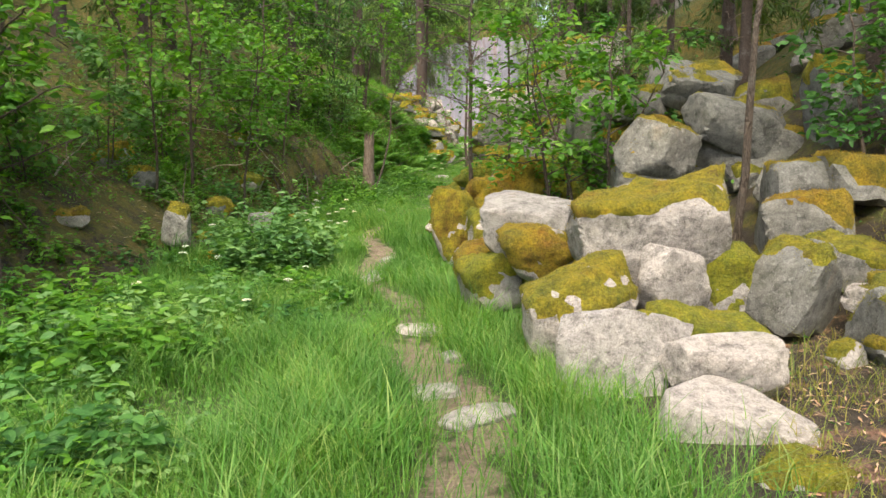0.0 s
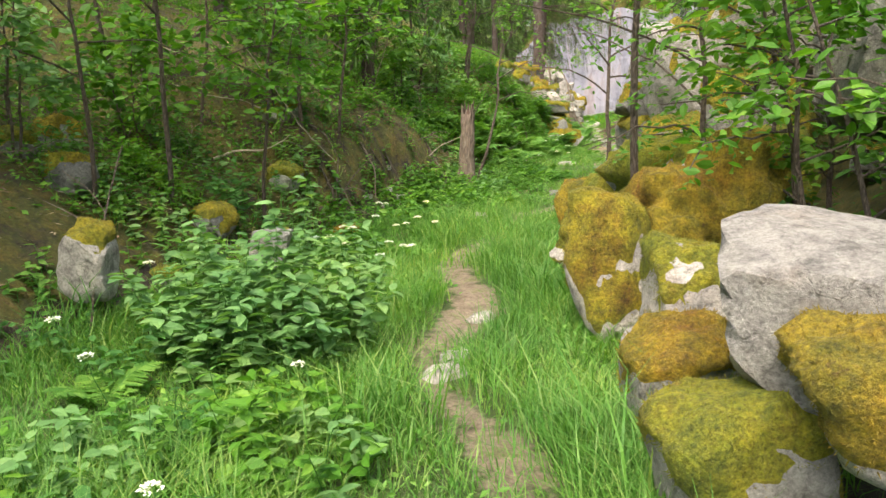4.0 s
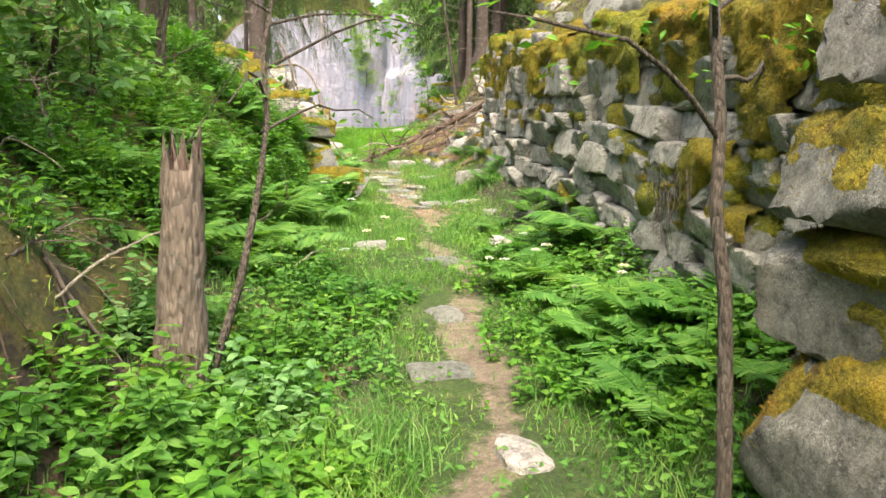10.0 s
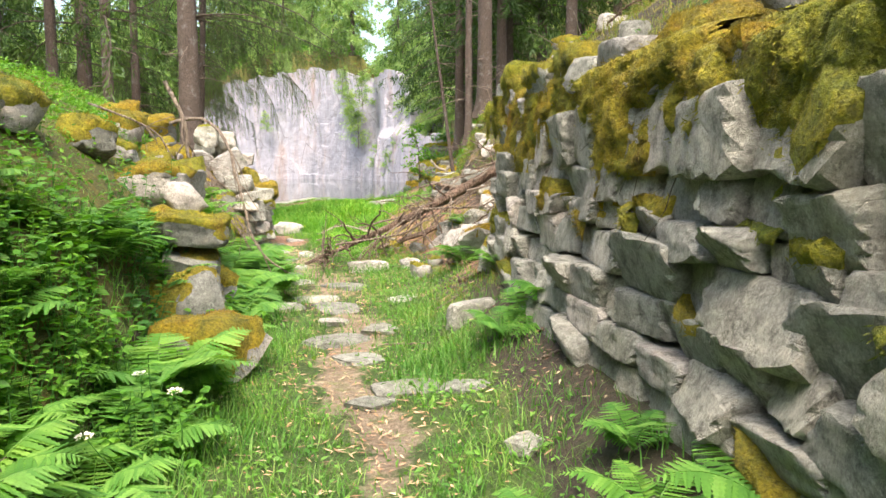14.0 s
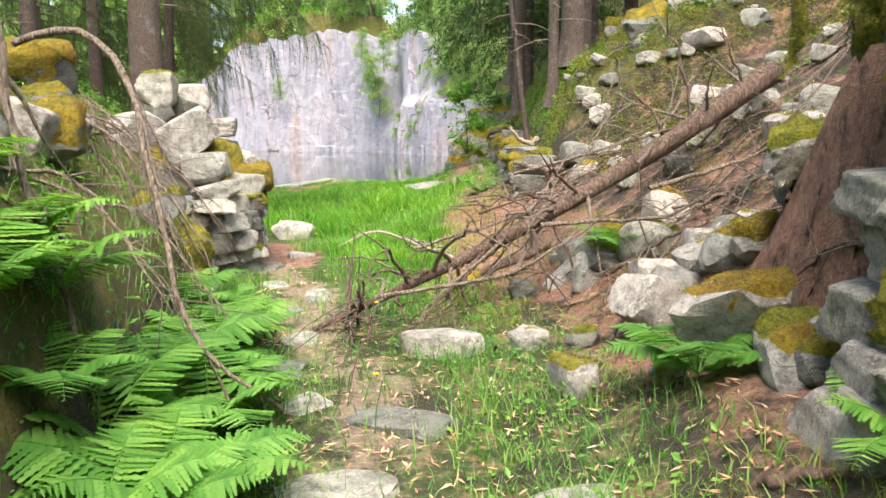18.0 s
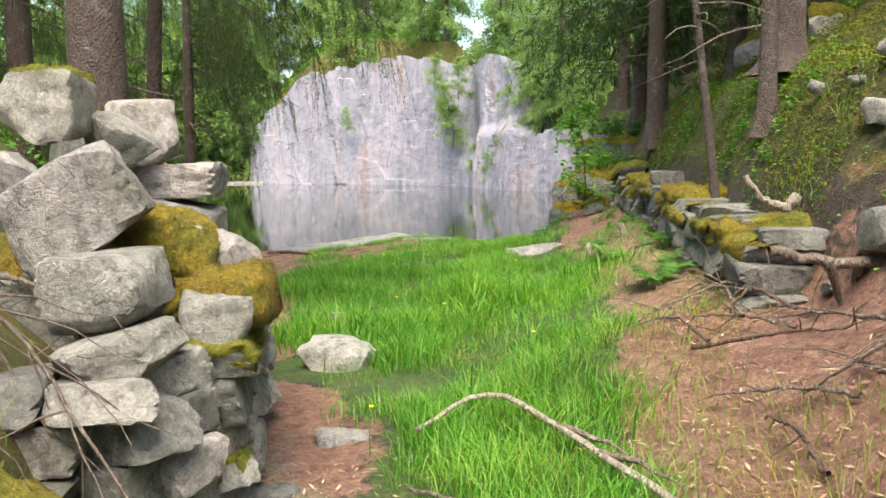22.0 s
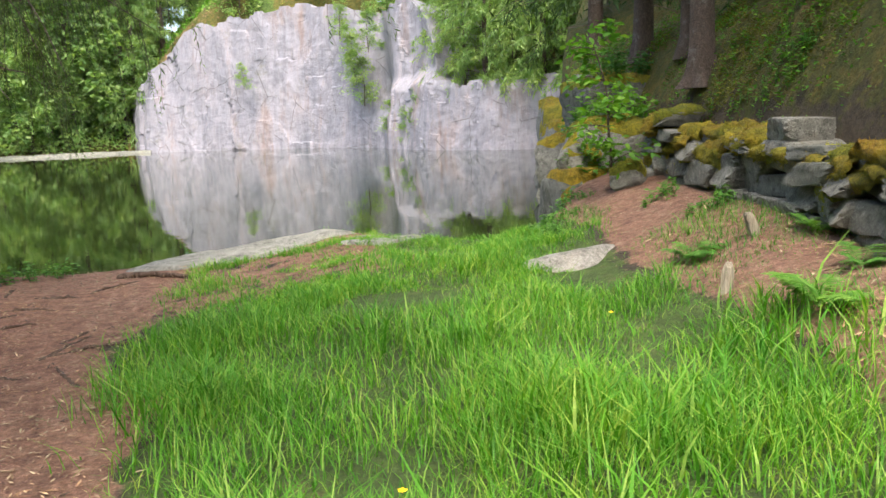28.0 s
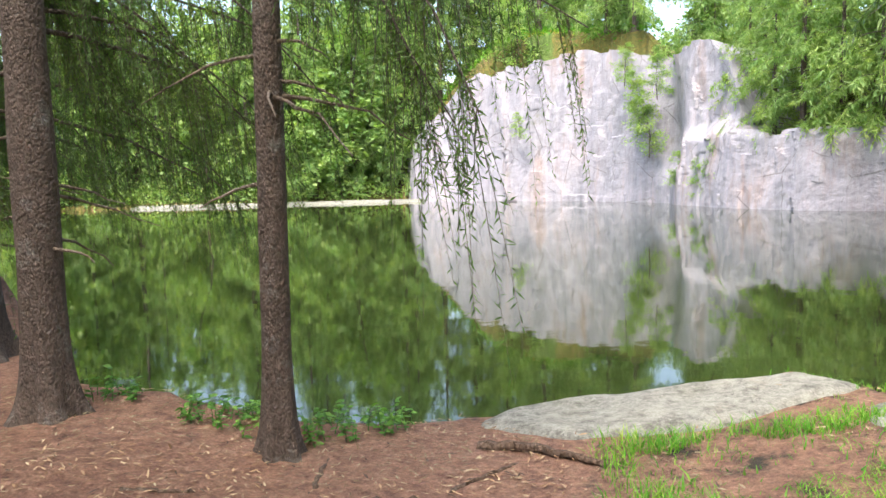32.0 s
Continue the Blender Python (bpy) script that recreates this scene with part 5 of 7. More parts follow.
def lawn_keep(x, y):
    lf = np.interp(y, [29, 31, 32, 33, 34.5, 36, 38, 39.6], [1.7, 1.35, 1.05, 0.85, 0.6, 0.4, 0.45, 0.85])
    rt = np.interp(y, [29, 30.2, 31, 32.1, 34, 35.5, 36.8, 38.5], [2.2, 2.25, 2.4, 2.85, 3.35, 3.65, 3.8, 4.25])
    w = 0.5 * fbm(np.stack([x, y, x * 0 + 3], 1), 1.8, 4)
    k = sstep(-0.25, 0.45, x - lf + w) * sstep(0.35, -0.4, x - rt + w) * sstep(28.9, 29.8, y) * (y < np.interp(x, SHORE_X, SHORE_Y) + 0.1)
    n = fbm(np.stack([x, y, x * 0], 1), 1.3, 3)
    wet = np.exp(-((x - 1.9 - 0.12 * np.sin(y * 2)) / 0.4) ** 2) * sstep(31.5, 33, y) * sstep(38, 36.5, y)
    bare = sstep(2.2, 1.4, x) * sstep(38.2, 38.9, y) + sstep(2.6, 2.3, x) * sstep(39.2, 39.5, y)
    return np.clip(k * (0.8 + 1.3 * n) - 0.55 * wet * (0.5 - n), 0, 1) * np.clip(1 - 0.7 * bare, 0, 1) * np.interp(y, [36, 37.5, 39], [1, 0.8, 0.6])


blades("grass", "bright green meadow grass in the clearing by the pond", 170000, (0, 4.4, 28, 40.5), lawn_keep, 0.08, 0.28, M_LAWN, 3, 0.003, 1.2, lambda y: np.interp(y, [29, 31, 36, 37.3, 38.4, 40], [0.6, 0.9, 1, 0.6, 0.4, 0.35]))


# ---- ferns ----
def pinna_shape(n=7, w=0.13):
    ys = np.linspace(0, 1, n)
    mid = np.stack([np.zeros(n), ys, np.zeros(n)], 1)
    ww = w * (1.04 - ys) ** 0.6
    lf = np.stack([-ww, np.minimum(ys + 0.10, 1.0), np.full(n, 0.012)], 1)
    dip = np.stack([-ww[:-1] * 0.5, ys[:-1] + 0.17, np.full(n - 1, 0.006)], 1)
    v = np.concatenate([mid, lf, lf * (-1, 1, 1), dip, dip * (-1, 1, 1)])
    f = []
    for k in range(n - 1):
        a, b, c = n + k, 3 * n + k, n + k + 1
        f += [(k, b, a), (k, k + 1, b), (k + 1, c, b)]
        a, b, c = 2 * n + k, 4 * n - 1 + k, 2 * n + k + 1
        f += [(k, a, b), (k, b, k + 1), (k + 1, b, c)]
    return v, np.array(f)


PINNA = pinna_shape()


def frond_mesh(seed, ln=0.7):
    rng = np.random.default_rng(seed)
    n = 26
    s = np.linspace(0, 1, n)
    spine = np.stack([np.zeros(n), s * ln * 0.9, ln * (0.85 * s - 0.62 * s ** 2.2)], 1)
    at, aim, size = [], [], []
    for k in range(3, n):
        wide = ln * 0.30 * math.sin(min(1, (1.03 - s[k]) * 1.5) * 1.57) * min(1, 0.35 + s[k] * 2.2)
        for sd in (-1, 1):
            at.append(spine[k])
            aim.append((sd * 0.94, 0.36 + rng.normal(0, 0.05), -0.16 + rng.normal(0, 0.06)))
            size.append(wide * rng.uniform(0.9, 1.08))
    lf = scatter(PINNA, at, aim, size, rng, 0.1)
    sp, sf = tube(spine, np.linspace(0.006, 0.0015, n), 3)
    return mesh_of("frond", np.concatenate([sp, lf[0]]), [sf, lf[1] + len(sp)], M_FERN, False)


FRONDS = [frond_mesh(s, l) for s, l in ((1, 0.8), (2, 0.65), (3, 0.72))]


def fern(x, y, size=1.0, n=8, seed=0, label="lush green fern with arching fronds", z=None, face=None):
    rng = np.random.default_rng(seed)
    root = tagged(new("fern"), label, "fern", "ferns")
    root.location = (x, y, gz(x, y) if z is None else z)
    for k in range(n):
        ob = part("frond", FRONDS[rng.integers(3)], root)
        turn = (face if face is not None else 0) + (rng.uniform(-80, 80) if face is not None else 360 * k / n + rng.uniform(-15, 15))
        sc = 0.78 * size * rng.uniform(0.75, 1.15)
        ob.matrix_basis = pose(0, 0, 0, rng.uniform(-5, 18), rng.uniform(-10, 10), turn) @ Matrix.Diagonal((sc, sc, sc, 1))
    return root


k = 0
for x, y, s in ((0.9, 17.9, 0.95), (1.25, 18.6, 0.9), (1.0, 16.2, 0.8), (0.75, 15.4, 0.8), (1.35, 20.0, 0.6), (1.1, 15.9, 0.7), (0.12, 25.0, 1.25), (0.0, 25.8, 1.25), (0.35, 26.3, 1.1), (0.35, 27.2, 1.0), (0.12, 24.1, 1.1), (1.75, 18.2, 1.1), (1.95, 19.3, 1.0)):
    fern(x, y, s, 8, 300 + k)
    k += 1
for x, y, s in ((-0.6, 22.6, 0.8), (-0.9, 21.4, 0.8), (-1.2, 20.3, 0.7), (2.6, 24.3, 0.8), (2.2, 22.6, 0.6), (3.2, 27.6, 0.8), (3.6, 33.2, 0.6), (3.8, 34.8, 0.6), (4.1, 36.4, 0.5), (-1.6, 19.2, 0.7), (-1.9, 8.4, 0.6), (-2.3, 7.8, 0.6)):
    fern(x, y, s, 7, 300 + k)
    k += 1


# ---- undergrowth ----
def herb(x, y, r, h, seed, leaf=0.09, n=60, mat=None, label="clump of broad-leaved green herbs", z=None, category="plant"):
    """A low clump: upright stems, each with pairs of broad leaves."""
    rng = np.random.default_rng(seed)
    root = tagged(new("herb_clump"), label, category, "undergrowth")
    z0 = gz(x, y) if z is None else z
    root.location = (x, y, z0)
    lv, st = [], []
    for k in range(n):
        a, q = rng.uniform(0, 6.28), math.sqrt(rng.random()) * r
        px, py = q * math.cos(a), q * math.sin(a)
        pz = gz(x + px, y + py) - z0 if z is None else 0
        hh = h * rng.uniform(0.5, 1.1) * (1.1 - 0.5 * q / r)
        stem = bend((px, py, pz - 0.02), (rng.normal(0, 0.25), rng.normal(0, 0.25), 1), hh, 0.08, 5, rng)
        st.append(tube(stem, np.linspace(0.004, 0.002, 5), 3))
        m = max(4, int(hh / 0.05))
        e = np.repeat(np.linspace(0.3, 1, m), 2)
        at = np.stack([np.interp(e, np.linspace(0, 1, 5), stem[:, c]) for c in range(3)], 1)
        b = np.arange(2 * m) * 1.57 + (np.arange(2 * m) // 2) * 1.3 + rng.uniform(0, 6)
        aim = np.stack([np.cos(b), np.sin(b), rng.uniform(-0.4, 0.35, 2 * m)], 1)
        lv.append(scatter(LEAF_A, at, aim, leaf * rng.uniform(0.6, 1.2, 2 * m), rng, 0.35))
    tagged(part("stalkwork", mesh_of("stalkwork", *join(st), M_DEEP), root), kind="stuff")
    part("foliage", mesh_of("foliage", *join(lv), mat or M_LEAF, False), root)
    return root


herb(-1.85, 8.7, 0.6, 0.95, 401, 0.105, 120, M_HERB, "tall clump of blue-green nettle-like herbs")
herb(-2.2, 10.8, 0.6, 0.55, 402, 0.10, 55, M_HERB)
herb(-2.4, 5.0, 0.7, 0.5, 403, 0.11, 60, M_LEAF, "broad bright green leaves at the foot of the shrubs")
herb(-3.0, 6.2, 0.8, 0.5, 404, 0.11, 70, M_LEAF)
herb(-0.5, 4.1, 0.3, 0.3, 405, 0.08, 22, M_LEAF)
herb(-2.9, 4.2, 0.7, 0.5, 406, 0.11, 60, M_DEEP)
rng = np.random.default_rng(9)
for k in range(46):
    y = rng.uniform(6, 24)
    xl = np.interp(y, KY, KL)
    x = xl + rng.uniform(-2.6, 0.35)
    herb(x, y, rng.uniform(0.3, 0.6), rng.uniform(0.25, 0.55), 420 + k, rng.uniform(0.05, 0.09), 26, M_LEAF if rng.random() < 0.6 else M_DEEP, "leafy green undergrowth on the bank")
for k in range(14):
    y = rng.uniform(13.5, 18.5)
    herb(np.interp(y, KY, KR) + rng.uniform(-0.75, -0.1), y, 0.3, 0.3, 480 + k, 0.06, 20, M_LEAF, "leafy green undergrowth at the wall's foot")

# ---- shrubs and saplings ----
for k, (x, y, h, st) in enumerate(((-3.6, 6.3, 3.4, 4), (-4.6, 7.6, 3.6, 4), (-5.4, 9.6, 3.4, 3), (-4.4, 5.6, 3.6, 4), (-4.6, 12.4, 3.4, 2), (-4.2, 15.2, 3.4, 2), (-3.6, 17.4, 3.6, 2), (-2.8, 19.2, 3.2, 2), (-2.1, 21.2, 3.0, 2))):
    sapling("shrub", "many-stemmed leafy shrub on the shaded bank", x, y, h, 0.03, 500 + k, 9, 0.12, 11, first=0.42, stems=st, mat=M_DEEP if k % 2 else M_LEAF, category="shrub", group="bank shrubs")
sapling("rowan_sapling", "young broadleaf sapling growing on a mossy boulder", 0.39, 10.4, 4.2, 0.03, 521, 16, 0.065, 18, first=0.3, z=0.42)
sapling("rowan_sapling", "young leafy sapling between mossy boulders", 0.95, 10.7, 4.0, 0.026, 523, 18, 0.065, 22, first=0.2)
sapling("rowan_sapling", "bushy young sapling behind the mossy boulders", 1.35, 11.2, 3.6, 0.022, 524, 16, 0.065, 22, first=0.15, stems=2)
sapling("rowan_sapling", "forked grey sapling in front of the wall", 0.42, 14.32, 3.4, 0.032, 525, 12, 0.055, 8, first=0.4, lean=(0.05, 0.05))
sapling("rowan_sapling", "crooked sapling stem beside the bank", -1.38, 15.85, 3.6, 0.024, 527, 12, 0.06, 12, first=0.4, lean=(0.3, 0.35))
sapling("rowan_sapling", "grey sapling on the rubble slope", 2.75, 7.4, 5.0, 0.045, 529, 10, 0.08, 8, first=0.6)
sapling("rowan_sapling", "leafy sapling leaning over the bank", -3.0, 13.2, 3.2, 0.025, 531, 12, 0.08, 18, first=0.35, lean=(-0.05, 0.1))
sapling("rowan_sapling", "leafy sapling on the dark bank", -3.4, 10.8, 3.6, 0.025, 533, 12, 0.11, 18, first=0.3, lean=(0.12, -0.1))
sapling("rowan_sapling", "small hazel at the pond's edge", 5.1, 39.6, 1.6, 0.02, 535, 12, 0.10, 14, first=0.15, mat=M_LEAF)


# ---- fallen tree ----
def fallen_tree():
    rng = np.random.default_rng(61)
    root = tagged(new("fallen_spruce"), "fallen dead spruce with bare branches lying across the slope", "fallen tree")
    a, b = np.array([0.98, 27.75, 0.10]), np.array([4.7, 28.2, 1.9])
    s = np.linspace(0, 1, 16)[:, None]
    line = a + (b - a) * s + np.array([0, 0, -0.12]) * np.sin(s * 3.14)
    part("trunk", mesh_of("trunk", *tube(line, np.linspace(0.02, 0.095, 16), 12, 0.1, rng), M_LOG), root, "peeling brown trunk")
    for k in range(52):
        q = rng.uniform(0.02, 0.95) if k < 30 else rng.uniform(0.02, 0.5)
        p = a + (b - a) * q + np.array([0, 0, -0.12 * math.sin(q * 3.14)])
        aim = np.array([rng.uniform(-1.0, 0.2), rng.uniform(-0.9, 0.5), rng.uniform(-0.6, 1.0)])
        ln = rng.uniform(0.4, 1.5) if k < 30 else rng.uniform(0.25, 0.7)
        br = bend(p, aim, ln, 0.25, 9, rng, 0.06)
        br[:, 0] = np.maximum(br[:, 0], 1.2 + 0.1 * br[:, 2])
        br[:, 2] = np.maximum(br[:, 2], ground_z(br[:, 0], br[:, 1]) + 0.02)
        ps = [tube(br, np.linspace(0.016, 0.004, 9), 5)]
        for e in range(rng.integers(2, 6)):
            j = rng.integers(3, 9)
            ps.append(tube(bend(br[j], aim + rng.normal(0, 0.6, 3), ln * 0.4, 0.3, 5, rng, 0.06), np.linspace(0.006, 0.002, 5), 4))
        part("branch", mesh_of("branch", *join(ps), M_LOG if k % 2 else M_DEAD), root, "bare dry branch")
    return root


fallen_tree()

blades("grass", "broad dark green grass tufts in the clearing", 16000, (0.3, 4.2, 28.5, 39), lambda x, y: lawn_keep(x, y) * (fbm(np.stack([x, y, x * 0 + 9], 1), 1.6, 2) > 0.05), 0.2, 0.42, M_LAWN, 4, 0.006, 1.3, lambda y: np.interp(y, [36, 37.3, 38.4, 40], [1, 0.6, 0.35, 0.25]))
blades("grass", "tall loose grass tufts along the trail", 14000, (-3.2, 1.4, 2.5, 14), lambda x, y: turf_keep(x, y) * (fbm(np.stack([x, y, x * 0 + 4], 1), 1.4, 2) > 0.0), 0.25, 0.5, M_GRASS, 5, 0.005, 1.4)

# dry straw-coloured grass on the rubble side
blades("dry_grass", "dry straw-coloured grass among the boulders", 9000, (1.7, 4.6, 2.6, 6.6), lambda x, y: (fbm(np.stack([x, y, x * 0 + 2], 1), 1.2, 2) > -0.15) * 0.8, 0.05, 0.22, M_DRYGRASS, 6, 0.003, 1.5)
blades("dry_grass", "dry yellow grass on the littered slope", 22000, (1.9, 5.6, 23, 33), lambda x, y: (fbm(np.stack([x, y, x * 0 + 2], 1), 1.0, 2) > -0.05) * 0.8, 0.05, 0.2, M_DRYGRASS, 7, 0.003, 1.5)
blades("dry_grass", "patchy yellow-green grass on the needle bank", 30000, (2.4, 5.2, 32, 40), lambda x, y: (fbm(np.stack([x, y, x * 0 + 2], 1), 1.1, 3) > 0.04) * 0.8, 0.03, 0.13, M_GRASS, 8, 0.003, 1.5)
blades("grass", "short bright grass tufts behind the rock shelf", 56000, (0.6, 3.9, 37.0, 40.3), lambda x, y: (fbm(np.stack([x, y, x * 0 + 7], 1), 1.8, 3) > -0.06) * sstep(0.6, 1.2, x - 0.3 * (38.6 - y)) * np.where(x < 2.4, sstep(39.5, 39.2, y), 1), 0.05, 0.15, M_LAWN, 9, 0.003, 1.3)

# broad-leaved herbs massed along the foot of the bank and of the wall
rng = np.random.default_rng(303)
for k in range(26):
    y = rng.uniform(3.2, 8.5)
    herb(rng.uniform(-3.0, -1.55) + 0.05 * y, y, rng.uniform(0.3, 0.5), rng.uniform(0.25, 0.5), 1300 + k, rng.uniform(0.06, 0.10), 30, (M_HERB, M_LEAF, M_DEEP)[k % 3], "mass of broad-leaved green herbs beside the trail")
for k in range(26):
    y = rng.uniform(9.5, 18)
    herb(np.interp(y, TY, TX) - rng.uniform(0.55, 1.3), y, rng.uniform(0.2, 0.4), rng.uniform(0.15, 0.35), 1340 + k, rng.uniform(0.05, 0.08), 20, (M_LEAF, M_FERN)[k % 2], "low green herbs at the foot of the bank")
for k in range(44):
    y = rng.uniform(13.3, 18.6)
    herb(float(wall_x(y)) - rng.uniform(0.15, 0.85), y, rng.uniform(0.2, 0.38), rng.uniform(0.2, 0.4), 1380 + k, rng.uniform(0.05, 0.08), 24, (M_LEAF, M_FERN)[k % 2], "fresh green herbs at the wall's foot")
for k, (x, y) in enumerate(((-1.35, 39.55), (-0.9, 39.6), (-1.6, 39.6), (-2.3, 39.7), (-0.6, 39.75), (4.3, 39.3), (4.7, 39.9), (5.0, 38.4), (4.9, 37.4), (3.9, 38.6))):
    herb(x, y, 0.22, 0.22, 1410 + k, 0.05, 22, M_FERN, "low green shrub at the water's edge")
for k, (x, y, z) in enumerate(((5.6, 41.0, 0.75), (6.1, 41.9, 1.2), (6.6, 43.2, 1.2), (7.3, 44.8, 1.4), (5.9, 41.2, 1.45), (6.5, 42.4, 2.1))):
    herb(x, y, 0.5, 0.5, 1430 + k, 0.09, 50, M_DEEP if k % 2 else M_LEAF, "dark leafy plants on the mossy rocks by the pond", z=z)
for k in range(9):
    fern(rng.uniform(1.9, 3.6), rng.uniform(8.2, 10.5), rng.uniform(0.6, 0.9), 7, 1450 + k, "dark fern in a hollow between the boulders")

for k, (x, y, h) in enumerate(((1.75, 8.9, 2.6), (2.3, 9.6, 2.4), (1.5, 9.7, 2.6), (3.9, 7.0, 1.8))):
    sapling("shrub", "leafy green bush between the boulders", x, y, h, 0.022, 560 + k, 9, 0.10, 14, first=0.2, stems=3, category="shrub", mat=M_DEEP if k % 2 else M_LEAF, group="boulder bushes")
for k in range(20):
    y = rng.uniform(8.5, 15)
    herb(np.interp(y, KY, KL) + rng.uniform(-1.2, 0.4), y, rng.uniform(0.3, 0.45), rng.uniform(0.3, 0.5), 1480 + k, rng.uniform(0.06, 0.09), 30, (M_LEAF, M_FERN, M_HERB)[k % 3], "bright leafy herbs on the bank")
for k in range(9):
    y = rng.uniform(33.2, 39.5)
    herb(float(np.interp(y, PW_Y, PW_X)) + rng.uniform(0.25, 0.7), y, 0.3, 0.25, 1520 + k, 0.05, 26, (M_LEAF, M_FERN)[k % 2], "low green plants on top of the low wall")
for k in range(7):
    y = rng.uniform(32.5, 38)
    fern(float(np.interp(y, PW_Y, PW_X)) - rng.uniform(0.15, 0.5), y, rng.uniform(0.35, 0.55), 6, 1540 + k, "small fern at the foot of the low wall")

# waist-high leafy bushes on the shaded bank
for k in range(9):
    y = 6.8 + k * 1.55 + rng.uniform(-0.3, 0.3)
    x = float(np.interp(y, KY, KL)) - rng.uniform(0.7, 1.9)
    sapling("bush", "waist-high bush with fresh green leaves on the bank", x, y, rng.uniform(0.9, 1.5), 0.012, 2000 + k, 7, rng.uniform(0.09, 0.12), 13, first=0.2, stems=3, category="shrub", mat=(M_LEAF, M_FERN, M_HERB)[k % 3], group="bank bushes", spread_=0.5, split=False)

blades("grass", "green grass at the foot of the mossy boulders", 16000, (-0.2, 1.9, 7.5, 13.2), lambda x, y: sstep(0.1, 0.35, x - np.interp(y, TY, TX)) * 0.9, 0.08, 0.3, M_GRASS, 12, 0.003, 1.2)
blades("grass", "thin grass between the herbs at the bank's foot", 18000, (-3.2, -0.8, 7.5, 19), lambda x, y: (fbm(np.stack([x, y, x * 0 + 6], 1), 1.1, 2) > 0.0) * sstep(-0.7, 0.1, x - np.interp(y, KY, KL)) * 0.8, 0.06, 0.22, M_LAWN, 13, 0.003, 1.3)


# ---- leafy cover on the slopes ----
def carpet(name, label, n, box, keep, leaf, height, mat, seed, clump=7, category="undergrowth"):
    """Low twiggy plants in clumps: leaves at random heights over the ground."""
    rng = np.random.default_rng(seed)
    x, y = rng.uniform(box[0], box[1], n), rng.uniform(box[2], box[3], n)
    ok = rng.random(n) < keep(x, y)
    x, y = x[ok], y[ok]
    hh = height * rng.uniform(0.35, 1.0, len(x)) * (0.8 + 0.6 * fbm(np.stack([x, y, x * 0], 1), 1.0, 2))
    x, y, hh = (np.repeat(a, clump) for a in (x, y, hh))
    r = leaf * 2.2
    x, y = x + rng.normal(0, r, len(x)), y + rng.normal(0, r, len(x))
    z = ground_z(x, y) + hh * rng.uniform(0.1, 1.0, len(x))
    aim = rng.normal(0, 1, (len(x), 3)) * (1, 1, 0.4) + (0, 0, 0.15)
    v, f = scatter(LEAF_B, np.stack([x, y, z], 1), aim, leaf * rng.uniform(0.6, 1.3, len(x)), rng, 0.5)
    return tagged(new(name, mesh_of(name, v, f, mat, False)), label, category, kind="stuff")


def left_keep(x, y):
    xl = np.interp(y, KY, KL)
    patch = fbm(np.stack([x, y, x * 0], 1), 0.7, 2)
    return sstep(0.25, -0.1, x - xl) * np.clip(0.55 + 1.1 * patch, 0, 1)


def right_keep(x, y):
    xr = np.where(y > 30, np.interp(y, PW_Y, PW_X) - 0.45, np.interp(y, KY, KR))
    patch = fbm(np.stack([x, y, x * 0 + 5], 1), 0.8, 2)
    return sstep(0.5, 0.9, x - xr) * np.clip(0.35 + 1.2 * patch, 0, 1)


carpet("bilberry", "dense low green bilberry and seedlings on the shaded bank", 6500, (-7, -0.5, 5, 21), lambda x, y: left_keep(x, y) * (fbm(np.stack([x, y, x * 0 + 8], 1), 0.8, 2) > 0.08), 0.045, 0.4, M_LEAF, 11)
carpet("bilberry", "deep green leafy cover on the shaded bank", 13000, (-8, -0.5, 2, 21), lambda x, y: left_keep(x, y) * np.maximum(sstep(8.5, 7, y), sstep(-0.45, -1.1, x - np.interp(y, KY, KL))), 0.06, 0.5, M_LEAF, 12)
carpet("bilberry", "low green plants on the mossy bank above the trail", 7000, (-5, 0.1, 20, 34), left_keep, 0.05, 0.25, M_LEAF, 13)
carpet("bilberry", "low bilberry and moss cover on the slope by the pond", 11000, (3.6, 9, 27, 46), lambda x, y: right_keep(x, y) * np.interp(y, [30, 34], [0.15, 1.0]), 0.05, 0.22, M_LEAF, 14)
carpet("moss_shoots", "green-gold moss shoots over the slope by the pond", 26000, (4.0, 8.5, 29.5, 43), lambda x, y: sstep(0.1, 0.3, x - np.interp(y, PW_Y, PW_X)) * (fbm(np.stack([x, y, x * 0 + 2], 1), 1.1, 3) > -0.1), 0.032, 0.12, M_MOSSY, 21, 7)
carpet("moss_shoots", "green-gold moss shoots on the shaded bank", 9000, (-6, -0.4, 7, 31), lambda x, y: sstep(0.1, -0.2, x - np.interp(y, KY, KL)) * (fbm(np.stack([x, y, x * 0 + 2], 1), 0.9, 3) > 0.0), 0.03, 0.07, M_MOSSY, 22, 7)
carpet("bilberry", "sparse green plants on the rubble slope", 2500, (2.0, 8, 3, 26), lambda x, y: 0.6 * right_keep(x, y), 0.05, 0.22, M_DEEP, 15)
carpet("heath", "bright green heath on top of the cliff", 5000, (-4, 26, 64, 100), lambda x, y: ((y - np.interp(x, CLIFF_X, CLIFF_Y)) > 2.8) * 1.0, 0.28, 0.7, M_LEAF, 16, 5)
# far-shore leaves share the haze-paled colour
carpet("bushes", "low leafy bushes along the far shore", 2600, (-40, -5, 86, 93), lambda x, y: ((y - np.interp(x, CLIFF_X, CLIFF_Y)) > 0.9) * 1.0, 0.32, 1.8, M_FAR_HAZY, 17, 8)
carpet("herbs", "small green herbs in the grass by the trail", 9000, (-2.8, 2.6, 3, 29), lambda x, y: 0.8 * turf_keep(x, y), 0.045, 0.14, M_FERN, 18, 6)
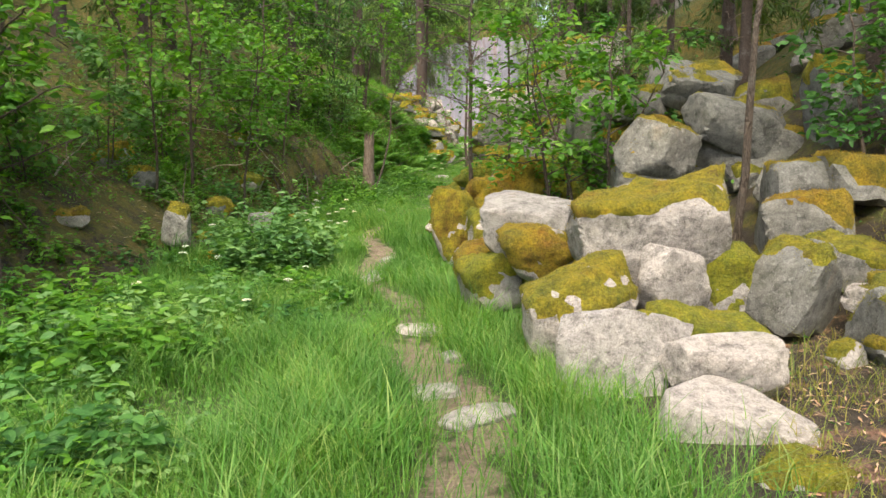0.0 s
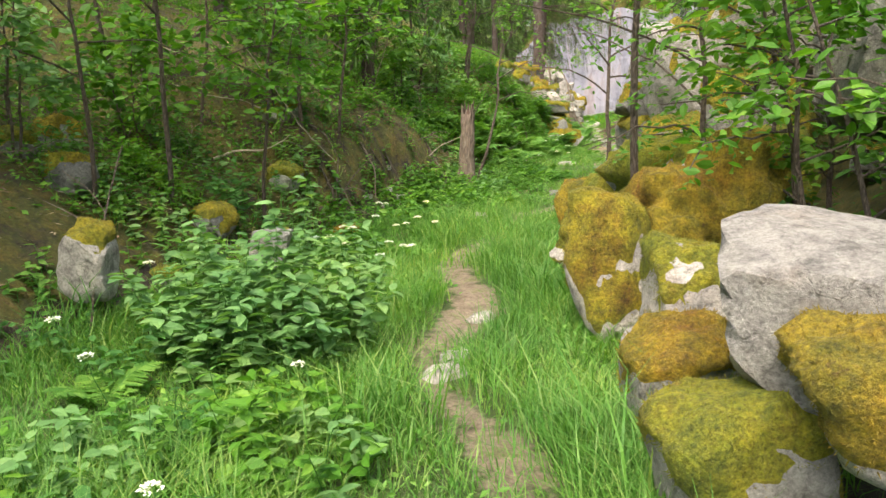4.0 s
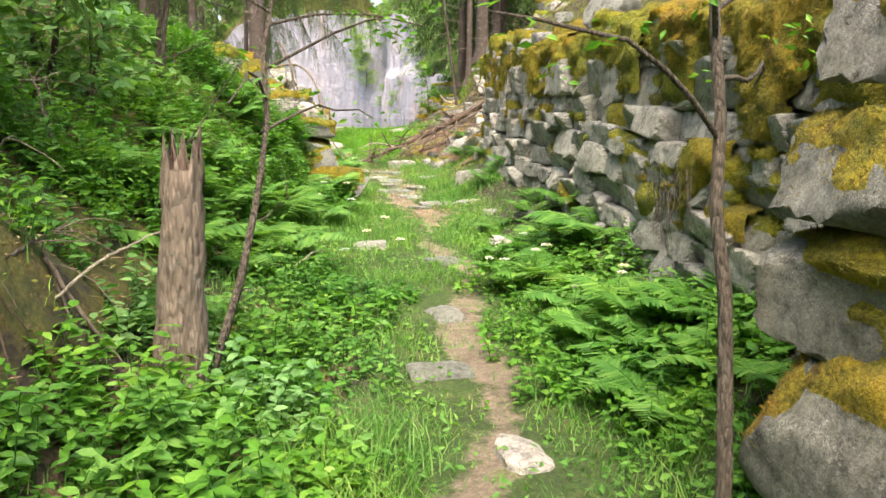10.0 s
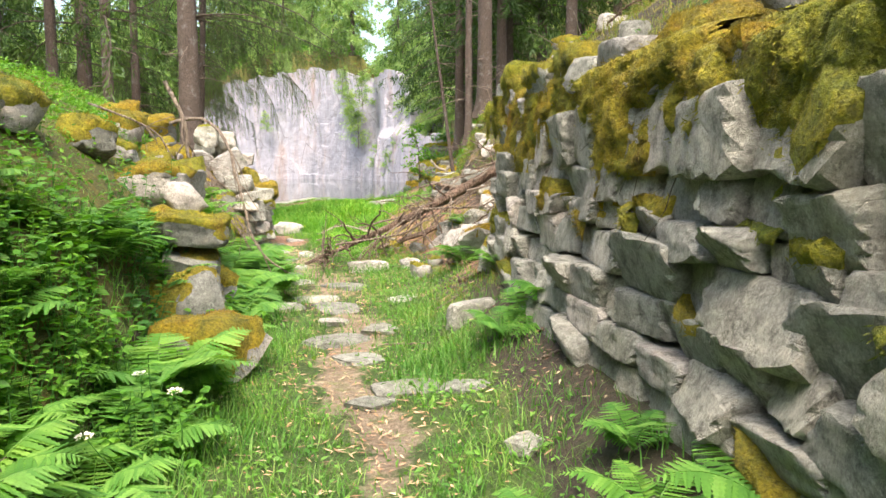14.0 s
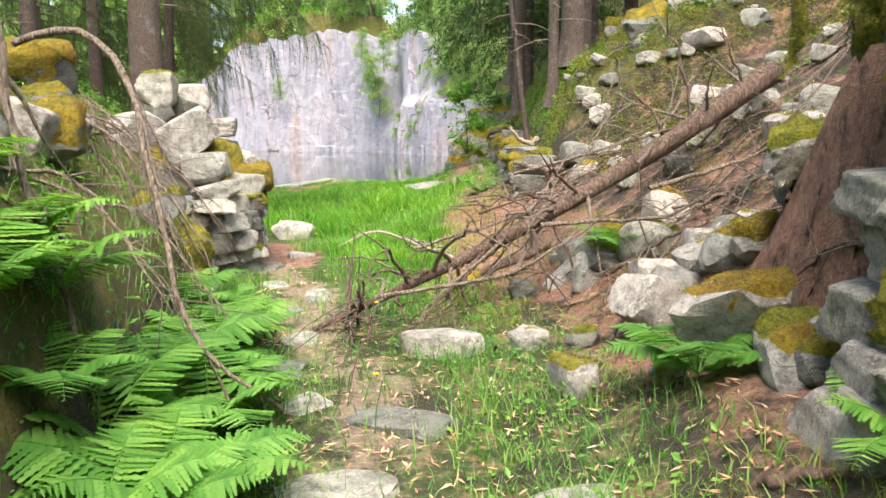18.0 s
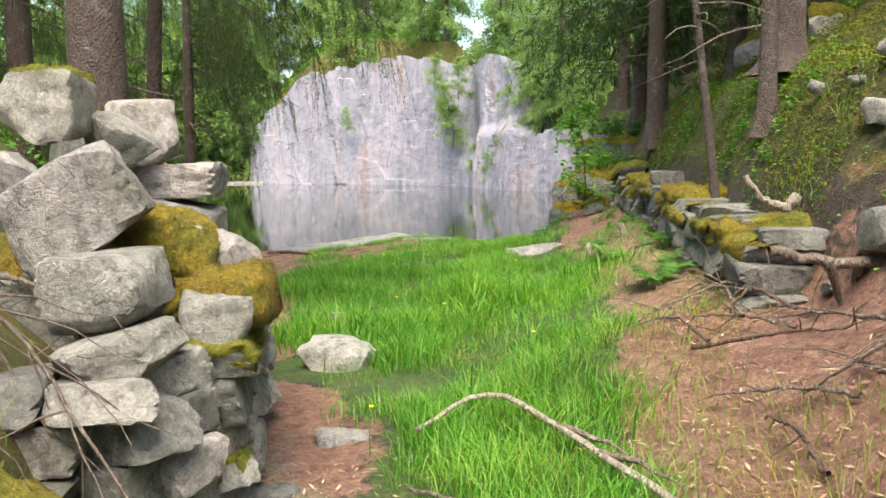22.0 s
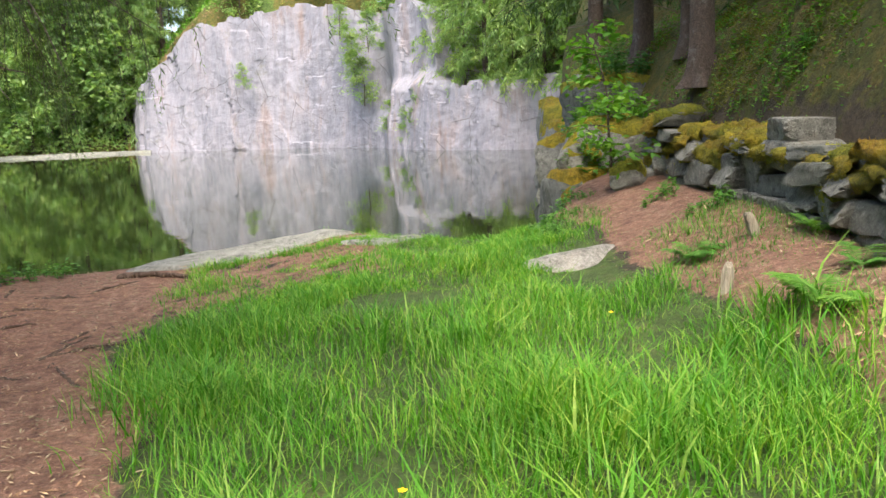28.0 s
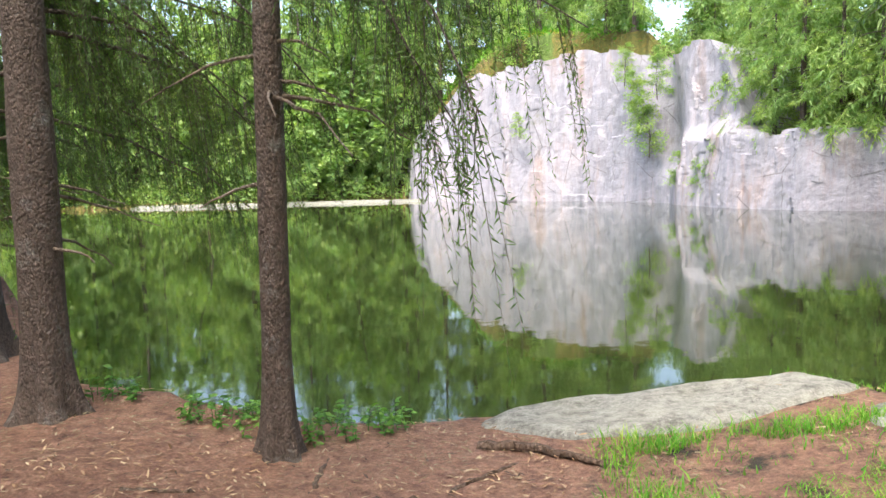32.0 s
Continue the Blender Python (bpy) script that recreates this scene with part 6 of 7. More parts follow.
carpet("heath", "orange-brown dry heath at the edge of the cliff", 1400, (1, 14, 72, 92), lambda x, y: np.abs(y - np.interp(x, CLIFF_X, CLIFF_Y) - 3.6) < 1.0, 0.2, 0.5, M_DRYGRASS, 19, 5)


# ---- rubble and single stones ----
rng = np.random.default_rng(31)


def rubble(label, n, xs, ys, size, moss, seed, mats, sink=0.3, boxy=0.75, skip=None):
    r = np.random.default_rng(seed)
    for k in range(n):
        x, y = r.uniform(*xs), r.uniform(*ys)
        s = r.uniform(*size)
        h = s * r.uniform(0.5, 0.85)
        if skip and skip(x, y):
            continue
        boulder(label, x, y, gz(x, y) + h * (0.5 - sink), s, s * r.uniform(0.7, 1.1), h, r.uniform(0, 180), (r.uniform(-18, 18), r.uniform(-18, 18)), seed * 50 + k, moss * r.uniform(0.6, 1.3), mats[k % len(mats)], boxy, 3, group="rubble stones")


rubble("broken grey block on the rubble slope", 34, (2.6, 6.0), (6.0, 13.0), (0.3, 0.8), 0.3, 7, (M_GREY, M_GREY, M_GREY, M_ROCK), 0.15, 0.9)
rubble("broken stone at the pile's edge", 10, (2.2, 4.2), (2.8, 6.5), (0.2, 0.5), 0.4, 8, (M_ROCK, M_GREY))
rubble("mossy broken stone on the bank above the trail", 22, (-1.6, 0.0), (21.5, 29.5), (0.25, 0.6), 0.6, 9, (M_GREY, M_ROCK), 0.1)
rubble("half-buried stone on the slope above the wall", 22, (2.6, 5.5), (15, 28), (0.25, 0.6), 0.3, 10, (M_ROCK, M_GREY), 0.2)
rubble("half-buried stone on the slope by the pond", 12, (5.2, 8), (31, 40), (0.3, 0.8), 0.5, 12, (M_GREY, M_ROCK), 0.25)
rubble("small loose stone by the fallen spruce", 12, (2.2, 3.6), (25.5, 29.5), (0.1, 0.26), 0.3, 14, (M_ROCK, M_GREY), 0.2)
rubble("broken block on the slope behind the fallen spruce", 60, (3.0, 6.6), (25.2, 33.5), (0.15, 0.42), 0.1, 16, (M_WALL, M_GREY, M_ROCK), 0.28, 0.95, lambda x, y: y > 28.6 and x < 3.7 + 0.12 * (y - 28.6))
rubble("mossy rock half buried in the littered bank", 12, (-4.6, -2.3), (8.0, 16.5), (0.15, 0.36), 0.6, 18, (M_GREY, M_WALL), 0.32, 0.8)
rubble("small broken stone on the littered slope", 70, (3.3, 6.8), (24.8, 33.0), (0.08, 0.26), 0.0, 19, (M_WALL, M_GREY, M_ROCK), 0.12, 0.95, lambda x, y: y > 28.6 and x < 3.6 + 0.12 * (y - 28.6))
rubble("loose block at the end of the wall", 4, (2.8, 3.4), (24.8, 26.2), (0.2, 0.4), 0.3, 17, (M_GREY, M_WALL), 0.25)
for k, (x, y, z, s) in enumerate(((5.5, 41.1, 0.35, 1.1), (6.1, 42.2, 0.7, 1.3), (6.7, 43.6, 0.6, 1.4), (7.4, 45.2, 0.7, 1.6), (5.9, 41.2, 1.0, 1.0), (6.6, 42.6, 1.5, 1.2), (7.4, 44.2, 1.6, 1.4), (8.2, 47.0, 0.9, 2.0))):
    boulder("mossy dark rock at the foot of the slope in the pond", x, y, z, s, s, s * 0.9, 35 * k, (0, 5), 790 + k, 0.4, M_GREY, 0.85, 4, 0.06)
boulder("moss-hooded stone jutting over the ferns", -0.16, 23.75, 0.90, 0.56, 0.5, 0.24, 10, (0, 5), 701, 0.75, M_GREY, thick=0.035)
boulder("pale angular rock on the mossy bank", -0.24, 24.1, 1.12, 0.26, 0.28, 0.28, 25, (0, -20), 702, 0.0, M_ROCK)
boulder("grey stone under the moss hood", -0.2, 23.8, 0.5, 0.5, 0.55, 0.5, 0, (0, 0), 703, 0.1, M_GREY)
boulder("grey foot stone of the bank", -0.15, 23.3, 0.25, 0.45, 0.55, 0.6, 20, (0, 0), 704, 0.3, M_GREY)
boulder("pale wedge of rock on the littered slope", 2.77, 26.45, 0.48, 0.34, 0.3, 0.3, 15, (0, 20), 711, 0.0, M_ROCK, 0.85)
boulder("pale broken stub beside the fallen spruce", 3.02, 28.05, 0.38, 0.5, 0.22, 0.24, 0, (0, -40), 712, 0.0, M_ROCK, 0.8)
boulder("pale grey rock set in the mossy bank", -2.4, 10.35, 0.1, 0.3, 0.3, 0.3, 30, (0, 22), 713, 0.1, M_WALL, 0.8)
boulder("grey rock face low in the littered bank", -3.0, 8.9, 0.25, 0.3, 0.3, 0.4, 0, (0, 6), 714, 0.2, M_WALL, 0.8)
boulder("pale stone leaning on the mossy bank", -0.75, 27.6, 1.42, 0.4, 0.4, 0.45, 0, (0, 20), 705, 0.1, M_ROCK)
boulder("white stone lying on the trail's edge", -1.07, 13.75, -0.22, 0.22, 0.16, 0.15, 20, (0, 10), 709, 0.0, M_ROCK)
for k, (x, y, w, d) in enumerate(((-0.2, 6.6, 0.42, 0.3), (-0.08, 5.1, 0.36, 0.26), (0.2, 4.6, 0.5, 0.2), (-0.8, 8.7, 0.25, 0.18), (-0.7, 9.85, 0.2, 0.15), (-0.78, 9.0, 0.2, 0.14), (0.0, 15.2, 0.3, 0.2), (0.05, 5.85, 0.22, 0.16))):
    boulder("flat pale stepping stone trodden into the trail", x, y, gz(x, y) + 0.005, w, d, 0.09, 15 * k, (0, 0), 720 + k, 0.0, M_ROCK, 0.9, 3, name="flat_stone", group="trail stones")
for k, (x, y, w, d, h) in enumerate(((1.2, 19.2, 0.26, 0.2, 0.2), (1.05, 22.9, 0.4, 0.3, 0.08), (0.98, 21.9, 0.34, 0.26, 0.08), (1.0, 24.2, 0.32, 0.3, 0.1), (0.9, 25.4, 0.42, 0.5, 0.08), (0.62, 24.8, 0.3, 0.3, 0.14), (1.72, 27.1, 0.55, 0.3, 0.22), (1.8, 25.0, 0.4, 0.3, 0.08), (2.0, 23.3, 0.5, 0.28, 0.2), (0.85, 26.3, 0.3, 0.25, 0.1), (0.9, 27.6, 0.28, 0.22, 0.1), (1.08, 28.9, 0.3, 0.25, 0.14), (0.75, 29.6, 0.3, 0.2, 0.1), (1.06, 33.0, 0.55, 0.4, 0.3), (1.1, 34.2, 0.35, 0.3, 0.2), (1.05, 31.4, 0.32, 0.26, 0.12), (1.6, 20.8, 0.3, 0.22, 0.1), (0.0, 19.6, 0.4, 0.35, 0.14), (2.95, 27.7, 0.24, 0.25, 0.34), (3.05, 28.2, 0.26, 0.3, 0.3), (1.6, 21.9, 0.45, 0.2, 0.1))):
    boulder("pale stone beside the trail", x, y, gz(x, y) + h * (0.12 if h > 0.15 else -0.15), w * 0.9, d * 0.9, h, 25 * k, (0, 6), 740 + k, 0.0, M_ROCK if k % 3 == 0 else M_WALL, 0.92, 3, group="trail stones")


def rock_sheet(label, cx, cy, rx, ry, rise, seed, mat):
    """A low hump of bedrock that comes up through the ground with an uneven outline."""
    gu, gv = np.meshgrid(np.linspace(-1.25, 1.25, 90), np.linspace(-1.25, 1.25, 60))
    x, y = cx + gu.ravel() * rx, cy + gv.ravel() * ry
    p = np.stack([x, y, x * 0 + seed], 1)
    d = np.hypot(gu.ravel(), gv.ravel()) + 0.3 * fbm(p, 1.6, 3)
    z = np.maximum(ground_z(x, y), WATER - 0.25) - 0.12 + (0.12 + rise) * sstep(1.1, 0.65, d) + 0.03 * fbm(p, 3.0, 4) * sstep(1.2, 0.8, d)
    i = (np.arange(59)[:, None] * 90 + np.arange(89)[None]).ravel()
    return tagged(new("rock_shelf", mesh_of("rock_shelf", np.stack([x, y, z], 1), np.stack([i, i + 1, i + 91, i + 90], 1), mat)), label, "rock")


rock_sheet("flat pale rock shelf at the pond's edge", 0.95, 39.9, 1.5, 0.5, 0.03, 3, M_WALL)
rock_sheet("pale bedrock showing through the grass at the shore", 2.4, 39.2, 0.6, 0.45, 0.02, 8, M_WALL)
boulder("low rock hump with grass on top by the pond", 3.8, 37.55, 0.2, 0.9, 0.65, 0.5, 8, (0, 0), 771, 0.0, M_ROCK, 0.6)
boulder("small pale stone standing in the water", 3.1, 40.5, 0.05, 0.4, 0.25, 0.14, 0, (0, 0), 772, 0.0, M_ROCK, 0.7, 3)

# pale gravel bank on the far shore
u = np.linspace(-24, -4.5, 90)
yy = np.interp(u, CLIFF_X, CLIFF_Y)
sec = np.array([(-0.9, -0.25), (-0.5, 0.12), (0.2, 0.25), (1.4, 0.2)])
pv = np.stack([np.stack([u, yy + a, np.full_like(u, b) + 0.06 * fbm(np.stack([u, u * 0 + a, u * 0], 1), 1.3, 2)], 1) for a, b in sec], 1).reshape(-1, 3)
i = (np.arange(89)[:, None] * 4 + np.arange(3)[None]).ravel()
tagged(new("far_bank", mesh_of("far_bank", pv, np.stack([i, i + 4, i + 5, i + 1], 1), M_GREY)), "pale rock ledge along the far shore", "bank", kind="structure")


# ---- flowers ----
def umbel(x, y, h, seed):
    r = np.random.default_rng(seed)
    root = tagged(new("white_flower"), "white umbel flower on a thin green stem", "flower", "white flowers")
    root.location = (x, y, gz(x, y))
    stem = bend((0, 0, -0.02), (r.normal(0, 0.15), r.normal(0, 0.15), 1), h, 0.02, 5, r)
    part("stem", mesh_of("stem", *tube(stem, np.linspace(0.004, 0.002, 5), 4), M_DEEP), root)
    n = 46
    a, q = r.uniform(0, 6.28, n), np.sqrt(r.random(n)) * 0.032
    at = stem[-1] + np.stack([np.cos(a) * q, np.sin(a) * q, 0.008 - q * q * 8 + r.normal(0, 0.002, n)], 1)
    aim = np.stack([np.cos(a), np.sin(a), np.full(n, 0.5)], 1) + r.normal(0, 0.4, (n, 3))
    part("blossom", mesh_of("blossom", *scatter((LEAF_B[0] * (1.8, 1, 1), LEAF_B[1]), at, aim, 0.014, r, 0.3), M_PETAL, False), root, "white petals")
    return root


for k in range(42):
    if k < 18:
        x, y = rng.uniform(-2.1, -1.2), rng.uniform(10.2, 12.8)
    elif k < 26:
        x, y = rng.uniform(-0.6, 0.2), rng.uniform(16.5, 21.5)
    elif k < 34:
        x, y = rng.uniform(0.7, 1.3), rng.uniform(15.8, 18.2)
    else:
        x, y = rng.uniform(-2.6, -1.2), rng.uniform(6.0, 9.5)
    umbel(x, y, rng.uniform(0.3, 0.48), 800 + k)


# ---- dead wood, roots, litter ----
def stick(name, label, pts, r0, r1, seed, category="branch", twigs=0, group="", mat=None):
    r = np.random.default_rng(seed)
    pts = np.asarray(pts, float)
    s = np.linspace(0, 1, len(pts))
    q = np.linspace(0, 1, 18)
    line = np.stack([np.interp(q, s, pts[:, c]) for c in range(3)], 1)
    for _ in range(3):
        line[1:-1] = (line[:-2] + line[1:-1] * 2 + line[2:]) / 4
    line += r.normal(0, min(r0 * 0.35, 0.006), line.shape)
    root = tagged(new(name, mesh_of(name, *tube(line, np.linspace(r0, r1, 18), 8, 0.12, r), mat or M_DEAD)), label, category, group)
    for k in range(twigs):
        j = r.integers(5, 18)
        aim = line[j] - line[max(j - 4, 0)] + r.normal(0, 0.25, 3)
        part("twig", mesh_of("twig", *tube(bend(line[j], aim, r.uniform(0.2, 0.6), 0.3, 6, r, 0.05), np.linspace(r1 * 1.1, 0.002, 6), 4), M_DEAD), root)
    return root


stick("dead_branch", "grey dead branch arching down from the bank", ((-0.6, 27.2, 1.9), (-0.15, 26.9, 2.0), (0.12, 26.6, 1.6), (0.2, 26.3, 1.0), (0.35, 26.0, 0.45), (0.75, 25.9, 0.2)), 0.022, 0.008, 1, twigs=8)
stick("dead_branch", "pale forked dead branch leaning on the bank", ((-0.55, 26.2, 2.3), (-0.35, 26.1, 1.9), (-0.3, 26.0, 1.3), (-0.1, 25.9, 0.7)), 0.024, 0.012, 2, twigs=5)
for k in range(16):
    y = rng.uniform(26.5, 30.5)
    x = rng.uniform(-0.9, 0.05)
    z = gz(x, y)
    a = rng.uniform(-0.8, 0.8)
    stick("dead_branch", "bare grey spruce branch lying on the bank", ((x - 0.8 * math.cos(a), y + 0.5 * math.sin(a), z + rng.uniform(0.3, 0.8)), (x, y, z + rng.uniform(0.25, 0.5)), (x + 0.45, y - 0.3, max(z * 0.55, 0.15) + 0.1)), 0.014, 0.004, 10 + k, twigs=9, group="brush pile")
for k in range(10):
    y = rng.uniform(27.0, 29.6)
    x = rng.uniform(2.2, 4.2)
    z = gz(x, y)
    a = rng.uniform(-0.6, 1.2)
    stick("dead_branch", "bare brown branch in the brush by the fallen spruce", ((x - 0.9 * math.cos(a), y - 0.7 * math.sin(a), z + rng.uniform(0.0, 0.3)), (x, y, z + rng.uniform(0.2, 0.6)), (x + 0.8 * math.cos(a), y + 0.7 * math.sin(a), gz(x + 0.8, y) + rng.uniform(0.2, 0.7))), 0.016, 0.005, 40 + k, twigs=8, group="brush pile")
for k in range(70):
    y = rng.uniform(24.5, 32.5)
    x = rng.uniform(3.0, 5.4)
    a = rng.uniform(0, 6.28)
    ln = rng.uniform(0.4, 1.1)
    e = [(x + ln * q * math.cos(a), y + ln * q * math.sin(a)) for q in (-0.5, 0, 0.5)]
    stick("dead_branch", "dry branch lying on the rubble slope", [(px, py, gz(px, py) + l) for (px, py), l in zip(e, (0.05, 0.14, 0.1))], 0.015, 0.005, 140 + k, twigs=5, group="brush pile", mat=M_LOG if k % 2 else M_DEAD)
stick("fallen_log", "second brown log under the fallen spruce", ((2.1, 28.5, 0.2), (3.0, 28.8, 0.45), (4.2, 29.1, 0.95)), 0.035, 0.05, 60, "log", mat=M_LOG)
stick("dead_branch", "bleached twisted branch on top of the low wall", ((3.62, 31.8, 1.49), (3.68, 31.8, 1.38), (3.78, 31.8, 1.33), (3.92, 31.8, 1.27), (3.97, 31.8, 1.36)), 0.02, 0.035, 61, twigs=0, mat=M_PALEWOOD)
boulder("weathered pale stake stuck in the needles", 3.82, 35.57, gz(3.82, 35.57) + 0.06, 0.07, 0.05, 0.2, 20, (0, 8), 62, 0.0, M_PALEWOOD, 0.97, 3, name="stake", category="stake", cuts=2)
boulder("weathered broken stake leaning in the needles", 4.5, 36.3, gz(4.5, 36.3) + 0.06, 0.07, 0.05, 0.24, 10, (0, -28), 63, 0.0, M_PALEWOOD, 0.97, 3, name="stake", category="stake", cuts=2)
for k in range(22):
    x, y = rng.uniform(-2.4, 0.3), rng.uniform(36.4, 39.3)
    a = rng.uniform(-0.6, 2.4)
    ln = rng.uniform(0.35, 1.0)
    pts = [(x + ln * (q - 0.5) * math.cos(a), y + ln * (q - 0.5) * math.sin(a)) for q in (0, 0.3, 0.6, 1)]
    lift = (-0.02, 0.002, 0.004, -0.02)
    stick("tree_root", "brown spruce root crossing the needle-covered bank", [(px, py, gz(px, py) + l) for (px, py), l in zip(pts, lift)], 0.018, 0.006, 80 + k, "root", group="roots", mat=M_LOG)
stick("tree_root", "thick flat root on the bank beside the rock shelf", [(px, py, gz(px, py) + l) for px, py, l in ((0.0, 39.42, 0.0), (0.3, 39.3, 0.03), (0.55, 39.15, 0.02), (0.8, 39.0, -0.04))], 0.035, 0.012, 99, "root", mat=M_LOG)


def shed(name, label, n, box, keep, size, mat, seed):
    r = np.random.default_rng(seed)
    x, y = r.uniform(box[0], box[1], n), r.uniform(box[2], box[3], n)
    ok = r.random(n) < keep(x, y)
    x, y = x[ok], y[ok]
    at = np.stack([x, y, ground_z(x, y) + r.uniform(0.004, 0.02, len(x))], 1)
    aim = r.normal(0, 1, at.shape) * (1, 1, 0.12)
    return tagged(new(name, mesh_of(name, *scatter(LEAF_N, at, aim, r.uniform(0.5, 1.4, len(x)) * size, r, 0.2), mat, False)), label, "litter", kind="stuff")


M_LITTER = leaf_material("dry_litter", (0.26, 0.14, 0.09), (0.44, 0.28, 0.19), thin=0.05, c=(0.58, 0.44, 0.31), rough=0.8)
shed("needle_litter", "brown needles and twigs shed on the bank", 16000, (-4, 1.2, 33, 40), lambda x, y: cover_masks(x, y)[2], 0.05, M_LITTER, 5)
shed("bark_litter", "dark twig and cone scraps on the bank", 2600, (-4, 1.2, 32, 40), lambda x, y: cover_masks(x, y)[2] * 0.8, 0.06, M_LOG, 15)
shed("needle_litter", "tan needles and bark scraps under the slope", 16000, (1.8, 5.2, 24, 40), lambda x, y: cover_masks(x, y)[2], 0.06, M_LITTER, 6)
shed("leaf_litter", "dry grass and bark scraps among the boulders", 5000, (1.6, 4.5, 2.6, 7), lambda x, y: cover_masks(x, y)[2], 0.07, M_LITTER, 8)
shed("leaf_litter", "dry brown leaves on the shaded bank", 12000, (-4.5, -0.6, 8, 20), lambda x, y: cover_masks(x, y)[2], 0.07, M_LITTER, 7)
pv = np.array([(-0.11, -0.08, 0), (0.11, -0.07, 0), (0.1, 0.08, 0.01), (-0.1, 0.07, 0.006), (-0.11, -0.08, -0.004), (0.11, -0.07, -0.004), (0.1, 0.08, 0.006), (-0.1, 0.07, 0.002)])
pf = np.array([(0, 1, 2, 3), (7, 6, 5, 4), (0, 4, 5, 1), (1, 5, 6, 2), (2, 6, 7, 3), (3, 7, 4, 0)])
sheet = tagged(new("paper_sheet", mesh_of("paper_sheet", pv, pf, M_PETAL, False)), "white sheet of paper lying on the needles", "paper")
sheet.location = (-5.6, 40.9, gz(-5.6, 40.9) + 0.03)


# ---- hanging moss on the walls ----
def moss_mat(parent, face, y0, w, ztop, h, d, seed):
    """A ragged mat of moss that laps over a ledge and hangs down a wall's face; face(y, z) gives the wall's x."""
    r = np.random.default_rng(seed)
    nu, nv = max(10, int(w / 0.028)), max(8, int(h / 0.028))
    gu, gv = (g.ravel() for g in np.meshgrid(np.linspace(-1, 1, nu), np.linspace(0, 1, nv)))
    y, z = y0 + gu * w / 2, ztop - gv * h
    q = np.stack([y, z, z * 0 + seed * 0.37], 1)
    deep = 0.62 + 0.9 * fbm(np.stack([y, y * 0, y * 0 + seed], 1), 3.2, 3)
    mask = np.minimum(1.25 - np.abs(gu) ** 3 * 1.3, (deep - gv) * 2.2 + 0.25) + 0.55 * fbm(q, 7.0, 3)
    thick = d * np.clip(mask * 1.6, -0.4, 1) * (0.8 + 0.6 * fbm(q + 5, 9.0, 3))
    lap = np.clip(0.16 - gv * h, 0, 0.16)
    x = face(y, z) - 0.01 - thick + 1.6 * lap ** 1.5 / 0.4
    v = np.stack([x, y, z - 0.5 * lap ** 2 / 0.16], 1)
    i = (np.arange(nv - 1)[:, None] * nu + np.arange(nu - 1)[None]).ravel()
    f = np.stack([i, i + nu, i + nu + 1, i, i + nu + 1, i + 1], 1).reshape(-1, 3)
    f = f[(mask[f] > 0).all(axis=1)]
    if len(f) < 8:
        return
    used, inv = np.unique(f, return_inverse=True)
    v, f = v[used], inv.reshape(-1, 3)
    n = int(min(1500, 2400 * w * h))
    at = v[f[r.integers(0, len(f), n)]].mean(axis=1) + r.normal(0, 0.006, (n, 3))
    aim = r.normal(0, 0.5, (n, 3)) + (-0.7, 0, -0.45)
    tv, tf = scatter(LEAF_N, at, aim, r.uniform(0.016, 0.045, n), r, 1.0)
    part("moss", mesh_of("moss", np.concatenate([v, tv]), np.concatenate([f, tf + len(v)]), M_MOSS), parent, "hanging golden moss")


def right_face(y, z):
    return wall_x(y) - 0.085 + 0.10 * (z - 0.0)


rng = np.random.default_rng(91)
for k in range(34):
    y = 14.0 + 10.9 * (k + rng.random()) / 34
    moss_mat(right_wall, right_face, y, rng.uniform(0.5, 1.2), WALL_TOP((y - 13.9) / 11.2 if y > 13.9 else 0) + rng.uniform(0.0, 0.12), rng.uniform(0.3, 0.85), rng.uniform(0.08, 0.14), 900 + k)
for k in range(40):
    y = rng.uniform(14.0, 24.6)
    zt = WALL_TOP((y - 13.9) / 11.2 if y > 13.9 else 0)
    moss_mat(right_wall, right_face, y, rng.uniform(0.2, 0.55), zt - rng.uniform(0.3, 1.5) * rng.random(), rng.uniform(0.15, 0.45), rng.uniform(0.06, 0.10), 940 + k)


def pond_face(y, z):
    return np.interp(y, PW_Y, PW_X) - 0.24 + 0.06 * (z - 0.6)


for k in range(26):
    y = 32.0 + 7.8 * (k + rng.random()) / 26
    x = float(np.interp(y, PW_Y, PW_X))
    moss_mat(pond_wall, pond_face, y, rng.uniform(0.5, 1.0), gz(x - 0.25, y) + rng.uniform(0.48, 0.6), rng.uniform(0.12, 0.34), rng.uniform(0.05, 0.08), 980 + k)


# ---- spruces beside the cliff ----
for x, y, s in ((13.5, 72, 0.75), (15, 69, 0.8), (12.8, 75.5, 0.6), (17, 66.5, 0.8), (11.8, 82, 0.7), (11.2, 79, 0.5), (12.0, 76.5, 0.55), (19, 64, 0.8), (11.0, 53, 0.8), (12.5, 56, 0.8), (14.0, 59, 0.8)):
    plant((far_kinds if y > 62 else mid_kinds)[(int(x * 2)) % 2], x + 1.2, y + 1.0, s, x * 40)
for x, y, s in ((12.6, 71.2, 0.6), (13.2, 69.6, 0.75), (14.2, 68.2, 0.7), (15.2, 67.0, 0.85), (16.6, 65.8, 0.9), (12.2, 73.4, 0.6)):
    plant(far_kinds[int(y) % 2], x, y, s, x * 70, 2.6)
for x, y, s in ((2.0, 89, 0.5), (6.5, 87, 0.4), (8.0, 85, 0.55)):
    plant(far_kinds[2], x, y, s, x * 30)


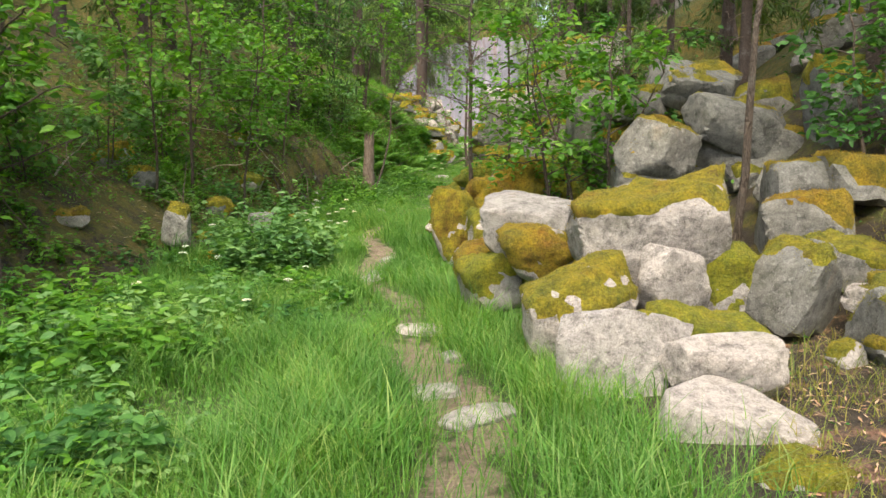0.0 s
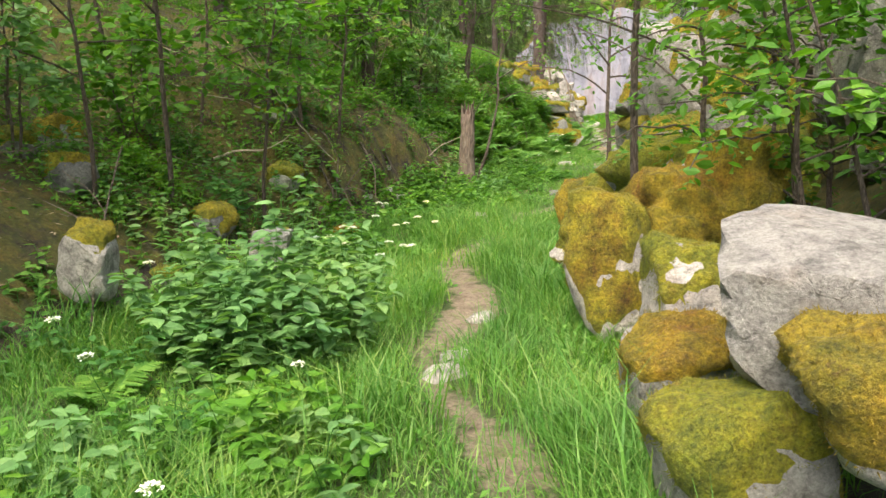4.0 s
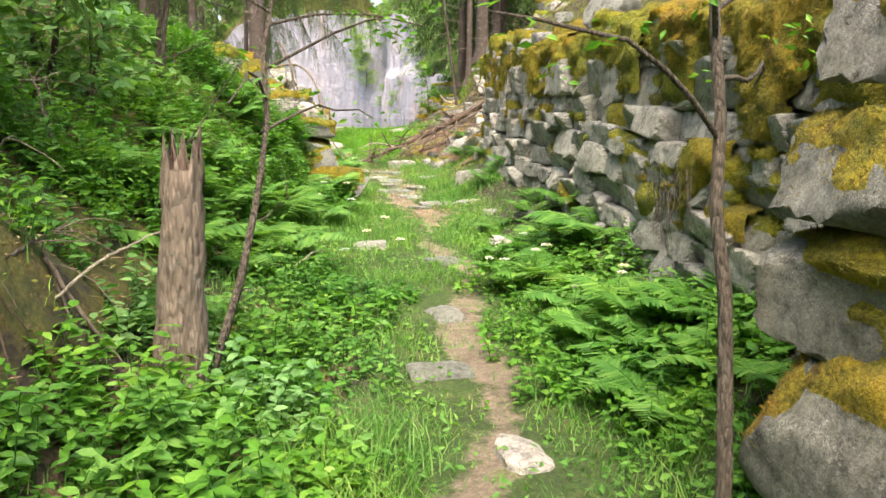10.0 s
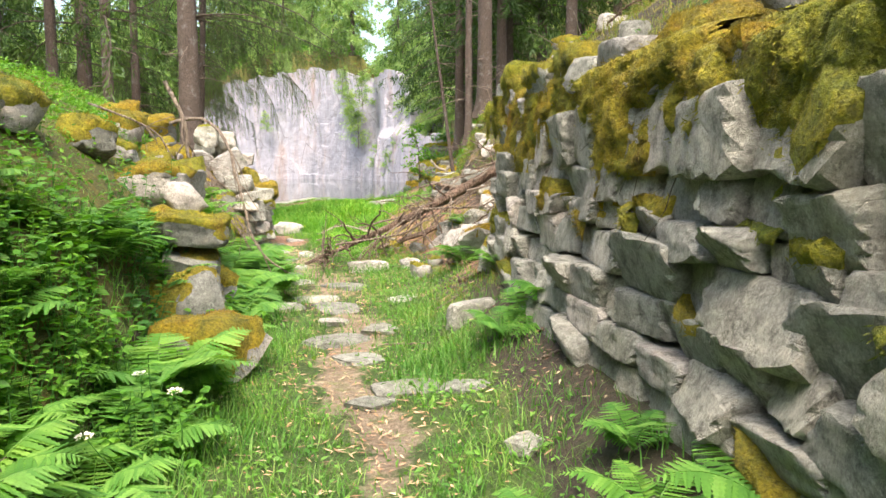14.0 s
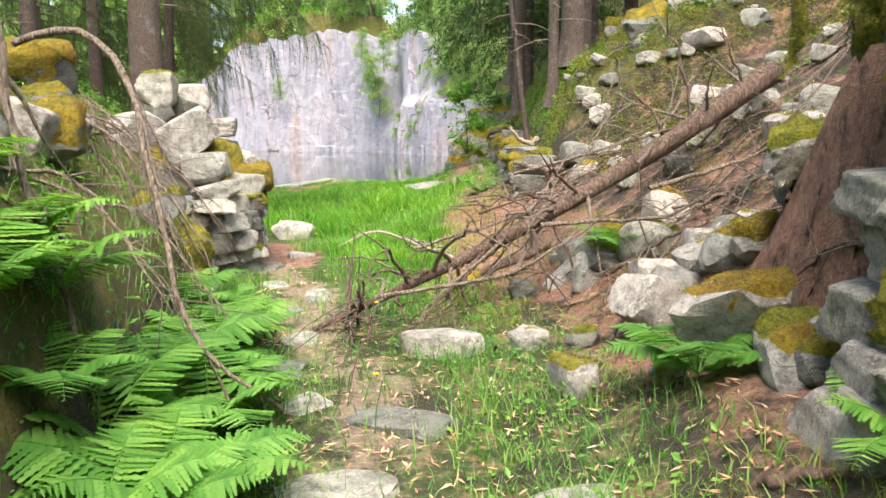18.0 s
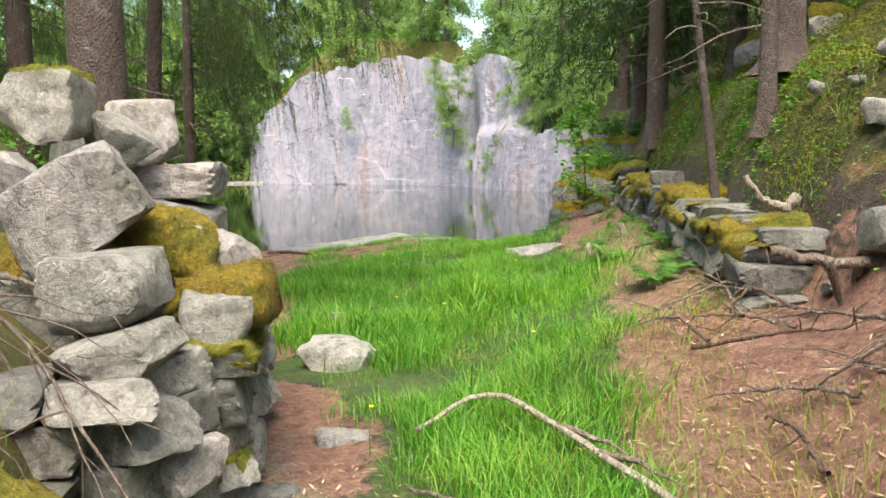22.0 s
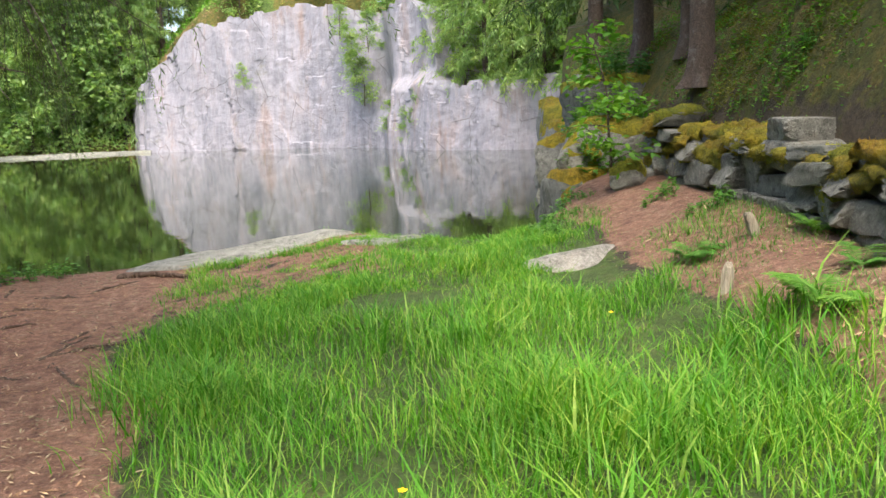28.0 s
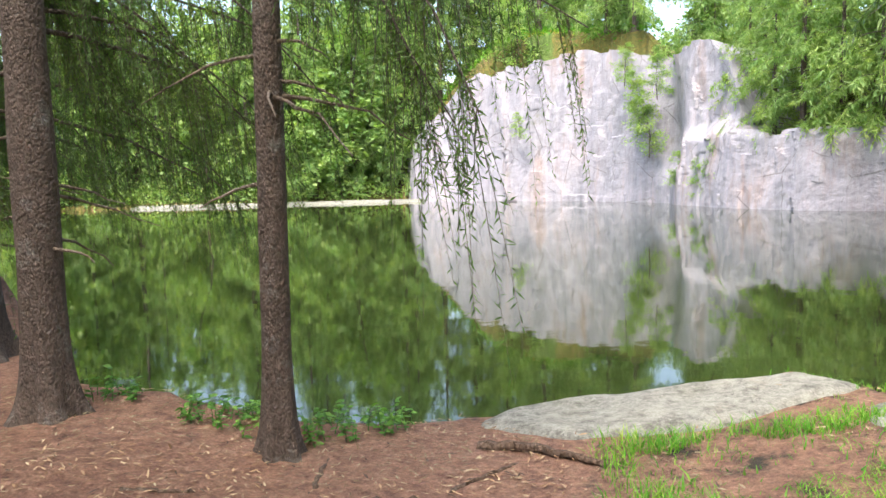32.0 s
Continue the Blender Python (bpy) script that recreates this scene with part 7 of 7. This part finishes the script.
# ---- plants growing on the cliff ----
for k, (x, y, z, s) in enumerate(((1.9, 85.3, 4.0, 0.16), (8.6, 78.6, 2.6, 0.3), (8.2, 79.2, 4.2, 0.28), (8.9, 78.0, 5.6, 0.25), (9.6, 76.2, 1.0, 0.2), (10.6, 73.2, 1.3, 0.22), (7.6, 80.4, 6.6, 0.22), (10.2, 74.0, 0.3, 0.2))):
    plant(far_kinds[2], x, y, s, k * 50, z)
rng = np.random.default_rng(15)
for k in range(26):
    y = rng.uniform(16, 27)
    x = np.interp(y, KY, KL) + rng.uniform(-0.7, 0.3)
    fern(x, y, rng.uniform(0.7, 1.05), 7, 1000 + k)
for k in range(16):
    y = rng.uniform(15, 25)
    herb(np.interp(y, KY, KL) + rng.uniform(-0.6, 0.45), y, rng.uniform(0.25, 0.45), rng.uniform(0.3, 0.5), 1200 + k, 0.06, 30, M_LEAF, "leafy green undergrowth beside the trail")
for k in range(6):
    y = rng.uniform(15, 24)
    fern(float(wall_x(y)) - rng.uniform(0.2, 0.5), y, rng.uniform(0.5, 0.8), 6, 1040 + k)

for k, (x, y) in enumerate(((1.35, 27.4), (1.2, 31.0), (1.9, 33.4), (1.55, 33.9), (2.3, 32.0), (1.15, 25.9), (2.9, 35.2))):
    r = np.random.default_rng(1100 + k)
    root = tagged(new("yellow_flower"), "small yellow buttercup in the grass", "flower", "yellow flowers")
    root.location = (x, y, gz(x, y))
    part("stem", mesh_of("stem", *tube(bend((0, 0, -0.02), (0.05, 0.05, 1), 0.3, 0.02, 5, r), np.linspace(0.003, 0.002, 5), 4), M_DEEP), root)
    a = np.arange(5) * 1.257
    part("blossom", mesh_of("blossom", *scatter((LEAF_B[0] * (2.2, 1, 1), LEAF_B[1]), np.tile((0.016, 0.016, 0.275), (5, 1)), np.stack([np.cos(a), np.sin(a), np.full(5, 0.5)], 1), 0.02, r, 0.2), M_YELLOW, False), root, "yellow petals")

# bark scraps and chips along the trail
shed("bark_litter", "reddish bark scraps and dry needles on the trail", 9000, (0.1, 2.6, 20.5, 31), lambda x, y: 0.35 + cover_masks(x, y)[0], 0.06, M_LITTER, 9)
for k, (x, y, w, d) in enumerate(((1.25, 22.1, 0.5, 0.3), (0.95, 23.5, 0.55, 0.35), (1.35, 23.8, 0.4, 0.3), (1.1, 24.8, 0.5, 0.4), (1.3, 26.0, 0.45, 0.3), (0.7, 27.0, 0.4, 0.3), (0.75, 28.4, 0.35, 0.28), (0.7, 30.6, 0.35, 0.25), (0.2, 17.4, 0.35, 0.25), (0.55, 18.9, 0.3, 0.22), (-0.1, 16.3, 0.4, 0.25), (1.7, 19.7, 0.35, 0.25))):
    boulder("flat grey slab trodden into the trail", x, y, gz(x, y) - 0.012, w, d, 0.1, 35 * k, (2, 3), 1500 + k, 0.0, M_GREY, 0.95, 3, name="flat_stone", group="trail stones")
for k in range(16):
    x, y = rng.uniform(0.5, 3.4), rng.uniform(20.5, 28)
    a, ln = rng.uniform(0, 6.28), rng.uniform(0.12, 0.4)
    stick("bark_piece" if k % 3 == 0 else "twig", "broken reddish bark piece on the ground" if k % 3 == 0 else "dry twig lying on the ground", [(x + ln * q * math.cos(a), y + ln * q * math.sin(a), gz(x + ln * q * math.cos(a), y + ln * q * math.sin(a)) + 0.02) for q in (-0.5, 0, 0.5)], 0.03 if k % 3 == 0 else 0.009, 0.018 if k % 3 == 0 else 0.004, 1600 + k, "wood", group="forest debris", mat=M_LOG if k % 3 == 0 else M_DEAD)

# dark moss with dangling roots on the wall
moss_mat(right_wall, right_face, 16.42, 0.6, 1.2, 0.5, 0.13, 1701)
moss_mat(right_wall, right_face, 16.7, 0.4, 0.9, 0.4, 0.1, 1702)
for k in range(26):
    y, z = rng.uniform(16.2, 16.7), rng.uniform(0.75, 0.95)
    pts = bend((1.36 + rng.uniform(-0.06, 0.03), y, z), (rng.normal(0, 0.08), rng.normal(0, 0.12), -1), rng.uniform(0.15, 0.38), 0.0, 6, rng, 0.07)
    part("root", mesh_of("root", *tube(pts, np.linspace(0.004, 0.0015, 6), 4), M_TWIG), right_wall, "thin dangling root")
for k in range(34):
    y = rng.uniform(14.5, 24.5)
    z = WALL_TOP((y - 13.9) / 11.2) - rng.uniform(0.0, 0.5)
    pts = bend((float(wall_x(y)) - 0.02 + 0.08 * z, y, z), (rng.normal(-0.2, 0.2), rng.normal(0, 0.3), -1), rng.uniform(0.15, 0.5), 0.0, 6, rng, 0.06)
    part("root", mesh_of("root", *tube(pts, np.linspace(0.004, 0.0015, 6), 4), M_TWIG), right_wall, "thin dangling root")

# loose wood in the clearing
stick("dead_branch", "long curved bare branch lying in front of the grass", ((1.44, 31.05, 0.2), (1.9, 31.3, 0.36), (2.13, 30.6, 0.3), (2.34, 29.95, 0.26), (2.5, 29.4, 0.24)), 0.012, 0.02, 1801, twigs=2, mat=M_PALEWOOD)
stick("dead_branch", "thin bare twig in front of the grass", ((1.35, 30.4, 0.16), (1.6, 30.0, 0.24), (1.8, 29.5, 0.2)), 0.01, 0.008, 1802, twigs=1)
stick("dead_branch", "grey pole resting on the low wall", ((3.5, 31.3, 1.09), (3.9, 31.3, 0.98), (4.4, 31.3, 1.0), (5.0, 31.35, 1.3)), 0.028, 0.04, 1803, twigs=3)
boulder("stone buried under a thick yellow moss cushion", -0.2, 29.5, 0.3, 0.6, 0.55, 0.6, 0, (0, 0), 1804, 0.99, M_GREY, 0.3, 4, 0.09)
boulder("grey block under the moss cushion", -0.08, 29.35, 0.1, 0.6, 0.55, 0.4, 20, (0, 0), 1805, 0.3, M_GREY, 0.9)


# broken stump and bare stems on the shaded bank
def stump(x, y, h, r, seed):
    q = np.random.default_rng(seed)
    zs = np.linspace(0, h, 14)
    line = np.stack([0.05 * zs, 0.03 * zs, zs - 0.15], 1)
    v, f = tube(line, r * (1 - 0.3 * zs / h) + r * 0.8 * np.exp(-zs / 0.12), 20, 0.10, q)
    v[-20:, 2] += q.uniform(-0.22, 0.12, 20)
    root = tagged(new("tree_stump"), "broken grey-brown tree stump on the shaded bank", "stump")
    root.location = (x, y, gz(x, y))
    part("trunk", mesh_of("trunk", v, f, M_DEAD), root)
    core = np.concatenate([v[-20:] * (0.92, 0.92, 1) - (0, 0, 0.05), [[0.05 * h, 0.03 * h, h - 0.38]]])
    k = np.arange(20)
    part("heartwood", mesh_of("heartwood", core, np.stack([k, (k + 1) % 20, np.full(20, 20)], 1), M_LOG), root, "dark rotten core")
    return root


stump(-1.5, 16.0, 1.35, 0.13, 5)
rng = np.random.default_rng(404)
for k in range(46):
    y = rng.uniform(7.5, 21)
    x = np.interp(y, KY, KL) + rng.uniform(-2.0, 0.25)
    a, ln, up = rng.uniform(0, 6.28), rng.uniform(0.5, 1.5), rng.choice([0.12, 0.35, 1.3])
    base = np.array([x, y, gz(x, y) - 0.03])
    aim = np.array([math.cos(a), math.sin(a), up])
    aim /= np.linalg.norm(aim)
    pts = [base + aim * ln * q + (0, 0, 0.05 * q) + rng.normal(0, 0.03, 3) for q in (0, 0.35, 0.7, 1)]
    pts = [(p[0], p[1], max(p[2], gz(p[0], p[1]) + 0.01)) for p in pts]
    pts[0] = (pts[0][0], pts[0][1], gz(pts[0][0], pts[0][1]) - 0.03)
    stick("dead_branch", "thin bare stem among the plants on the bank", pts, rng.uniform(0.007, 0.014), 0.004, 1900 + k, twigs=3, group="bank brush", mat=(M_DEAD, M_TWIG, M_PALEWOOD)[k % 3])


# roots bared by the cut in the bank
for k in range(14):
    y = rng.uniform(12.6, 16.4)
    x = float(np.interp(y, KY, KL)) - rng.uniform(0.3, 0.75)
    pts = [np.array([x, y, gz(x, y) + 0.02])]
    for j in range(4):
        q = pts[-1] + (rng.uniform(0.02, 0.2), rng.normal(-0.03, 0.12), 0)
        pts.append(np.array([q[0], q[1], max(gz(q[0], q[1]) + rng.uniform(0.0, 0.06), pts[-1][2] - 0.3)]))
    stick("tree_root", "bare brown root hanging over the cut bank", pts, rng.uniform(0.008, 0.02), 0.003, 2400 + k, "root", twigs=2, group="bank roots", mat=(M_TWIG, M_DEAD, M_LOG)[k % 3])
for k in range(14):
    x, y = -2.1 + rng.normal(0, 0.3), 14.0 + rng.normal(0, 0.4)
    boulder("small pale stone on the earth scree under the roots", x, y, gz(x, y) + 0.01, rng.uniform(0.06, 0.16), rng.uniform(0.06, 0.14), 0.07, 40 * k, (0, 0), 2300 + k, 0.0, M_ROCK, 0.8, 2, name="stone", group="scree stones")

# lush plants on the bank before the stony stretch
for k in range(30):
    y = rng.uniform(17.0, 23.0)
    herb(float(np.interp(y, KY, KL)) + rng.uniform(-1.5, 0.1), y, rng.uniform(0.25, 0.5), rng.uniform(0.3, 0.6), 2500 + k, rng.uniform(0.05, 0.085), 30, (M_LEAF, M_FERN, M_LEAF)[k % 3], "fresh leafy herbs crowding the bank")
for k in range(16):
    y = rng.uniform(17.5, 23.5)
    fern(float(np.interp(y, KY, KL)) + rng.uniform(-1.0, 0.15), y, rng.uniform(0.8, 1.2), 8, 2540 + k)
for k, (x, y) in enumerate(((-1.45, 15.2), (-1.7, 15.6), (-1.15, 15.6), (-1.9, 14.8), (-1.3, 14.6), (-1.6, 16.3))):
    herb(x, y, 0.32, 0.5, 2600 + k, 0.08, 30, (M_FERN, M_LEAF, M_HERB)[k % 3], "leafy herbs round the broken stump")
for k in range(26):
    y = rng.uniform(14.2, 18.2)
    edge = float(np.interp(y, [13, 14, 15, 16, 17, 18, 19], [-1.1, -0.9, -0.6, -0.15, 0.15, 0.4, 0.55]))
    herb(edge - rng.uniform(0.55, 1.3), y, rng.uniform(0.2, 0.4), rng.uniform(0.25, 0.5), 2700 + k, rng.uniform(0.05, 0.08), 26, (M_LEAF, M_FERN)[k % 2], "fresh green herbs beside the trail")
for k in range(12):
    y = rng.uniform(14.6, 18.8)
    fern(float(wall_x(y)) - rng.uniform(0.25, 0.75), y, rng.uniform(0.7, 1.0), 7, 2740 + k)
for k in range(7):
    y = rng.uniform(18.5, 22.5)
    fern(float(np.interp(y, KY, KL)) + rng.uniform(-0.3, 0.25), y, rng.uniform(0.9, 1.2), 8, 2760 + k)
for k, (x, y) in enumerate(((-2.9, 11.6), (-3.6, 10.0), (-2.7, 13.6), (-3.9, 12.6))):
    sapling("rowan_sapling", "young maple-leaved sapling rising from the bank", x, y, 2.8, 0.02, 2780 + k, 12, 0.10, 13, first=0.35, lean=(0.12, -0.1), mat=M_LEAF, group="bank saplings")
for x, y, sc in ((0.30, 27.3, 1.15), (0.52, 27.9, 0.95), (0.18, 26.7, 1.2), (0.42, 26.0, 1.2), (0.1, 28.2, 1.0), (0.3, 25.2, 1.2), (2.45, 22.4, 0.9), (2.6, 25.6, 0.9)):
    fern(x, y, sc, 9, 2800 + int(y * 10), "tall upright fern crowding the trail's edge")
for x, y, sc in ((-5.6, 94.0, 1.1), (-3.6, 96.0, 1.0), (-7.6, 95.5, 1.2), (-1.4, 97.0, 1.0), (1.2, 98.0, 1.0)):
    plant(far_kinds[int(y) % 2], x, y, sc, 40 * x)
